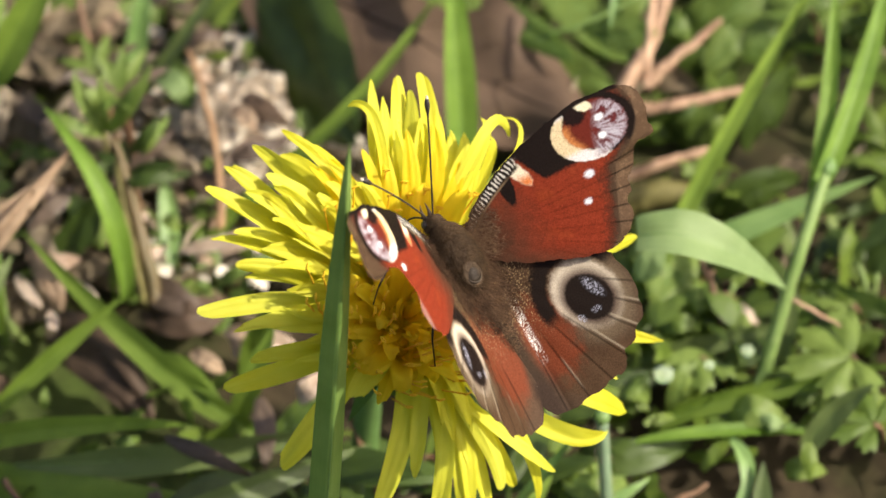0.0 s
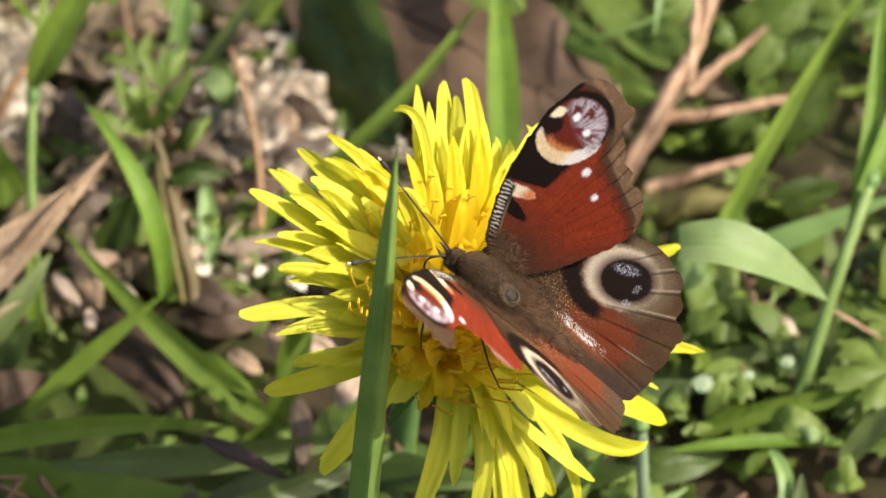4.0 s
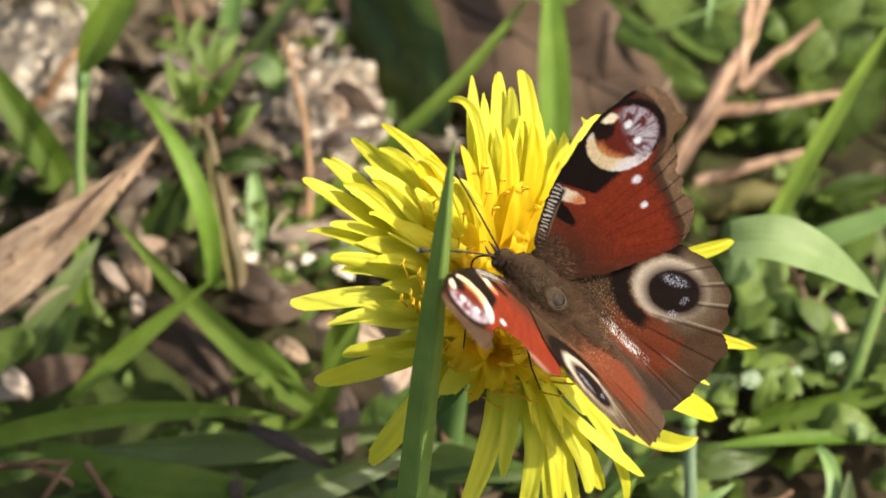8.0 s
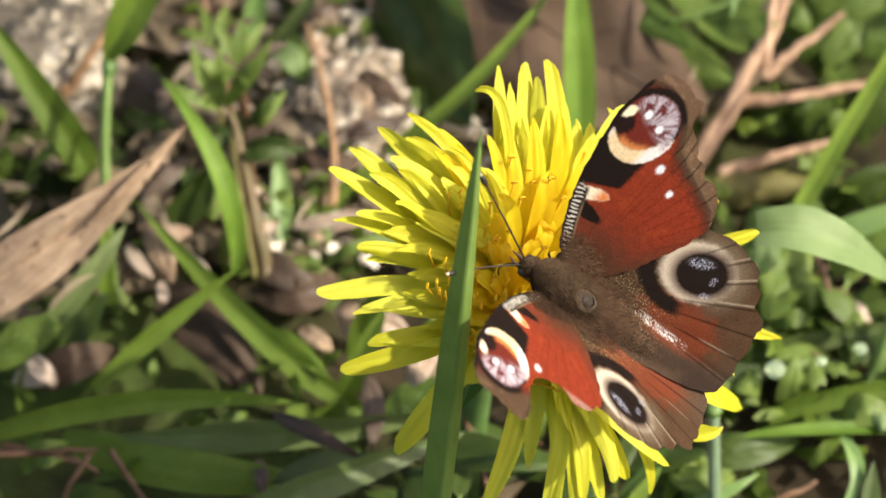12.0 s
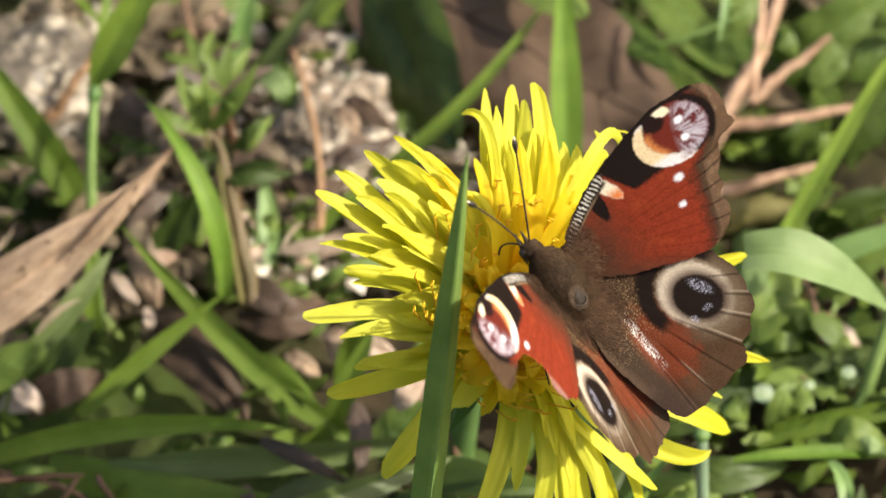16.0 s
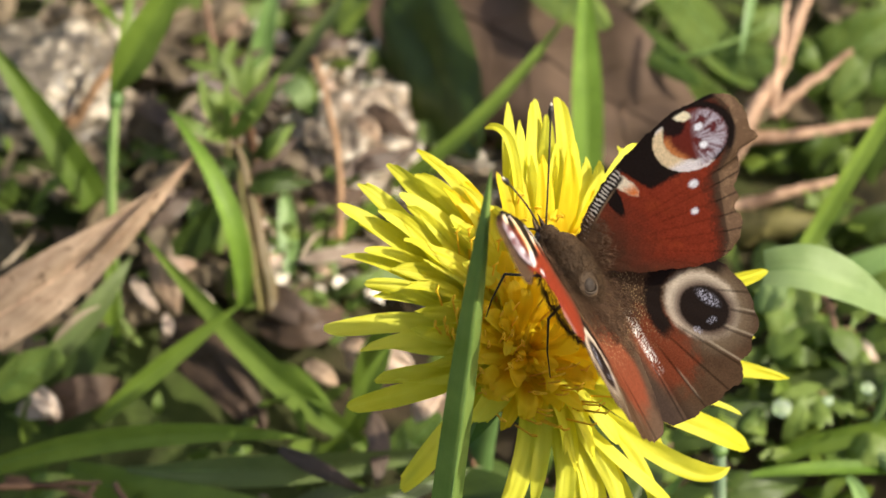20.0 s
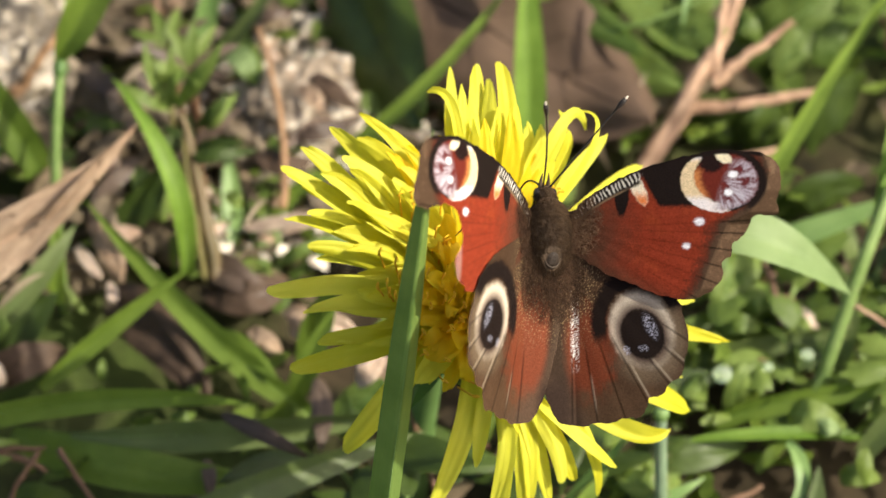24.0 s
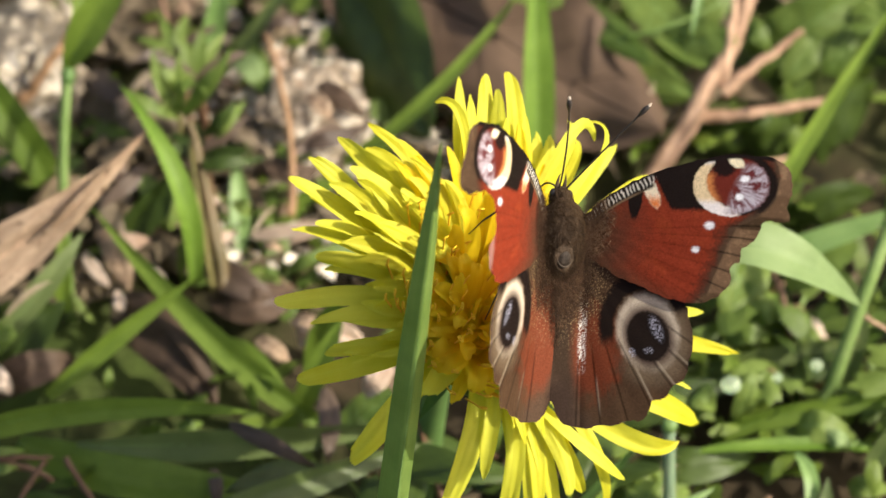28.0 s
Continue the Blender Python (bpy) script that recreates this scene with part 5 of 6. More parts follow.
RAYS_D = [(12.3, 25.1, 8, 11, 18.5, 5.8, 1.8), (3.4, 25.6, 12, 3.4, 14.7, 8.7, 2.7), (-0.6, 24.2, 13, 0.3, 12.8, 9.2, 3), (-3.8, 22.2, 12, -2.1, 11.9, 8.7, 3), (-6.9, 21.4, 12, -3.2, 12.6, 8.7, 2.6), (6.7, 20.6, 11, 5, 13.3, 8.7, 2.3), (10, 20.7, 9, 6.9, 12.9, 7.7, 2.1), (37.5, -1.1, 2, 22.9, -0.4, 2.2, 2.7), (34.3, 13.3, 3, 22.8, 9, 2.7, 2.7), (32.3, 3.6, 3, 21, 2.4, 3.3, 2.3), (28.1, 17.1, 4, 19.2, 12.5, 3.8, 2.1), (25.3, 9.4, 5, 15.8, 6.5, 4.3, 2.6), (26.3, -3.7, 4, 16, -1.2, 3.8, 2.6), (28.9, 7.6, 4, 18.4, 6.1, 3.8, 2.3)]
RAYS_E = [(32.2, -11, 0, 20.5, -8, 4.4, 3.5), (30.9, -6.7, 1, 21.2, -4.4, 2.3, 1.1), (28.6, -14.2, 2.5, 19.5, -13.5, 3.0, 2.6), (21.9, -19.4, 0, 12.5, -14.8, 4.7, 1.7), (19.8, -23.2, -3, 15.5, -13.4, 2.7, 1.7), (19.3, -11.5, 2, 12.3, -6.7, 2.8, 2.3), (22.6, -8.4, 3, 13.7, -4.4, 3.3, 2.4), (-3.7, -26.3, -3, 0.2, -14.6, 2.2, 3.0), (5.4, -27.2, -3, 5.8, -13.9, 2.2, 2.4), (9, -24.7, -2, 6.6, -12.7, 2.2, 2.4), (10.8, -24.7, -2, 7.6, -12.7, 2.2, 2.4), (12.8, -24.9, -2, 8.5, -12.6, 2.2, 2.6), (15.5, -21.9, -1, 10, -12.3, 3.2, 2.1), (7.3, -25.6, -3, 5.3, -13.8, 1.2, 2)]
RAYS_F = [(13.6, -22.5, 1, 8.7, -11.8, 4.2, 2.3), (2.1, -20.6, 0, 2.6, -11.2, 3.2, 2), (-7.8, -10.9, 6, -3.4, -6, 5.6, 4.1), (-4.1, -11.9, 6, -1.7, -6.6, 5.6, 2.3), (-5.7, -6.4, 7, -2.4, -3.7, 6.1, 3.3), (0.4, -10.4, 6, 1.1, -5.7, 5.8, 3), (4.6, -14.5, 5, 3.3, -7.4, 5.3, 2.9), (9.3, -15, 5, 6, -7.6, 5.3, 2.7), (12.4, -12.5, 5, 7.6, -6.7, 5.3, 2.6), (6.8, -16.5, 4, 4.6, -8.4, 4.8, 2.3), (-9.3, -3.3, 9, -4.2, -1.7, 6.9, 3.5), (-8.6, 0.2, 9, -3.8, 0.2, 6.9, 3.5)]
for tx, ty, tz, mx, my, mz, w in RAYS_A + RAYS_B + RAYS_C + RAYS_D + RAYS_E + RAYS_F:
    reach = math.hypot(tx, ty)
    hang = ty < -14
    me = ray_mesh((mx, my, mz), (tx, ty, tz), w * (1.12 if hang else 0.92), "petal_deep" if reach < 13 or (reach < 26 and ty > 15 and tz > 10.5) else "petal", 2.4 if reach > 13 else 1.2, 0.2, rng.uniform(-0.1, 0.06), rng.uniform(-0.3, 0.3), 50 if hang else 30, 0.9 if hang else 0.5)
    part("petal", me, dandelion, "", ON_HEAD)
# a second, shorter layer over the spread rays
for tx, ty, tz, mx, my, mz, w in RAYS_A[:12] + RAYS_B + RAYS_C[:5]:
    turn, k = Matrix.Rotation(radians(rng.choice((-1, 1)) * rng.uniform(4, 8)), 3, "Z"), rng.uniform(0.72, 0.86)
    me = ray_mesh(turn @ Vector((mx * k, my * k, mz + 1.3)), turn @ Vector((tx * k, ty * k, tz + 1.5)), w * 0.72, "petal", 2.0, 0.6, rng.uniform(-0.1, 0.1), rng.uniform(-0.3, 0.3))
    part("petal", me, dandelion, "", ON_HEAD)
for mid, tip in (((9.5, -10.5, 2.5), (14.6, -17.8, -2.0)), ((8.2, -11.0, 2.0), (12.6, -18.8, -2.5))):
    part("petal", ray_mesh(mid, tip, 1.5, "withered_petal", 2.4, 0.0, 0.1, 0.3, 80.0, 1.0), dandelion, "withered brown ray", ON_HEAD)
# inner florets, shorter and more upright towards the middle
for count, r, zt, w, b in ((22, (13, 18), (6.5, 9.5), (2.6, 3.4), 2.4), (20, (10, 14), (8, 10.5), (2.5, 3.3), 2.4), (15, (7, 10.5), (9.5, 11.5), (2.3, 3.0), 2.4), (11, (4, 7), (10.5, 12), (1.7, 2.3), 1.8), (7, (1, 4), (11, 12.5), (1.1, 1.6), 0.8)):
    for i in range(count):
        a = radians(i * 360 / count + rng.uniform(-9, 9) + count)
        reach, rise, sway = rng.uniform(*r), rng.uniform(*zt), rng.uniform(-1.2, 1.2)
        if r[0] == 13 and (math.sin(a) < -0.45 or math.cos(a) < -0.55):
            continue
        crest = r[0] == 13 and math.sin(a) > 0.45
        if crest:
            reach, rise = rng.uniform(14, 18.5), rng.uniform(11.5, 13.5)
        if math.sin(a) < -0.3:
            reach, rise = reach * (0.84 if r[0] > 9 else 1.0), rise - 1.5
        d, e = Vector((math.cos(a), math.sin(a), 0)), Vector((-math.sin(a), math.cos(a), 0))
        start = 0.35 * r[0]
        mid = d * (start + (reach - start) * 0.55) + UP * (0.5 * (3.5 + rise) + b) + e * sway
        me = ray_mesh(mid, d * reach + UP * rise, rng.uniform(*w), "petal" if r[0] == 13 and not crest else "petal_deep", start, 3.0 if r[0] < 9 else 1.0, rng.uniform(-0.25, 0.1), rng.uniform(-0.2, 0.3))
        part("petal", me, dandelion, "", ON_HEAD)
bm = bmesh.new()
bmesh.ops.create_icosphere(bm, subdivisions=5, radius=1.0)
for v in bm.verts:
    k = 1 + 0.22 * noise.noise(v.co * 9) + 0.1 * noise.noise(v.co * 21)
    v.co = Vector((v.co.x * 8.5, v.co.y * 8.5, v.co.z * 4.6 * k + 0.4)) * mm
me = bpy.data.meshes.new("flower_disc")
bm.to_mesh(me)
bm.free()
me.materials.append(MATS["petal_deep"])
me.uv_layers.new(name="UVMap")
part("flower_disc", me, dandelion, "packed orange-yellow florets in the middle", ON_HEAD)
# curled two-armed styles between the rays
for i in range(110):
    az = rng.uniform(0, 6.283)
    r = (15 + 4.5 * max(0, math.sin(az))) * math.sqrt(rng.uniform(0.02, 1))
    base = Vector((r * 0.75 * math.cos(az), r * 0.75 * math.sin(az), 3))
    top = Vector((r * math.cos(az), r * math.sin(az), rng.uniform(10.5, 14.5)))
    pcs = [tube(bezier(base * mm, (base + top) / 2 * mm, top * mm), 0.00013, 6, 5)]
    for sgn in (-1, 1):
        o = Vector((math.cos(az + 1.57), math.sin(az + 1.57), 0)) * sgn
        pcs.append(tube(lambda s, o=o: (top + o * 0.45 * math.sin(s * 4.2) + UP * (0.45 - 0.45 * math.cos(s * 4.2))) * mm, 0.0001, 9, 5))
    v, f, u = joined(pcs)
    part("style", mesh_of("style", v, f, MATS["style"], u), dandelion, "", ON_HEAD)
# green cup, bracts and stem
bm = bmesh.new()
bmesh.ops.create_uvsphere(bm, u_segments=24, v_segments=14, radius=6.2 * mm)
for v in bm.verts:
    v.co.z = v.co.z * 1.5 - 2.5 * mm if v.co.z < 0 else v.co.z * 0.3 - 2.5 * mm
me = bpy.data.meshes.new("receptacle")
bm.to_mesh(me)
bm.free()
me.materials.append(MATS["bract"])
me.uv_layers.new(name="UVMap")
part("receptacle", me, dandelion, "green cup under the rays", ON_HEAD)
for i in range(16):
    a = radians(i * 22.5)
    d = Vector((math.cos(a), math.sin(a), 0))
    v, f, u = strip(bezier((d * 5 - UP * 9) * mm, (d * 7.5 - UP * 4) * mm, (d * (12 if i % 2 else 10) - UP * (10 if i % 2 else -1)) * mm), 2.6 * mm, PROFILES["lance"], 0, 0.1, 0, 8, 3, face=UP)
    part("bract", mesh_of("bract", v, f, MATS["bract"], u), dandelion, "", ON_HEAD)
foot = HEAD @ Vector((0, 0, -11 * mm))
v, f, u = tube(bezier((0, 0, -0.002), (0.002, 0.003, 0.025), foot - Vector((-0.009, 0.013, 0))), 0.0021, 16, 12)
part("stem", mesh_of("stem", v, f, MATS["bract"], u), dandelion, "hollow pale green flower stem")

# ---- butterfly ----
PXM = 0.42 / 5578.0
CT, ST = math.cos(radians(2.8)), math.sin(radians(2.8))


def plan(x, y):
    """From the drawing plan of the wings to metres beside the body's axis."""
    a, b = x - 995, 430 - y
    return (CT * a - ST * b) * PXM, (ST * a + CT * b) * PXM


FORE = [(1030, 398), (1046, 374), (1075, 352), (1100, 337), (1125, 325), (1150, 314), (1200, 299), (1250, 287), (1290, 281), (1330, 281), (1360, 287), (1385, 302), (1392, 322), (1392, 345), (1387, 368), (1391, 388), (1370, 391), (1349, 392), (1339, 412), (1331, 426), (1314, 436), (1311, 458), (1296, 470), (1297, 492), (1277, 516), (1252, 529), (1203, 525), (1151, 507), (1099, 484), (1060, 462), (1030, 440)]
WORN = FORE[:14] + [(1398, 380), (1390, 398), (1368, 404), (1345, 399), (1318, 393), (1292, 397), (1277, 409), (1270, 425), (1264, 444), (1266, 459), (1277, 474), (1279, 491), (1269, 510), (1246, 524)] + FORE[25:]
HIND = [(1018, 432), (1060, 430), (1110, 450), (1160, 480), (1195, 512), (1215, 552), (1223, 596), (1221, 626), (1214, 650), (1206, 670), (1186, 684), (1170, 701), (1151, 705), (1146, 723), (1133, 736), (1108, 736), (1086, 744), (1063, 742), (1041, 746), (1018, 744), (1000, 738), (987, 718), (979, 685), (972, 630), (970, 560), (985, 490)]


def rounded(pts, steps=6):
    """A closed smooth line through the corners."""
    out, n = [], len(pts)
    for i in range(n):
        a, b, c, d = (np.array(pts[(i + k) % n], float) for k in (-1, 0, 1, 2))
        for j in range(steps):
            s = j / steps
            out.append(0.5 * (2 * b + (c - a) * s + (2 * a - 5 * b + 4 * c - d) * s * s + (3 * b - a - 3 * c + d) * s ** 3))
    return np.array(out)


def inside(poly, x, y):
    x1, y1 = poly[:, 0], poly[:, 1]
    x2, y2 = np.roll(x1, -1), np.roll(y1, -1)
    hit = np.zeros(x.shape, bool)
    for a, b, c, d in zip(x1, y1, x2, y2):
        if b != d:
            hit ^= ((b > y) != (d > y)) & (x < (c - a) * (y - b) / (d - b) + a)
    return hit


def smooth(a, b, x):
    t = np.clip((x - a) / (b - a), 0, 1)
    return t * t * (3 - 2 * t)


def oval(x, y, cx, cy, rx, ry, turn=0.0):
    c, s = math.cos(radians(turn)), math.sin(radians(turn))
    u, v = (x - cx) * c + (y - cy) * s, -(x - cx) * s + (y - cy) * c
    return np.sqrt((u / rx) ** 2 + (v / ry) ** 2)


def grains(x, y, scale, seed):
    return np.array([noise.noise((a / scale, b / scale, seed)) for a, b in zip(x, y)])


def lay(col, mask, colour):
    return col * (1 - mask[:, None]) + np.array(colour)[None] * mask[:, None]


def ray_dist(x, y, ax, ay, bx, by):
    dx, dy = bx - ax, by - ay
    l = math.hypot(dx, dy)
    s = ((x - ax) * dx + (y - ay) * dy) / l
    return np.where((s > 0) & (s < l * 1.02), np.abs((x - ax) * dy - (y - ay) * dx) / l, 99.0)


RED, RUST, UMBER = (0.215, 0.033, 0.0145), (0.17, 0.036, 0.0155), (0.058, 0.034, 0.02)
BLACK, CREAM, CHALK, TAUPE = (0.0139, 0.0093, 0.00775), (0.72, 0.552, 0.324), (0.792, 0.72, 0.696), (0.074, 0.044, 0.026)


def fore_colours(x, y, rim=0.0):
    g1, g2, g3 = grains(x, y, 14, 1), grains(x, y, 4.5, 2), grains(x, y, 2.2, 3)
    col = np.tile(np.array(RED), (len(x), 1)) * (1 + 0.12 * g1 + 0.16 * g2)[:, None]
    col = lay(col, 0.3 * smooth(0.1, 0.6, grains(x, y, 40, 5) + 0.3 * g1), (0.3, 0.06, 0.018))
    col = lay(col, 0.92 * smooth(150, 25, np.hypot(x - 1035, (y - 430) * 0.75) + 14 * g1), UMBER)
    col = lay(col, 0.9 * smooth(-6, 46, y - 446 - (x - 1060) * 0.36 + 8 * g2) * smooth(1260, 1130, x), UMBER)
    edge = np.interp(y, (282, 300, 320, 350, 385, 405, 440, 480, 512, 535), (1345, 1360, 1364, 1356, 1322, 1288, 1276, 1262, 1248, 1225)) + 7 * g1 + 5 * g2 + rim * smooth(350, 400, y)
    col = lay(col, smooth(-10, 8, x - edge), np.array(TAUPE))
    col = lay(col, 0.4 * smooth(0.1, 0.5, g1 + 0.5 * g2) * smooth(0, 8, x - edge), (0.15, 0.096, 0.056))
    col = lay(col, 0.6 * smooth(16, 3, np.abs(x - edge + 5) + 5 * g2), (0.06, 0.022, 0.013))
    costa = np.interp(x, (1030, 1046, 1075, 1100, 1125, 1150, 1200, 1250, 1290, 1330, 1357), (398, 374, 352, 337, 325, 314, 299, 287, 281, 281, 286))
    dy = y - costa
    # dark wedge, cream patch and dark bar from the leading edge
    col = lay(col, smooth(1.12, 0.88, oval(x, y, 1128, 352, 13 - (y - 352) * 0.06, 37, 2) + 0.12 * g2), BLACK)
    pale = smooth(1.12, 0.82, oval(x, y, 1155, 340, 12, 33, -26) + 0.16 * g2)
    col = lay(col, pale, (0.85, 0.74, 0.54))
    col = lay(col, pale * smooth(342, 364, y + 4 * g2), (0.7, 0.2, 0.05))
    bar = smooth(-4, 3, x - 1164 - (y - 322) * 0.55 + 3 * g2) * smooth(378, 368, y + 3 * g2 - (x - 1200) * 0.02) * smooth(1300, 1290, x)
    col = lay(col, bar, BLACK)
    # the eye: black round, cream crescent, maroon heart, pale streaks
    d = oval(x, y, 1294, 333, 66, 52, 3) + 0.035 * g2
    eye = smooth(1.02, 0.97, d)
    col = lay(col, np.maximum(eye, smooth(1.2, 1.1, d + 0.03 * g3) * smooth(1285, 1318, x + (331 - y) * 0.7)), BLACK)
    inner = oval(x, y, 1314, 327, 64, 47, 4) + 0.05 * g2
    col = lay(col, eye * smooth(1.0, 0.93, inner) * smooth(0.98, 0.88, d), (0.13, 0.022, 0.014))
    col = lay(col, eye * smooth(0.72, 0.95, inner) * smooth(1.06, 0.96, inner) * smooth(1282, 1262, x) * smooth(305, 322, y), (0.55, 0.2, 0.06))
    crescent = eye * smooth(0.95, 1.04, inner) * smooth(1312, 1296, x + 6 * g3)
    col = lay(col, crescent, CREAM)
    ends = crescent * np.maximum(smooth(352, 366, y + 4 * g3), smooth(302, 290, y + 4 * g3))
    col = lay(col, ends * smooth(-0.75, -0.1, g3 + 0.2), CHALK)
    col = lay(col, smooth(1.12, 0.75, oval(x, y, 1279, 300, 20, 19, 10) + 0.18 * g2) * smooth(1.04, 0.98, d), (0.017, 0.009, 0.008))
    col = lay(col, smooth(1.1, 0.8, oval(x, y, 1300, 294, 15, 9, 30) + 0.2 * g2), (0.85, 0.74, 0.5))
    # lilac-white scales that run out to the black ring in streaks
    ang = np.arctan2(y - 333, x - 1290)
    flow = grains(ang * 90, d * 22, 9, 4)
    streak = smooth(1292, 1316, x + (y - 330) * 0.35) * smooth(0.97, 0.86, d + 0.05 * flow) * smooth(290, 308, y)
    col = lay(col, streak * 0.8, (0.11, 0.024, 0.026))
    patch = smooth(-0.25, 0.3, grains(x, y, 17, 6) + 0.5 * g2 + 0.5 * smooth(330, 356, y) + 0.45 * smooth(0.55, 0.8, d))
    col = lay(col, patch * smooth(-0.8, 0.6, flow + 0.5 * g3) * streak * 0.78, (0.6, 0.56, 0.62))
    for cx, cy, r in ((1315, 322, 7.5), (1307, 352, 7), (1259, 400, 8), (1237, 440, 0.1 if rim else 6.5)):
        col = lay(col, smooth(1.2, 0.55, oval(x, y, cx, cy, r * 1.15, r * 0.9) + 0.35 * g3), (0.85, 0.83, 0.85))
    # scaled leading edge with pale bars across it
    bandw = smooth(27, 23, dy + 3 * g2) * smooth(1166, 1156, x)
    col = lay(col, bandw, (0.02, 0.014, 0.011))
    hatch = np.sin((x * 0.93 - y * 0.37) * 0.86 + 2.4 * g1 + 1.3 * g2)
    col = lay(col, bandw * smooth(0.2, 0.6, hatch + 0.5 * g3) * smooth(2, 6, dy) * smooth(22, 16, dy + 3 * g1), (0.72, 0.67, 0.58))
    col = lay(col, 0.6 * smooth(3.0, 1.0, np.abs(dy - 24)) * smooth(1150, 1120, x), (0.3, 0.2, 0.11))
    col = lay(col, smooth(9, 5, dy) * smooth(1152, 1162, x) * smooth(1372, 1356, x), BLACK)
    for bx, by in ((1374, 398), (1340, 421), (1320, 450), (1303, 478), (1290, 505), (1252, 528), (1190, 518)):
        col = col * (1 - (0.2 + 0.5 * smooth(-4, 8, x - edge)) * smooth(2.4, 0.6, ray_dist(x, y, 1045, 408, bx, by)) * smooth(1130, 1180, x))[:, None]
    if rim:
        col = lay(col, 0.55 * smooth(12, 3, np.abs(x - 1270)) * smooth(440, 465, y), (0.4, 0.24, 0.2))
    return np.clip(col, 0, 1)


def hind_colours(x, y, gloss=1.0, sunward=0.0):
    g1, g2, g3 = grains(x, y, 14, 11), grains(x, y, 4.5, 12), grains(x, y, 2.2, 13)
    col = np.tile(np.array((0.061, 0.034, 0.019)), (len(x), 1)) * (1 + 0.2 * g1 + 0.25 * g2)[:, None]
    hairs = grains(x * 1.0, y * 0.16, 3.2, 21)
    # the wing turned to the sun gets brighter rust and ring in its colour
    rust = smooth(1.3, 0.6, oval(x, y, 1056 - 34 * sunward, 622 - 10 * sunward, 48 + 20 * sunward, 80 + 22 * sunward, 6) + 0.25 * g1 + 0.18 * hairs)
    col = lay(col, rust * (0.72 - 0.06 * sunward), np.array(RUST) * (1 + 0.1 * sunward))
    col = lay(col, 0.8 * smooth(520, 480, y + 10 * g2) * smooth(1150, 1090, x), UMBER)
    col = lay(col, 0.5 * smooth(672, 702, y + 7 * g1), (0.085, 0.048, 0.026))
    # pale scales along the fold
    col = lay(col, smooth(0.1, 0.5, g3 + 0.4 * g2) * smooth(40, 12, np.abs(x - 1046 + (y - 500) * 0.1)) * smooth(640, 520, y) * 0.6, (0.2, 0.14, 0.08))
    # glint of light on the fold, painted in white; gloss sets its strength
    col = lay(col, smooth(0.05, 0.4, g3 + 0.4 * g1 + 0.15 * smooth(40, 10, np.abs(y - 600))) * smooth(9, 4, np.abs(x - 1040 + (y - 520) * 0.06)) * smooth(660, 630, y) * smooth(500, 545, y) * 0.85 * gloss, (0.8, 0.78, 0.74))
    col = lay(col, smooth(1030 - 34 * sunward, 1008 - 30 * sunward, x + 5 * g1), (0.036, 0.022, 0.014))
    speck = smooth(0.25, 0.45, g3 + 0.15 * g2) * smooth(1110, 1070, x) * smooth(640, 530, y + 8 * g1)
    col = lay(col, speck * 0.65, (0.42, 0.3, 0.15))
    # the eye: pupil, pale ring that fades outwards, black crescent
    d = oval(x, y, 1149, 590, 57, 73, -18) + 0.035 * g2 + 0.03 * g1
    low = smooth(-30, 45, (x - 1150) * 0.5 + (y - 610) + 6 * g1)
    col = lay(col, 0.8 * smooth(1.5, 0.95, d) * np.maximum(low, smooth(1160, 1200, x)), (0.145, 0.105, 0.066))
    col = lay(col, smooth(1.02, 0.8, d) * (1 - 0.65 * low) * (0.85 + 0.15 * sunward), (0.58, 0.49, 0.38))
    col = lay(col, smooth(0.97, 1.06, d) * smooth(1.52, 1.36, d + 0.05 * g2) * smooth(12, -14, (x - 1150) * 0.35 + (y - 578) + 4 * g2), BLACK)
    around = oval(x, y, 1149, 596, 35, 43, -18)
    col = lay(col, 0.85 * smooth(1.5, 1.0, around), (0.06, 0.034, 0.026))
    pupil = smooth(1.1, 0.94, around + 0.05 * g2)
    col = lay(col, pupil, BLACK)
    blue = smooth(-0.15, 0.35, g3 + 0.5 * g2) * (smooth(1.2, 0.5, oval(x, y, 1163, 584, 10, 25, -22)) + smooth(1.2, 0.6, oval(x, y, 1149, 620, 9, 6, 10)) + smooth(1.2, 0.6, oval(x, y, 1121, 622, 6, 9, -20)))
    col = lay(col, np.clip(blue, 0, 1) * 0.8, (0.44, 0.44, 0.54))
    rim = smooth(0.95, 1.14, oval(x, y, 1100, 585, 118, 155) + 0.05 * g1)
    col = lay(col, rim * 0.8, (0.075, 0.047, 0.03))
    col = lay(col, smooth(1046 - 46 * sunward, 1004 - 24 * sunward, x + 6 * g1) * smooth(640, 690, y + 8 * g2), (0.03, 0.018, 0.013))
    for bx, by in ((1213, 648), (1189, 681), (1152, 711), (1060, 744)):
        col = lay(col, 0.4 * smooth(2.4, 0.8, ray_dist(x - 4, y, 1040, 470, bx, by)) * smooth(640, 665, y + (x - 1100) * 0.3) * smooth(735, 700, y) * (1 - pupil), (0.45, 0.38, 0.28))
    for bx, by in ((1223, 612), (1213, 652), (1188, 684), (1150, 714), (1110, 737), (1063, 744), (1020, 743)):
        col = col * (1 - 0.55 * smooth(2.6, 0.8, ray_dist(x, y, 1040, 470, bx, by)) * smooth(590, 650, y + (x - 1040) * 0.5) * (1 - pupil))[:, None]
    return np.clip(col, 0, 1)


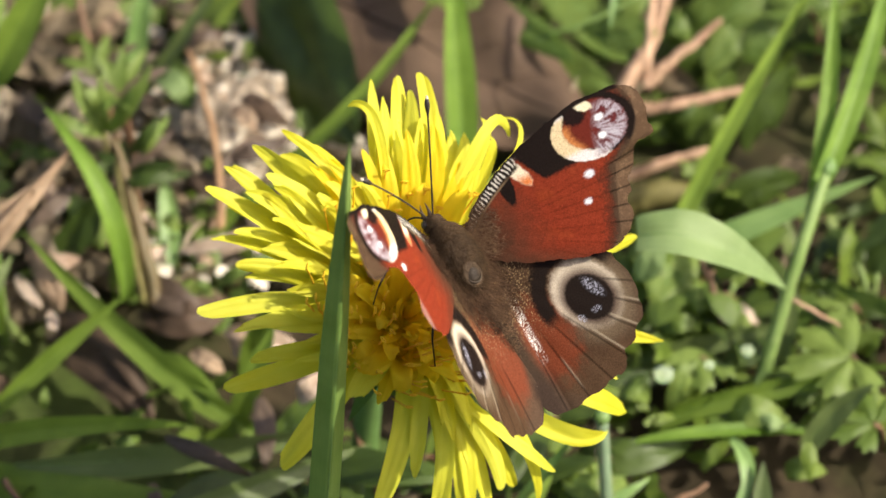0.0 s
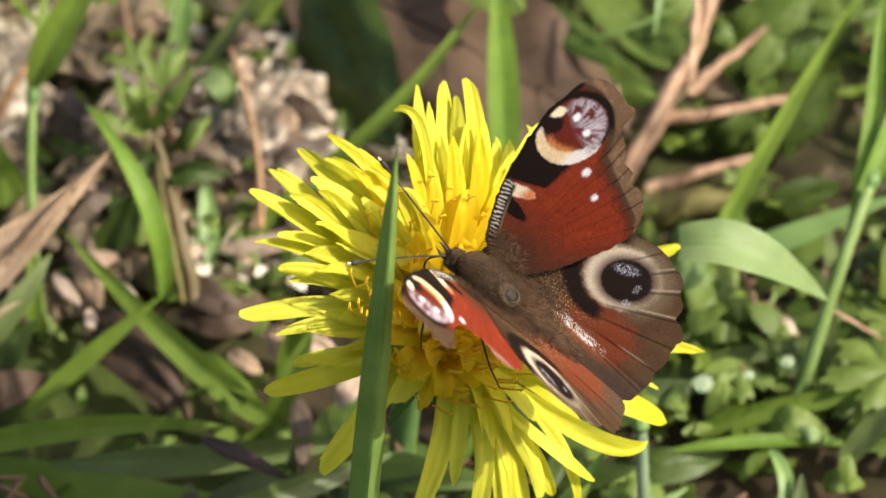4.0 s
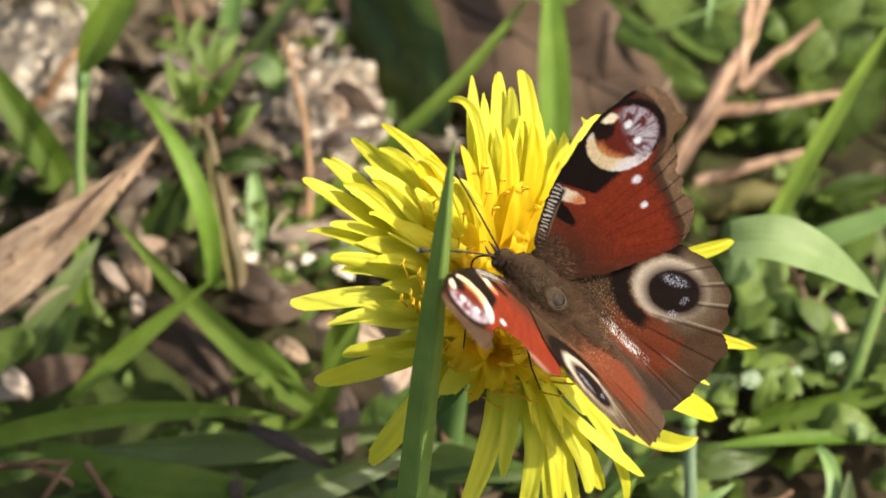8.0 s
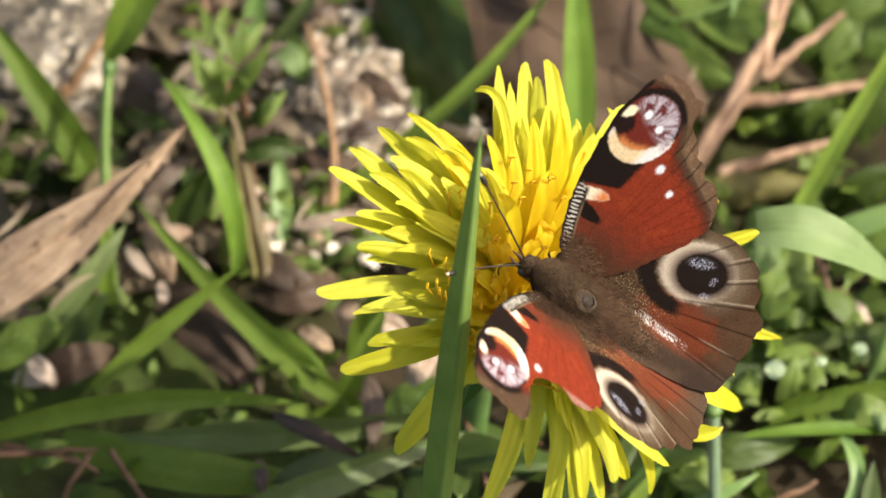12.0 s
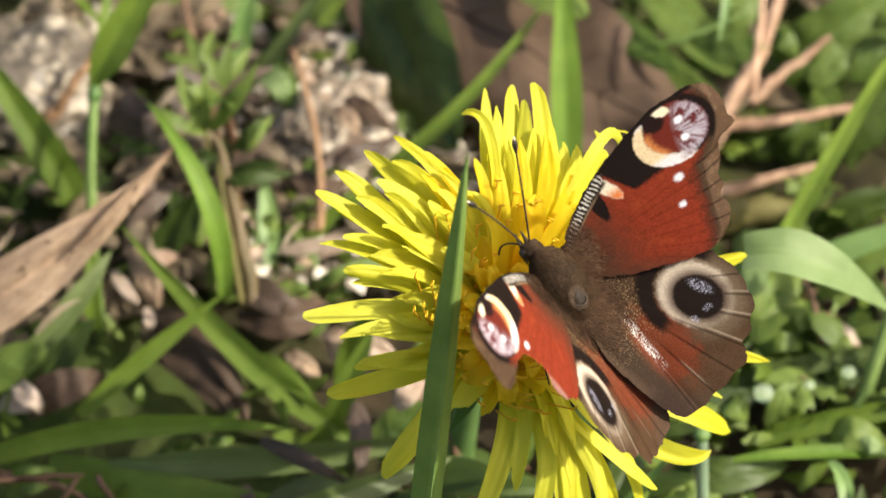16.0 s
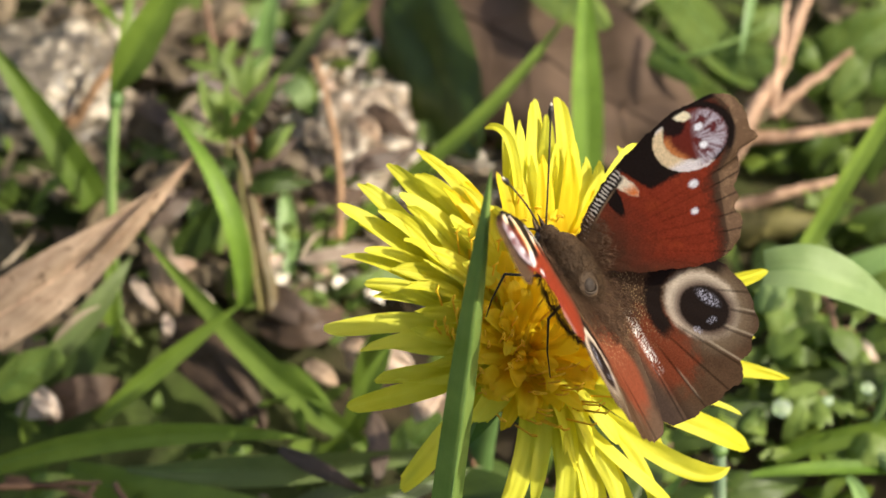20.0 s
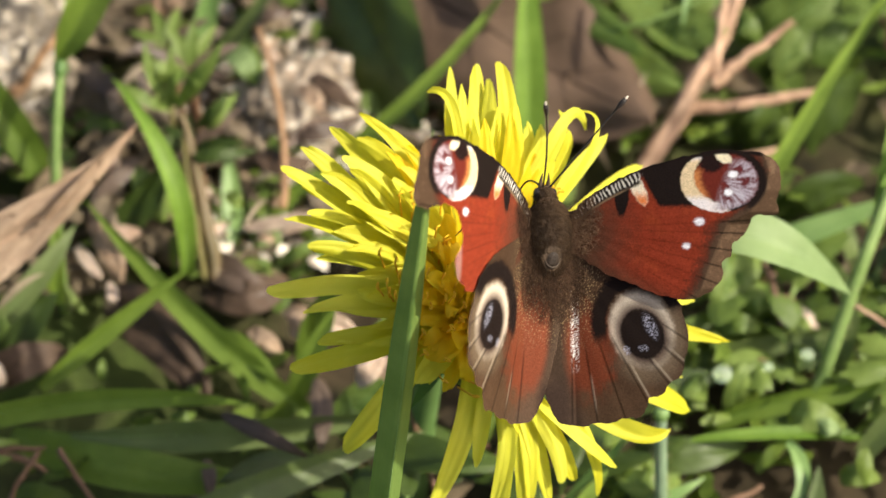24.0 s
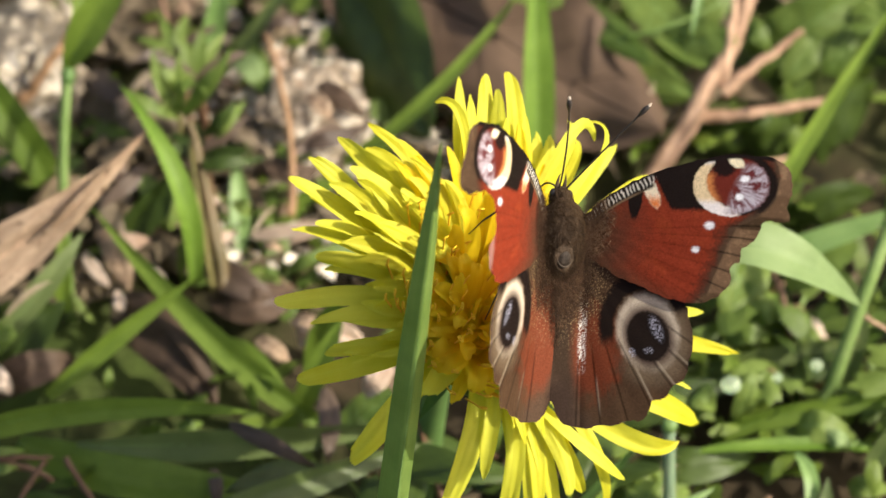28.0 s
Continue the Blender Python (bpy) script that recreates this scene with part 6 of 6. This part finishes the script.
def wing_mesh(name, outline, colours, hinge, side, step, camber):
    """A thin arched wing on a fine net, its coloured scales stored at the net's points."""
    poly = rounded(outline)
    poly = poly + 3.2 * np.array([(noise.noise((a / 13, b / 13, 3)), noise.noise((a / 13, b / 13, 4))) for a, b in poly])
    poly = poly + 1.6 * np.array([(noise.noise((a / 5, b / 5, 1)), noise.noise((a / 5, b / 5, 2))) for a, b in poly])
    lo, hi = poly.min(0) - step, poly.max(0) + step
    nx, ny = int((hi[0] - lo[0]) / step) + 1, int((hi[1] - lo[1]) / step) + 1
    gx, gy = np.meshgrid(lo[0] + np.arange(nx) * step, lo[1] + np.arange(ny) * step, indexing="ij")
    x, y = gx.ravel().copy(), gy.ravel().copy()
    ins = inside(poly, x, y)
    idx = np.arange(nx * ny).reshape(nx, ny)
    quads = np.stack([idx[:-1, :-1], idx[1:, :-1], idx[1:, 1:], idx[:-1, 1:]], -1).reshape(-1, 4)
    quads = quads[ins[quads].sum(1) >= 2]
    used = np.unique(quads)
    out = used[~ins[used]]
    near = ((x[out][:, None] - poly[None, :, 0]) ** 2 + (y[out][:, None] - poly[None, :, 1]) ** 2).argmin(1)
    x[out], y[out] = poly[near, 0], poly[near, 1]
    remap = np.full(nx * ny, -1)
    remap[used] = np.arange(len(used))
    x, y, quads = x[used], y[used], remap[quads]
    col = colours(x, y)
    px, py = plan(x, y)
    hx, hy = hinge
    lx, ly = (px - hx) * 1.06, py - hy
    r = np.hypot(lx, ly)
    z = camber * np.sin(np.clip(r / r.max(), 0, 1) * math.pi) + 0.00004 * np.sin(np.arctan2(ly, lx) * 34) * r / r.max()
    if name == "hindwing":
        # the inner field lies flat along the body
        d = np.maximum(0, 26 * PXM - lx)
        lx, z = lx + d * (1 - math.cos(radians(34))), z + d * math.sin(radians(34))
    else:
        # the outer margin curls, down on one side and up on the other
        d = np.maximum(0, lx - np.interp(y, (282, 300, 320, 350, 385, 405, 440, 480, 512, 535), (1350, 1362, 1368, 1362, 1338, 1302, 1288, 1274, 1264, 1235)) * PXM * 1.06 + 995 * PXM * 1.06 + hx * 1.06)
        d = np.minimum(d, 60 * PXM)
        lx, z = lx - d * (0.28 if side > 0 else 0.0), z - d * (0.7 if side > 0 else 0.1)
    faces = quads if side < 0 else quads[:, ::-1]
    me = bpy.data.meshes.new(name)
    me.from_pydata(np.stack([lx * side, ly, z], 1).tolist(), [], faces.tolist())
    lay_ = me.color_attributes.new("scales", "FLOAT_COLOR", "POINT")
    lay_.data.foreach_set("color", np.concatenate([col, np.ones((len(col), 1))], 1).astype(np.float32).ravel())
    me.materials.append(WING)
    me.polygons.foreach_set("use_smooth", [True] * len(me.polygons))
    me.update()
    return me


def wing_hairs(me, side, count, hind):
    """Fine hairs that lie outwards over the base of a wing, thinning out with the distance."""
    rr = random.Random(count + int(hind) + side)
    co = np.empty(len(me.vertices) * 3)
    me.vertices.foreach_get("co", co)
    co = co.reshape(-1, 3)
    dist = np.hypot(co[:, 0], co[:, 1] * (0.45 if hind else 0.9)) / PXM
    near = np.nonzero(dist < (62 if hind else 74))[0]
    pieces = []
    while len(pieces) < count:
        k = near[rr.randrange(len(near))]
        if rr.random() < (dist[k] / (62 if hind else 74)) ** 1.5:
            continue
        p = Vector(co[k]) + Vector((rr.uniform(-1, 1), rr.uniform(-1, 1), 1.0)) * PXM
        d = Vector((side * rr.uniform(0.2, 0.9), rr.uniform(-1.0, -0.3) if hind else rr.uniform(-0.8, 0.5), rr.uniform(0.1, 0.5))).normalized() * PXM * rr.uniform(7, 17)
        t = Vector((d.y, -d.x, 0)).normalized() * 0.00003
        o = Vector((0, 0, 0.00003))
        pieces.append(([p + t, p - t, p + o, p + d], [(0, 1, 3), (1, 2, 3), (2, 0, 3)], [(0, 0)] * 4))
    v, f, u = joined(pieces)
    return mesh_of("hairs", v, f, MATS["hair_rust"], u)


def blob(name, cx, cy, cz, rx, ry, rz, mat, rough=0.0, taper=0.0, seed=0.0, rings=0.0):
    bm = bmesh.new()
    bmesh.ops.create_uvsphere(bm, u_segments=28, v_segments=20, radius=1.0)
    for v in bm.verts:
        k = 1 - taper * (0.5 - v.co.y / 2)
        n = 1 + rough * noise.fractal(v.co * 2.5 + Vector((seed, 0, 0)), 1.0, 2.0, 4) + rings * math.sin(v.co.y * 16)
        v.co = Vector((cx + v.co.x * rx * k * n, cy + v.co.y * ry, cz + v.co.z * rz * k * n)) * PXM
    me = bpy.data.meshes.new(name)
    bm.to_mesh(me)
    bm.free()
    me.materials.append(MATS[mat])
    me.polygons.foreach_set("use_smooth", [True] * len(me.polygons))
    return me


def fur(count, cx, cy, cz, rx, ry, rz, length, seed, mat="hair", bare=None):
    """Short hairs standing backwards on an ellipsoid."""
    rr = random.Random(seed)
    pieces = []
    for _ in range(count):
        a, b = rr.uniform(-0.3, math.pi + 0.3), rr.uniform(-1, 1)
        n = Vector((math.cos(a) * math.sqrt(1 - b * b), b, math.sin(a) * math.sqrt(1 - b * b)))
        p = Vector((cx + n.x * rx, cy + n.y * ry, cz + n.z * rz)) * PXM
        if bare and n.z > 0 and math.hypot((p.x / PXM - bare[0]) / bare[2], (p.y / PXM - bare[1]) / bare[3]) < 1:
            continue
        d = (n * 0.7 + Vector((rr.uniform(-0.4, 0.4), -0.9, rr.uniform(-0.2, 0.4)))).normalized() * length * PXM * rr.uniform(0.6, 1.2)
        s = d.cross(n).normalized() * 0.000035
        t = s.cross(d).normalized() * 0.000035
        pieces.append(([p + s, p - s * 0.5 + t, p - s * 0.5 - t, p + d], [(0, 1, 3), (1, 2, 3), (2, 0, 3)], [(0, 0)] * 4))
    v, f, u = joined(pieces)
    return mesh_of("fur", v, f, MATS[mat], u)


butterfly = new("butterfly", None)
tagged(butterfly, "reddish-brown butterfly with eyespots on spread wings, feeding", "butterfly")
thorax = part("thorax", blob("thorax", 0, 4, 8, 43, 73, 29, "fur_dark", 0.05, 0.0, 3.0), butterfly, "dark furry brown thorax")
part("fur", fur(9000, 0, 4, 8, 43, 73, 29, 9, 3, bare=(0, -24, 17, 22)), thorax)
for sx in (-1, 1):
    part("fur", fur(2600, sx * 40, -30, 8, 30, 84, 8, 15, 11 + sx, "hair_rust"), thorax)
abdomen = part("abdomen", blob("abdomen", 0, -132, 5, 27, 92, 21, "fur", 0.04, 0.4, 8.0, 0.02), butterfly, "slender brown segmented abdomen")
part("fur", fur(3000, 0, -126, 5, 27, 86, 21, 9, 5, "hair_rust"), abdomen)
part("back_plate", blob("back_plate", 0, -24, 24, 16, 21, 13, "insect_shell", 0.03, 0.0, 2.0), thorax, "bare shiny patch on the back")
ridge = lambda s: Vector((math.cos(3.5 + s * 2.6) * 14, -24 + math.sin(3.5 + s * 2.6) * 19, 34 - 4 * abs(s - 0.5))) * PXM
v, f, u = tube(ridge, 1.6 * PXM, 14, 6, lambda s: 0.3 + math.sin(math.pi * s))
part("ridge", mesh_of("ridge", v, f, MATS["insect_shell"], u), thorax, "polished rim of the bare patch")
NECK = Vector((0, 62, -6)) * PXM
head = part("head", blob("head", 0, 14, 0, 18, 21, 16, "fur_dark", 0.05, 0.0, 5.0), butterfly, "small dark furry head")
head.matrix_basis = pose(*NECK, -8, 0, 0)
part("fur", fur(1100, 0, 12, 0, 19, 23, 17, 8, 9), head)
feelers = []
for sx in (-1, 1):
    part("eye", blob("eye", sx * 13, 22, 0, 8, 9, 9, "insect_eye"), head)
    v, f, u = tube(bezier(Vector((sx * 5, 30, -4)) * PXM, Vector((sx * 7, 42, 0)) * PXM, Vector((sx * 5, 56, 7)) * PXM), 5 * PXM, 8, 7, lambda s: 1.1 - s)
    part("palp", mesh_of("palp", v, f, MATS["fur_dark"], u), head)
    # the antenna lies along its own y axis
    club = lambda s: 1.0 + 2.0 * smooth(0.86, 0.94, np.float64(s)) * (1 - 0.5 * smooth(0.97, 1.0, np.float64(s)))
    rod = tube(bezier((0, 0, 0), Vector((sx * -2, 110, 5)) * PXM, Vector((0, 218, 0)) * PXM), 1.6 * PXM, 30, 7, club)
    tip = tube(bezier(Vector((0, 216, 0)) * PXM, Vector((0, 220, 0)) * PXM, Vector((0, 225, 0)) * PXM), 2.7 * PXM, 5, 7, lambda s: math.sqrt(max(0.05, 1 - s * s)))
    whole = mesh_of("antenna", *joined([rod, tip])[:2], MATS["insect_black"])
    whole.materials.append(MATS["club_tip"])
    for q in whole.polygons:
        q.material_index = 1 if q.vertices[0] >= len(rod[0]) else 0
    feeler = part("antenna", whole, head, "thin dark antenna with a clubbed pale tip")
    feelers.append((feeler, Vector((sx * 6, 30, 5)) * PXM))
v, f, u = tube(bezier(Vector((0, 30, -10)) * PXM, Vector((-4, 52, -56)) * PXM, Vector((0, 44, -116)) * PXM), 1.8 * PXM, 14, 6)
part("proboscis", mesh_of("proboscis", v, f, MATS["insect_black"], u), head)


def leg(a, b, c, d):
    pcs = []
    for p, q, r in ((a, b, 2.8), (b, c, 2.0), (c, d, 1.3)):
        p, q = Vector(p) * PXM, Vector(q) * PXM
        pcs.append(tube(bezier(p, (p + q) / 2, q), r * PXM, 5, 6, lambda s: 1.15 - 0.3 * s))
    v, f, u = joined(pcs)
    part("leg", mesh_of("leg", v, f, MATS["insect_black"], u), butterfly)


leg((-14, 8, -22), (-78, 58, -64), (-102, 30, -108), (-112, 8, -140))
leg((-14, -30, -22), (-52, -46, -60), (-68, -96, -96), (-76, -138, -120))
leg((14, 8, -22), (60, 50, -60), (84, 40, -110), (92, 24, -150))
leg((14, -30, -22), (50, -50, -60), (66, -100, -110), (72, -150, -150))
H_FORE, H_HIND = (28 * PXM, 40 * PXM), (22 * PXM, -5 * PXM)
wings = []
for nm, hz, hinge, outline, cols, side, label in (
        ("forewing", 9, H_FORE, FORE, fore_colours, 1, "rust-red forewing with a dark and cream eyespot"),
        ("hindwing", 3, H_HIND, HIND, hind_colours, 1, "brown hindwing with a blue-black eyespot"),
        ("forewing", 9, H_FORE, WORN, lambda x, y: fore_colours(x, y, 26.0), -1, "rust-red forewing with a worn outer edge and eyespot"),
        ("hindwing", 3, H_HIND, HIND, lambda x, y: hind_colours(x, y, 0.0, 1.0), -1, "brown hindwing with a blue-black eyespot")):
    me = wing_mesh(nm, outline, cols, hinge, side, 1.45, 0.0007 if nm == "forewing" else 0.0004)
    w = part(nm, me, butterfly, label)
    part("hairs", wing_hairs(me, side, 3600 if nm == "hindwing" else 1500, nm == "hindwing"), w, "soft brown hairs on the wing base")
    wings.append((w, Vector((hinge[0] * side, hinge[1], hz * PXM)), side))

BODY_ROWS = [
    (0, 0.00564, -0.00960, 0.08524, 35.93, 3.19, 36.95), (0.5, 0.00563, -0.00915, 0.08558, 37.29, 2.94, 36.60),
    (1, 0.00543, -0.00938, 0.08533, 37.35, 2.54, 38.97), (1.5, 0.00561, -0.00935, 0.08560, 33.50, 0.83, 40.50),
    (2, 0.00573, -0.00853, 0.08594, 35.15, 2.80, 39.48), (2.5, 0.00494, -0.00850, 0.08584, 36.48, -3.73, 38.28),
    (3, 0.00482, -0.01055, 0.08586, 36.42, -3.47, 44.24), (3.5, 0.00494, -0.01088, 0.08436, 31.30, -8.09, 52.53),
    (4, 0.00418, -0.01153, 0.08420, 31.93, -8.21, 54.74), (4.5, 0.00366, -0.01278, 0.08260, 32.89, -9.56, 53.91),
    (6.5, 0.00311, -0.01212, 0.08404, 32.23, -7.51, 55.04), (7, 0.00330, -0.01256, 0.08387, 33.90, -7.52, 53.17),
    (7.5, 0.00358, -0.01281, 0.08372, 35.24, -7.72, 51.66), (8, 0.00335, -0.01258, 0.08355, 34.35, -8.54, 52.99),
    (8.5, 0.00454, -0.01391, 0.08328, 38.87, -11.26, 50.85), (9, 0.00358, -0.01402, 0.08282, 34.63, -11.90, 55.15),
    (9.5, 0.00281, -0.01382, 0.08274, 30.08, -12.19, 58.11), (10, 0.00288, -0.01363, 0.08297, 31.87, -12.60, 58.41),
    (10.5, 0.00287, -0.01343, 0.08313, 32.42, -11.69, 57.30), (11, 0.00284, -0.01325, 0.08281, 31.36, -12.13, 57.36),
    (11.5, 0.00279, -0.01327, 0.08312, 32.10, -12.45, 57.35), (12, 0.00370, -0.01419, 0.08287, 32.33, -14.00, 57.85),
    (12.5, 0.00337, -0.01424, 0.08260, 25.82, -15.11, 64.14), (14.5, 0.00334, -0.01349, 0.08302, 29.05, -12.73, 57.68),
    (15, 0.00288, -0.01267, 0.08341, 31.13, -10.15, 54.64), (15.5, 0.00355, -0.01181, 0.08416, 36.56, -10.83, 47.74),
    (16, 0.00459, -0.01129, 0.08539, 38.58, -5.80, 45.37), (16.5, 0.00435, -0.01020, 0.08575, 33.79, -3.57, 45.70),
    (17, 0.00444, -0.01008, 0.08572, 37.27, -0.75, 41.61), (17.5, 0.00412, -0.00842, 0.08624, 36.92, 0.35, 42.06),
    (18, 0.00382, -0.00840, 0.08651, 37.05, 0.68, 40.77), (18.5, 0.00358, -0.00809, 0.08640, 35.90, -1.33, 42.14),
    (19, 0.00350, -0.00728, 0.08608, 35.98, 0.63, 42.49), (19.5, 0.00338, -0.00802, 0.08658, 37.02, -0.76, 39.86),
    (20, 0.00334, -0.00749, 0.08653, 35.71, 1.61, 41.19), (20.5, 0.00330, -0.00748, 0.08685, 35.82, -4.15, 37.90),
    (21, 0.00575, -0.01010, 0.08460, 40.69, 8.04, 25.27), (21.5, 0.00514, -0.00843, 0.08514, 38.07, 7.98, 24.76),
    (22, 0.00743, -0.01014, 0.08541, 42.28, 15.82, 14.41), (22.5, 0.00661, -0.00806, 0.08486, 37.37, 11.13, 17.31),
    (24.5, 0.00759, -0.00831, 0.08656, 42.56, 16.06, 10.99), (25, 0.00760, -0.00757, 0.08599, 39.49, 16.28, 9.65),
    (25.5, 0.00823, -0.00760, 0.08645, 40.39, 18.36, 7.56), (26, 0.00819, -0.00688, 0.08666, 36.74, 17.70, 7.27),
    (26.5, 0.00816, -0.00672, 0.08662, 37.34, 17.46, 7.90), (27, 0.00816, -0.00667, 0.08681, 38.68, 18.01, 8.53),
    (27.5, 0.00801, -0.00666, 0.08689, 38.89, 17.94, 8.45), (28, 0.00801, -0.00657, 0.08651, 38.16, 18.24, 8.52),
]
WING_ROWS = [
    (0, 40.1, -4.1, 34.5, 0.0, 48.1, 0.5, 47.2, 3.1), (0.5, 43.9, -2.0, 34.8, 1.4, 48.8, -3.4, 50.9, -0.9),
    (1, 47.7, -4.2, 35.2, 0.5, 50.9, -4.2, 53.4, -1.7), (1.5, 41.3, -2.7, 34.7, 1.8, 49.6, 1.0, 49.5, 1.7),
    (2, 44.9, -3.7, 35.8, 0.3, 52.0, 1.2, 51.6, 3.0), (2.5, 47.0, -2.3, 36.1, 0.4, 45.9, -4.7, 46.2, -1.5),
    (3, 36.5, -4.9, 35.3, 0.8, 46.7, -5.9, 47.4, -2.7), (3.5, 45.7, -1.9, 36.6, 1.1, 49.5, -0.5, 50.9, 0.3),
    (4, 50.0, -4.4, 39.2, -1.1, 51.9, -0.7, 53.4, 0.6), (4.5, 52.7, -1.8, 38.9, -0.2, 51.0, -0.9, 52.5, 1.4),
    (6.5, 52.6, -2.5, 40.4, -1.3, 53.2, 3.4, 55.7, 5.6), (7, 52.6, -1.9, 40.4, -1.3, 53.6, 1.7, 55.9, 3.9),
    (7.5, 52.0, -2.1, 39.8, -0.7, 52.3, 1.5, 54.9, 4.0), (8, 51.1, -2.2, 40.1, -1.1, 51.5, 2.4, 53.5, 5.0),
    (8.5, 45.0, -5.5, 39.4, -0.0, 46.8, -5.4, 45.4, -2.6), (9, 50.5, -3.9, 40.2, -1.2, 48.2, -3.3, 49.0, 0.2),
    (9.5, 53.8, -3.1, 39.1, -1.1, 48.6, -0.2, 50.2, 3.3), (10, 49.7, -2.8, 39.9, -0.9, 48.4, 0.9, 50.3, 4.0),
    (10.5, 50.9, -3.3, 40.3, -1.4, 49.7, -0.7, 51.4, 3.9), (11, 50.5, -3.2, 39.5, -1.7, 49.1, 1.0, 49.8, 4.1),
    (11.5, 47.8, -3.4, 37.9, -0.8, 47.8, -1.2, 47.8, 1.8), (12, 40.9, -4.8, 35.9, 0.5, 43.3, -6.0, 41.6, -1.7),
    (12.5, 43.8, -6.9, 35.9, -0.2, 45.0, -4.9, 43.5, 0.4), (14.5, 46.1, -1.9, 35.7, 0.2, 49.4, -2.1, 50.4, 1.6),
    (15, 49.6, -3.4, 37.1, -1.2, 51.8, -2.6, 52.8, 2.9), (15.5, 45.4, -2.5, 35.2, 0.1, 44.9, -7.5, 45.1, -2.4),
    (16, 39.3, -0.6, 34.2, 2.9, 45.4, -9.4, 46.0, -4.3), (16.5, 44.8, -1.8, 36.5, 0.5, 50.2, -3.0, 51.2, 3.2),
    (17, 49.4, -0.8, 38.3, 0.1, 51.1, -2.6, 52.3, 2.8), (17.5, 54.7, -0.8, 40.6, -0.5, 53.7, 1.1, 54.7, 5.1),
    (18, 51.8, -1.5, 41.8, -0.8, 52.8, 1.1, 52.2, 5.7), (18.5, 53.7, -1.1, 46.3, -0.7, 53.5, 4.3, 52.4, 2.7),
    (19, 57.2, -2.1, 45.9, -2.0, 57.7, 5.4, 55.4, 4.8), (19.5, 54.3, -1.4, 43.7, -1.2, 51.9, 0.4, 52.1, 4.0),
    (20, 53.7, -2.0, 42.2, -0.8, 55.4, 0.5, 55.0, 7.1), (20.5, 49.8, -2.0, 44.2, -0.9, 44.9, -2.2, 43.1, 0.8),
    (21, 43.9, -1.8, 40.8, 1.3, 45.3, -2.7, 43.4, 1.5), (21.5, 48.8, -1.5, 47.9, 1.0, 53.3, 1.5, 42.4, 1.6),
    (22, 41.2, -0.4, 39.1, 1.4, 42.5, -2.8, 42.5, 2.9), (22.5, 50.7, -1.3, 52.4, 1.0, 49.9, 3.3, 47.5, 5.2),
    (24.5, 43.1, -0.4, 39.1, 3.0, 38.2, -0.1, 41.8, 7.2), (25, 51.5, -0.2, 48.9, 3.0, 46.6, -0.2, 47.4, 4.6),
    (25.5, 48.7, -0.2, 45.1, 2.9, 44.3, -1.1, 45.3, 3.3), (26, 50.4, -0.8, 50.0, 3.4, 46.8, -0.3, 47.6, 5.0),
    (26.5, 52.2, -0.8, 50.8, 2.8, 48.6, 0.2, 48.6, 5.3), (27, 49.7, -0.4, 47.1, 3.2, 46.3, 0.2, 47.0, 5.2),
    (27.5, 50.2, -0.4, 46.5, 3.1, 46.8, -0.9, 47.5, 3.9), (28, 48.7, -0.4, 46.4, 3.5, 47.7, -1.0, 47.9, 3.1),
]
# left and right antenna: swing to the side and lift, in degrees
FEELER_ROWS = [
    (0, 56, 42, -13, 42), (1, 58, 39, -3, 39), (2, 62, 45, -2, 45), (3, 58, 41, -7, 40),
    (4, 53, 24, 0, 31), (5, 52, 24, -3, 31), (7, 49, 25, -6, 30), (8, 52, 36, 3, 44),
    (9, 58, 45, 0, 46), (9.5, 58, 46, 8, 50), (10, 52, 39, -1, 41), (11, 52, 41, -6, 33), (12, 53, 39, -7, 47),
    (13.5, 55, 43, -3, 51), (15, 57, 46, 0, 53), (16, 38, 46, -11, 46), (17, 42, 44, -11, 38),
    (18, 55, 50, -16, 41), (19, 48, 53, -21, 38), (20, 47, 53, -22, 40), (20.5, 36, 56, -24, 52),
    (21, 31, 53, -34, 37), (21.5, 32, 56, -34, 50), (22, 32, 53, -29, 40), (23.5, 30, 54, -31, 44),
    (25, 29, 55, -33, 48), (26, 31, 58, -36, 50), (27, 28, 55, -33, 49), (28, 29, 55, -33, 49),
]


def motions():
    walk(butterfly, [(t, pose(x, y, z, rx, ry, rz)) for t, x, y, z, rx, ry, rz in BODY_ROWS])
    for i, (feeler, at) in enumerate(feelers):
        walk(feeler, [(row[0], pose(*at, row[2 + 2 * i], 0, row[1 + 2 * i])) for row in FEELER_ROWS])
    for i, (w, at, side) in enumerate(wings):
        rows = []
        for row in WING_ROWS:
            flap, sweep = row[1 + 2 * i], row[2 + 2 * i]
            turn = Matrix.Rotation(radians(-flap * side), 4, "Y") @ Matrix.Rotation(radians(sweep * side), 4, "Z")
            rows.append((row[0], Matrix.Translation(at) @ turn))
        walk(w, rows)


motions()
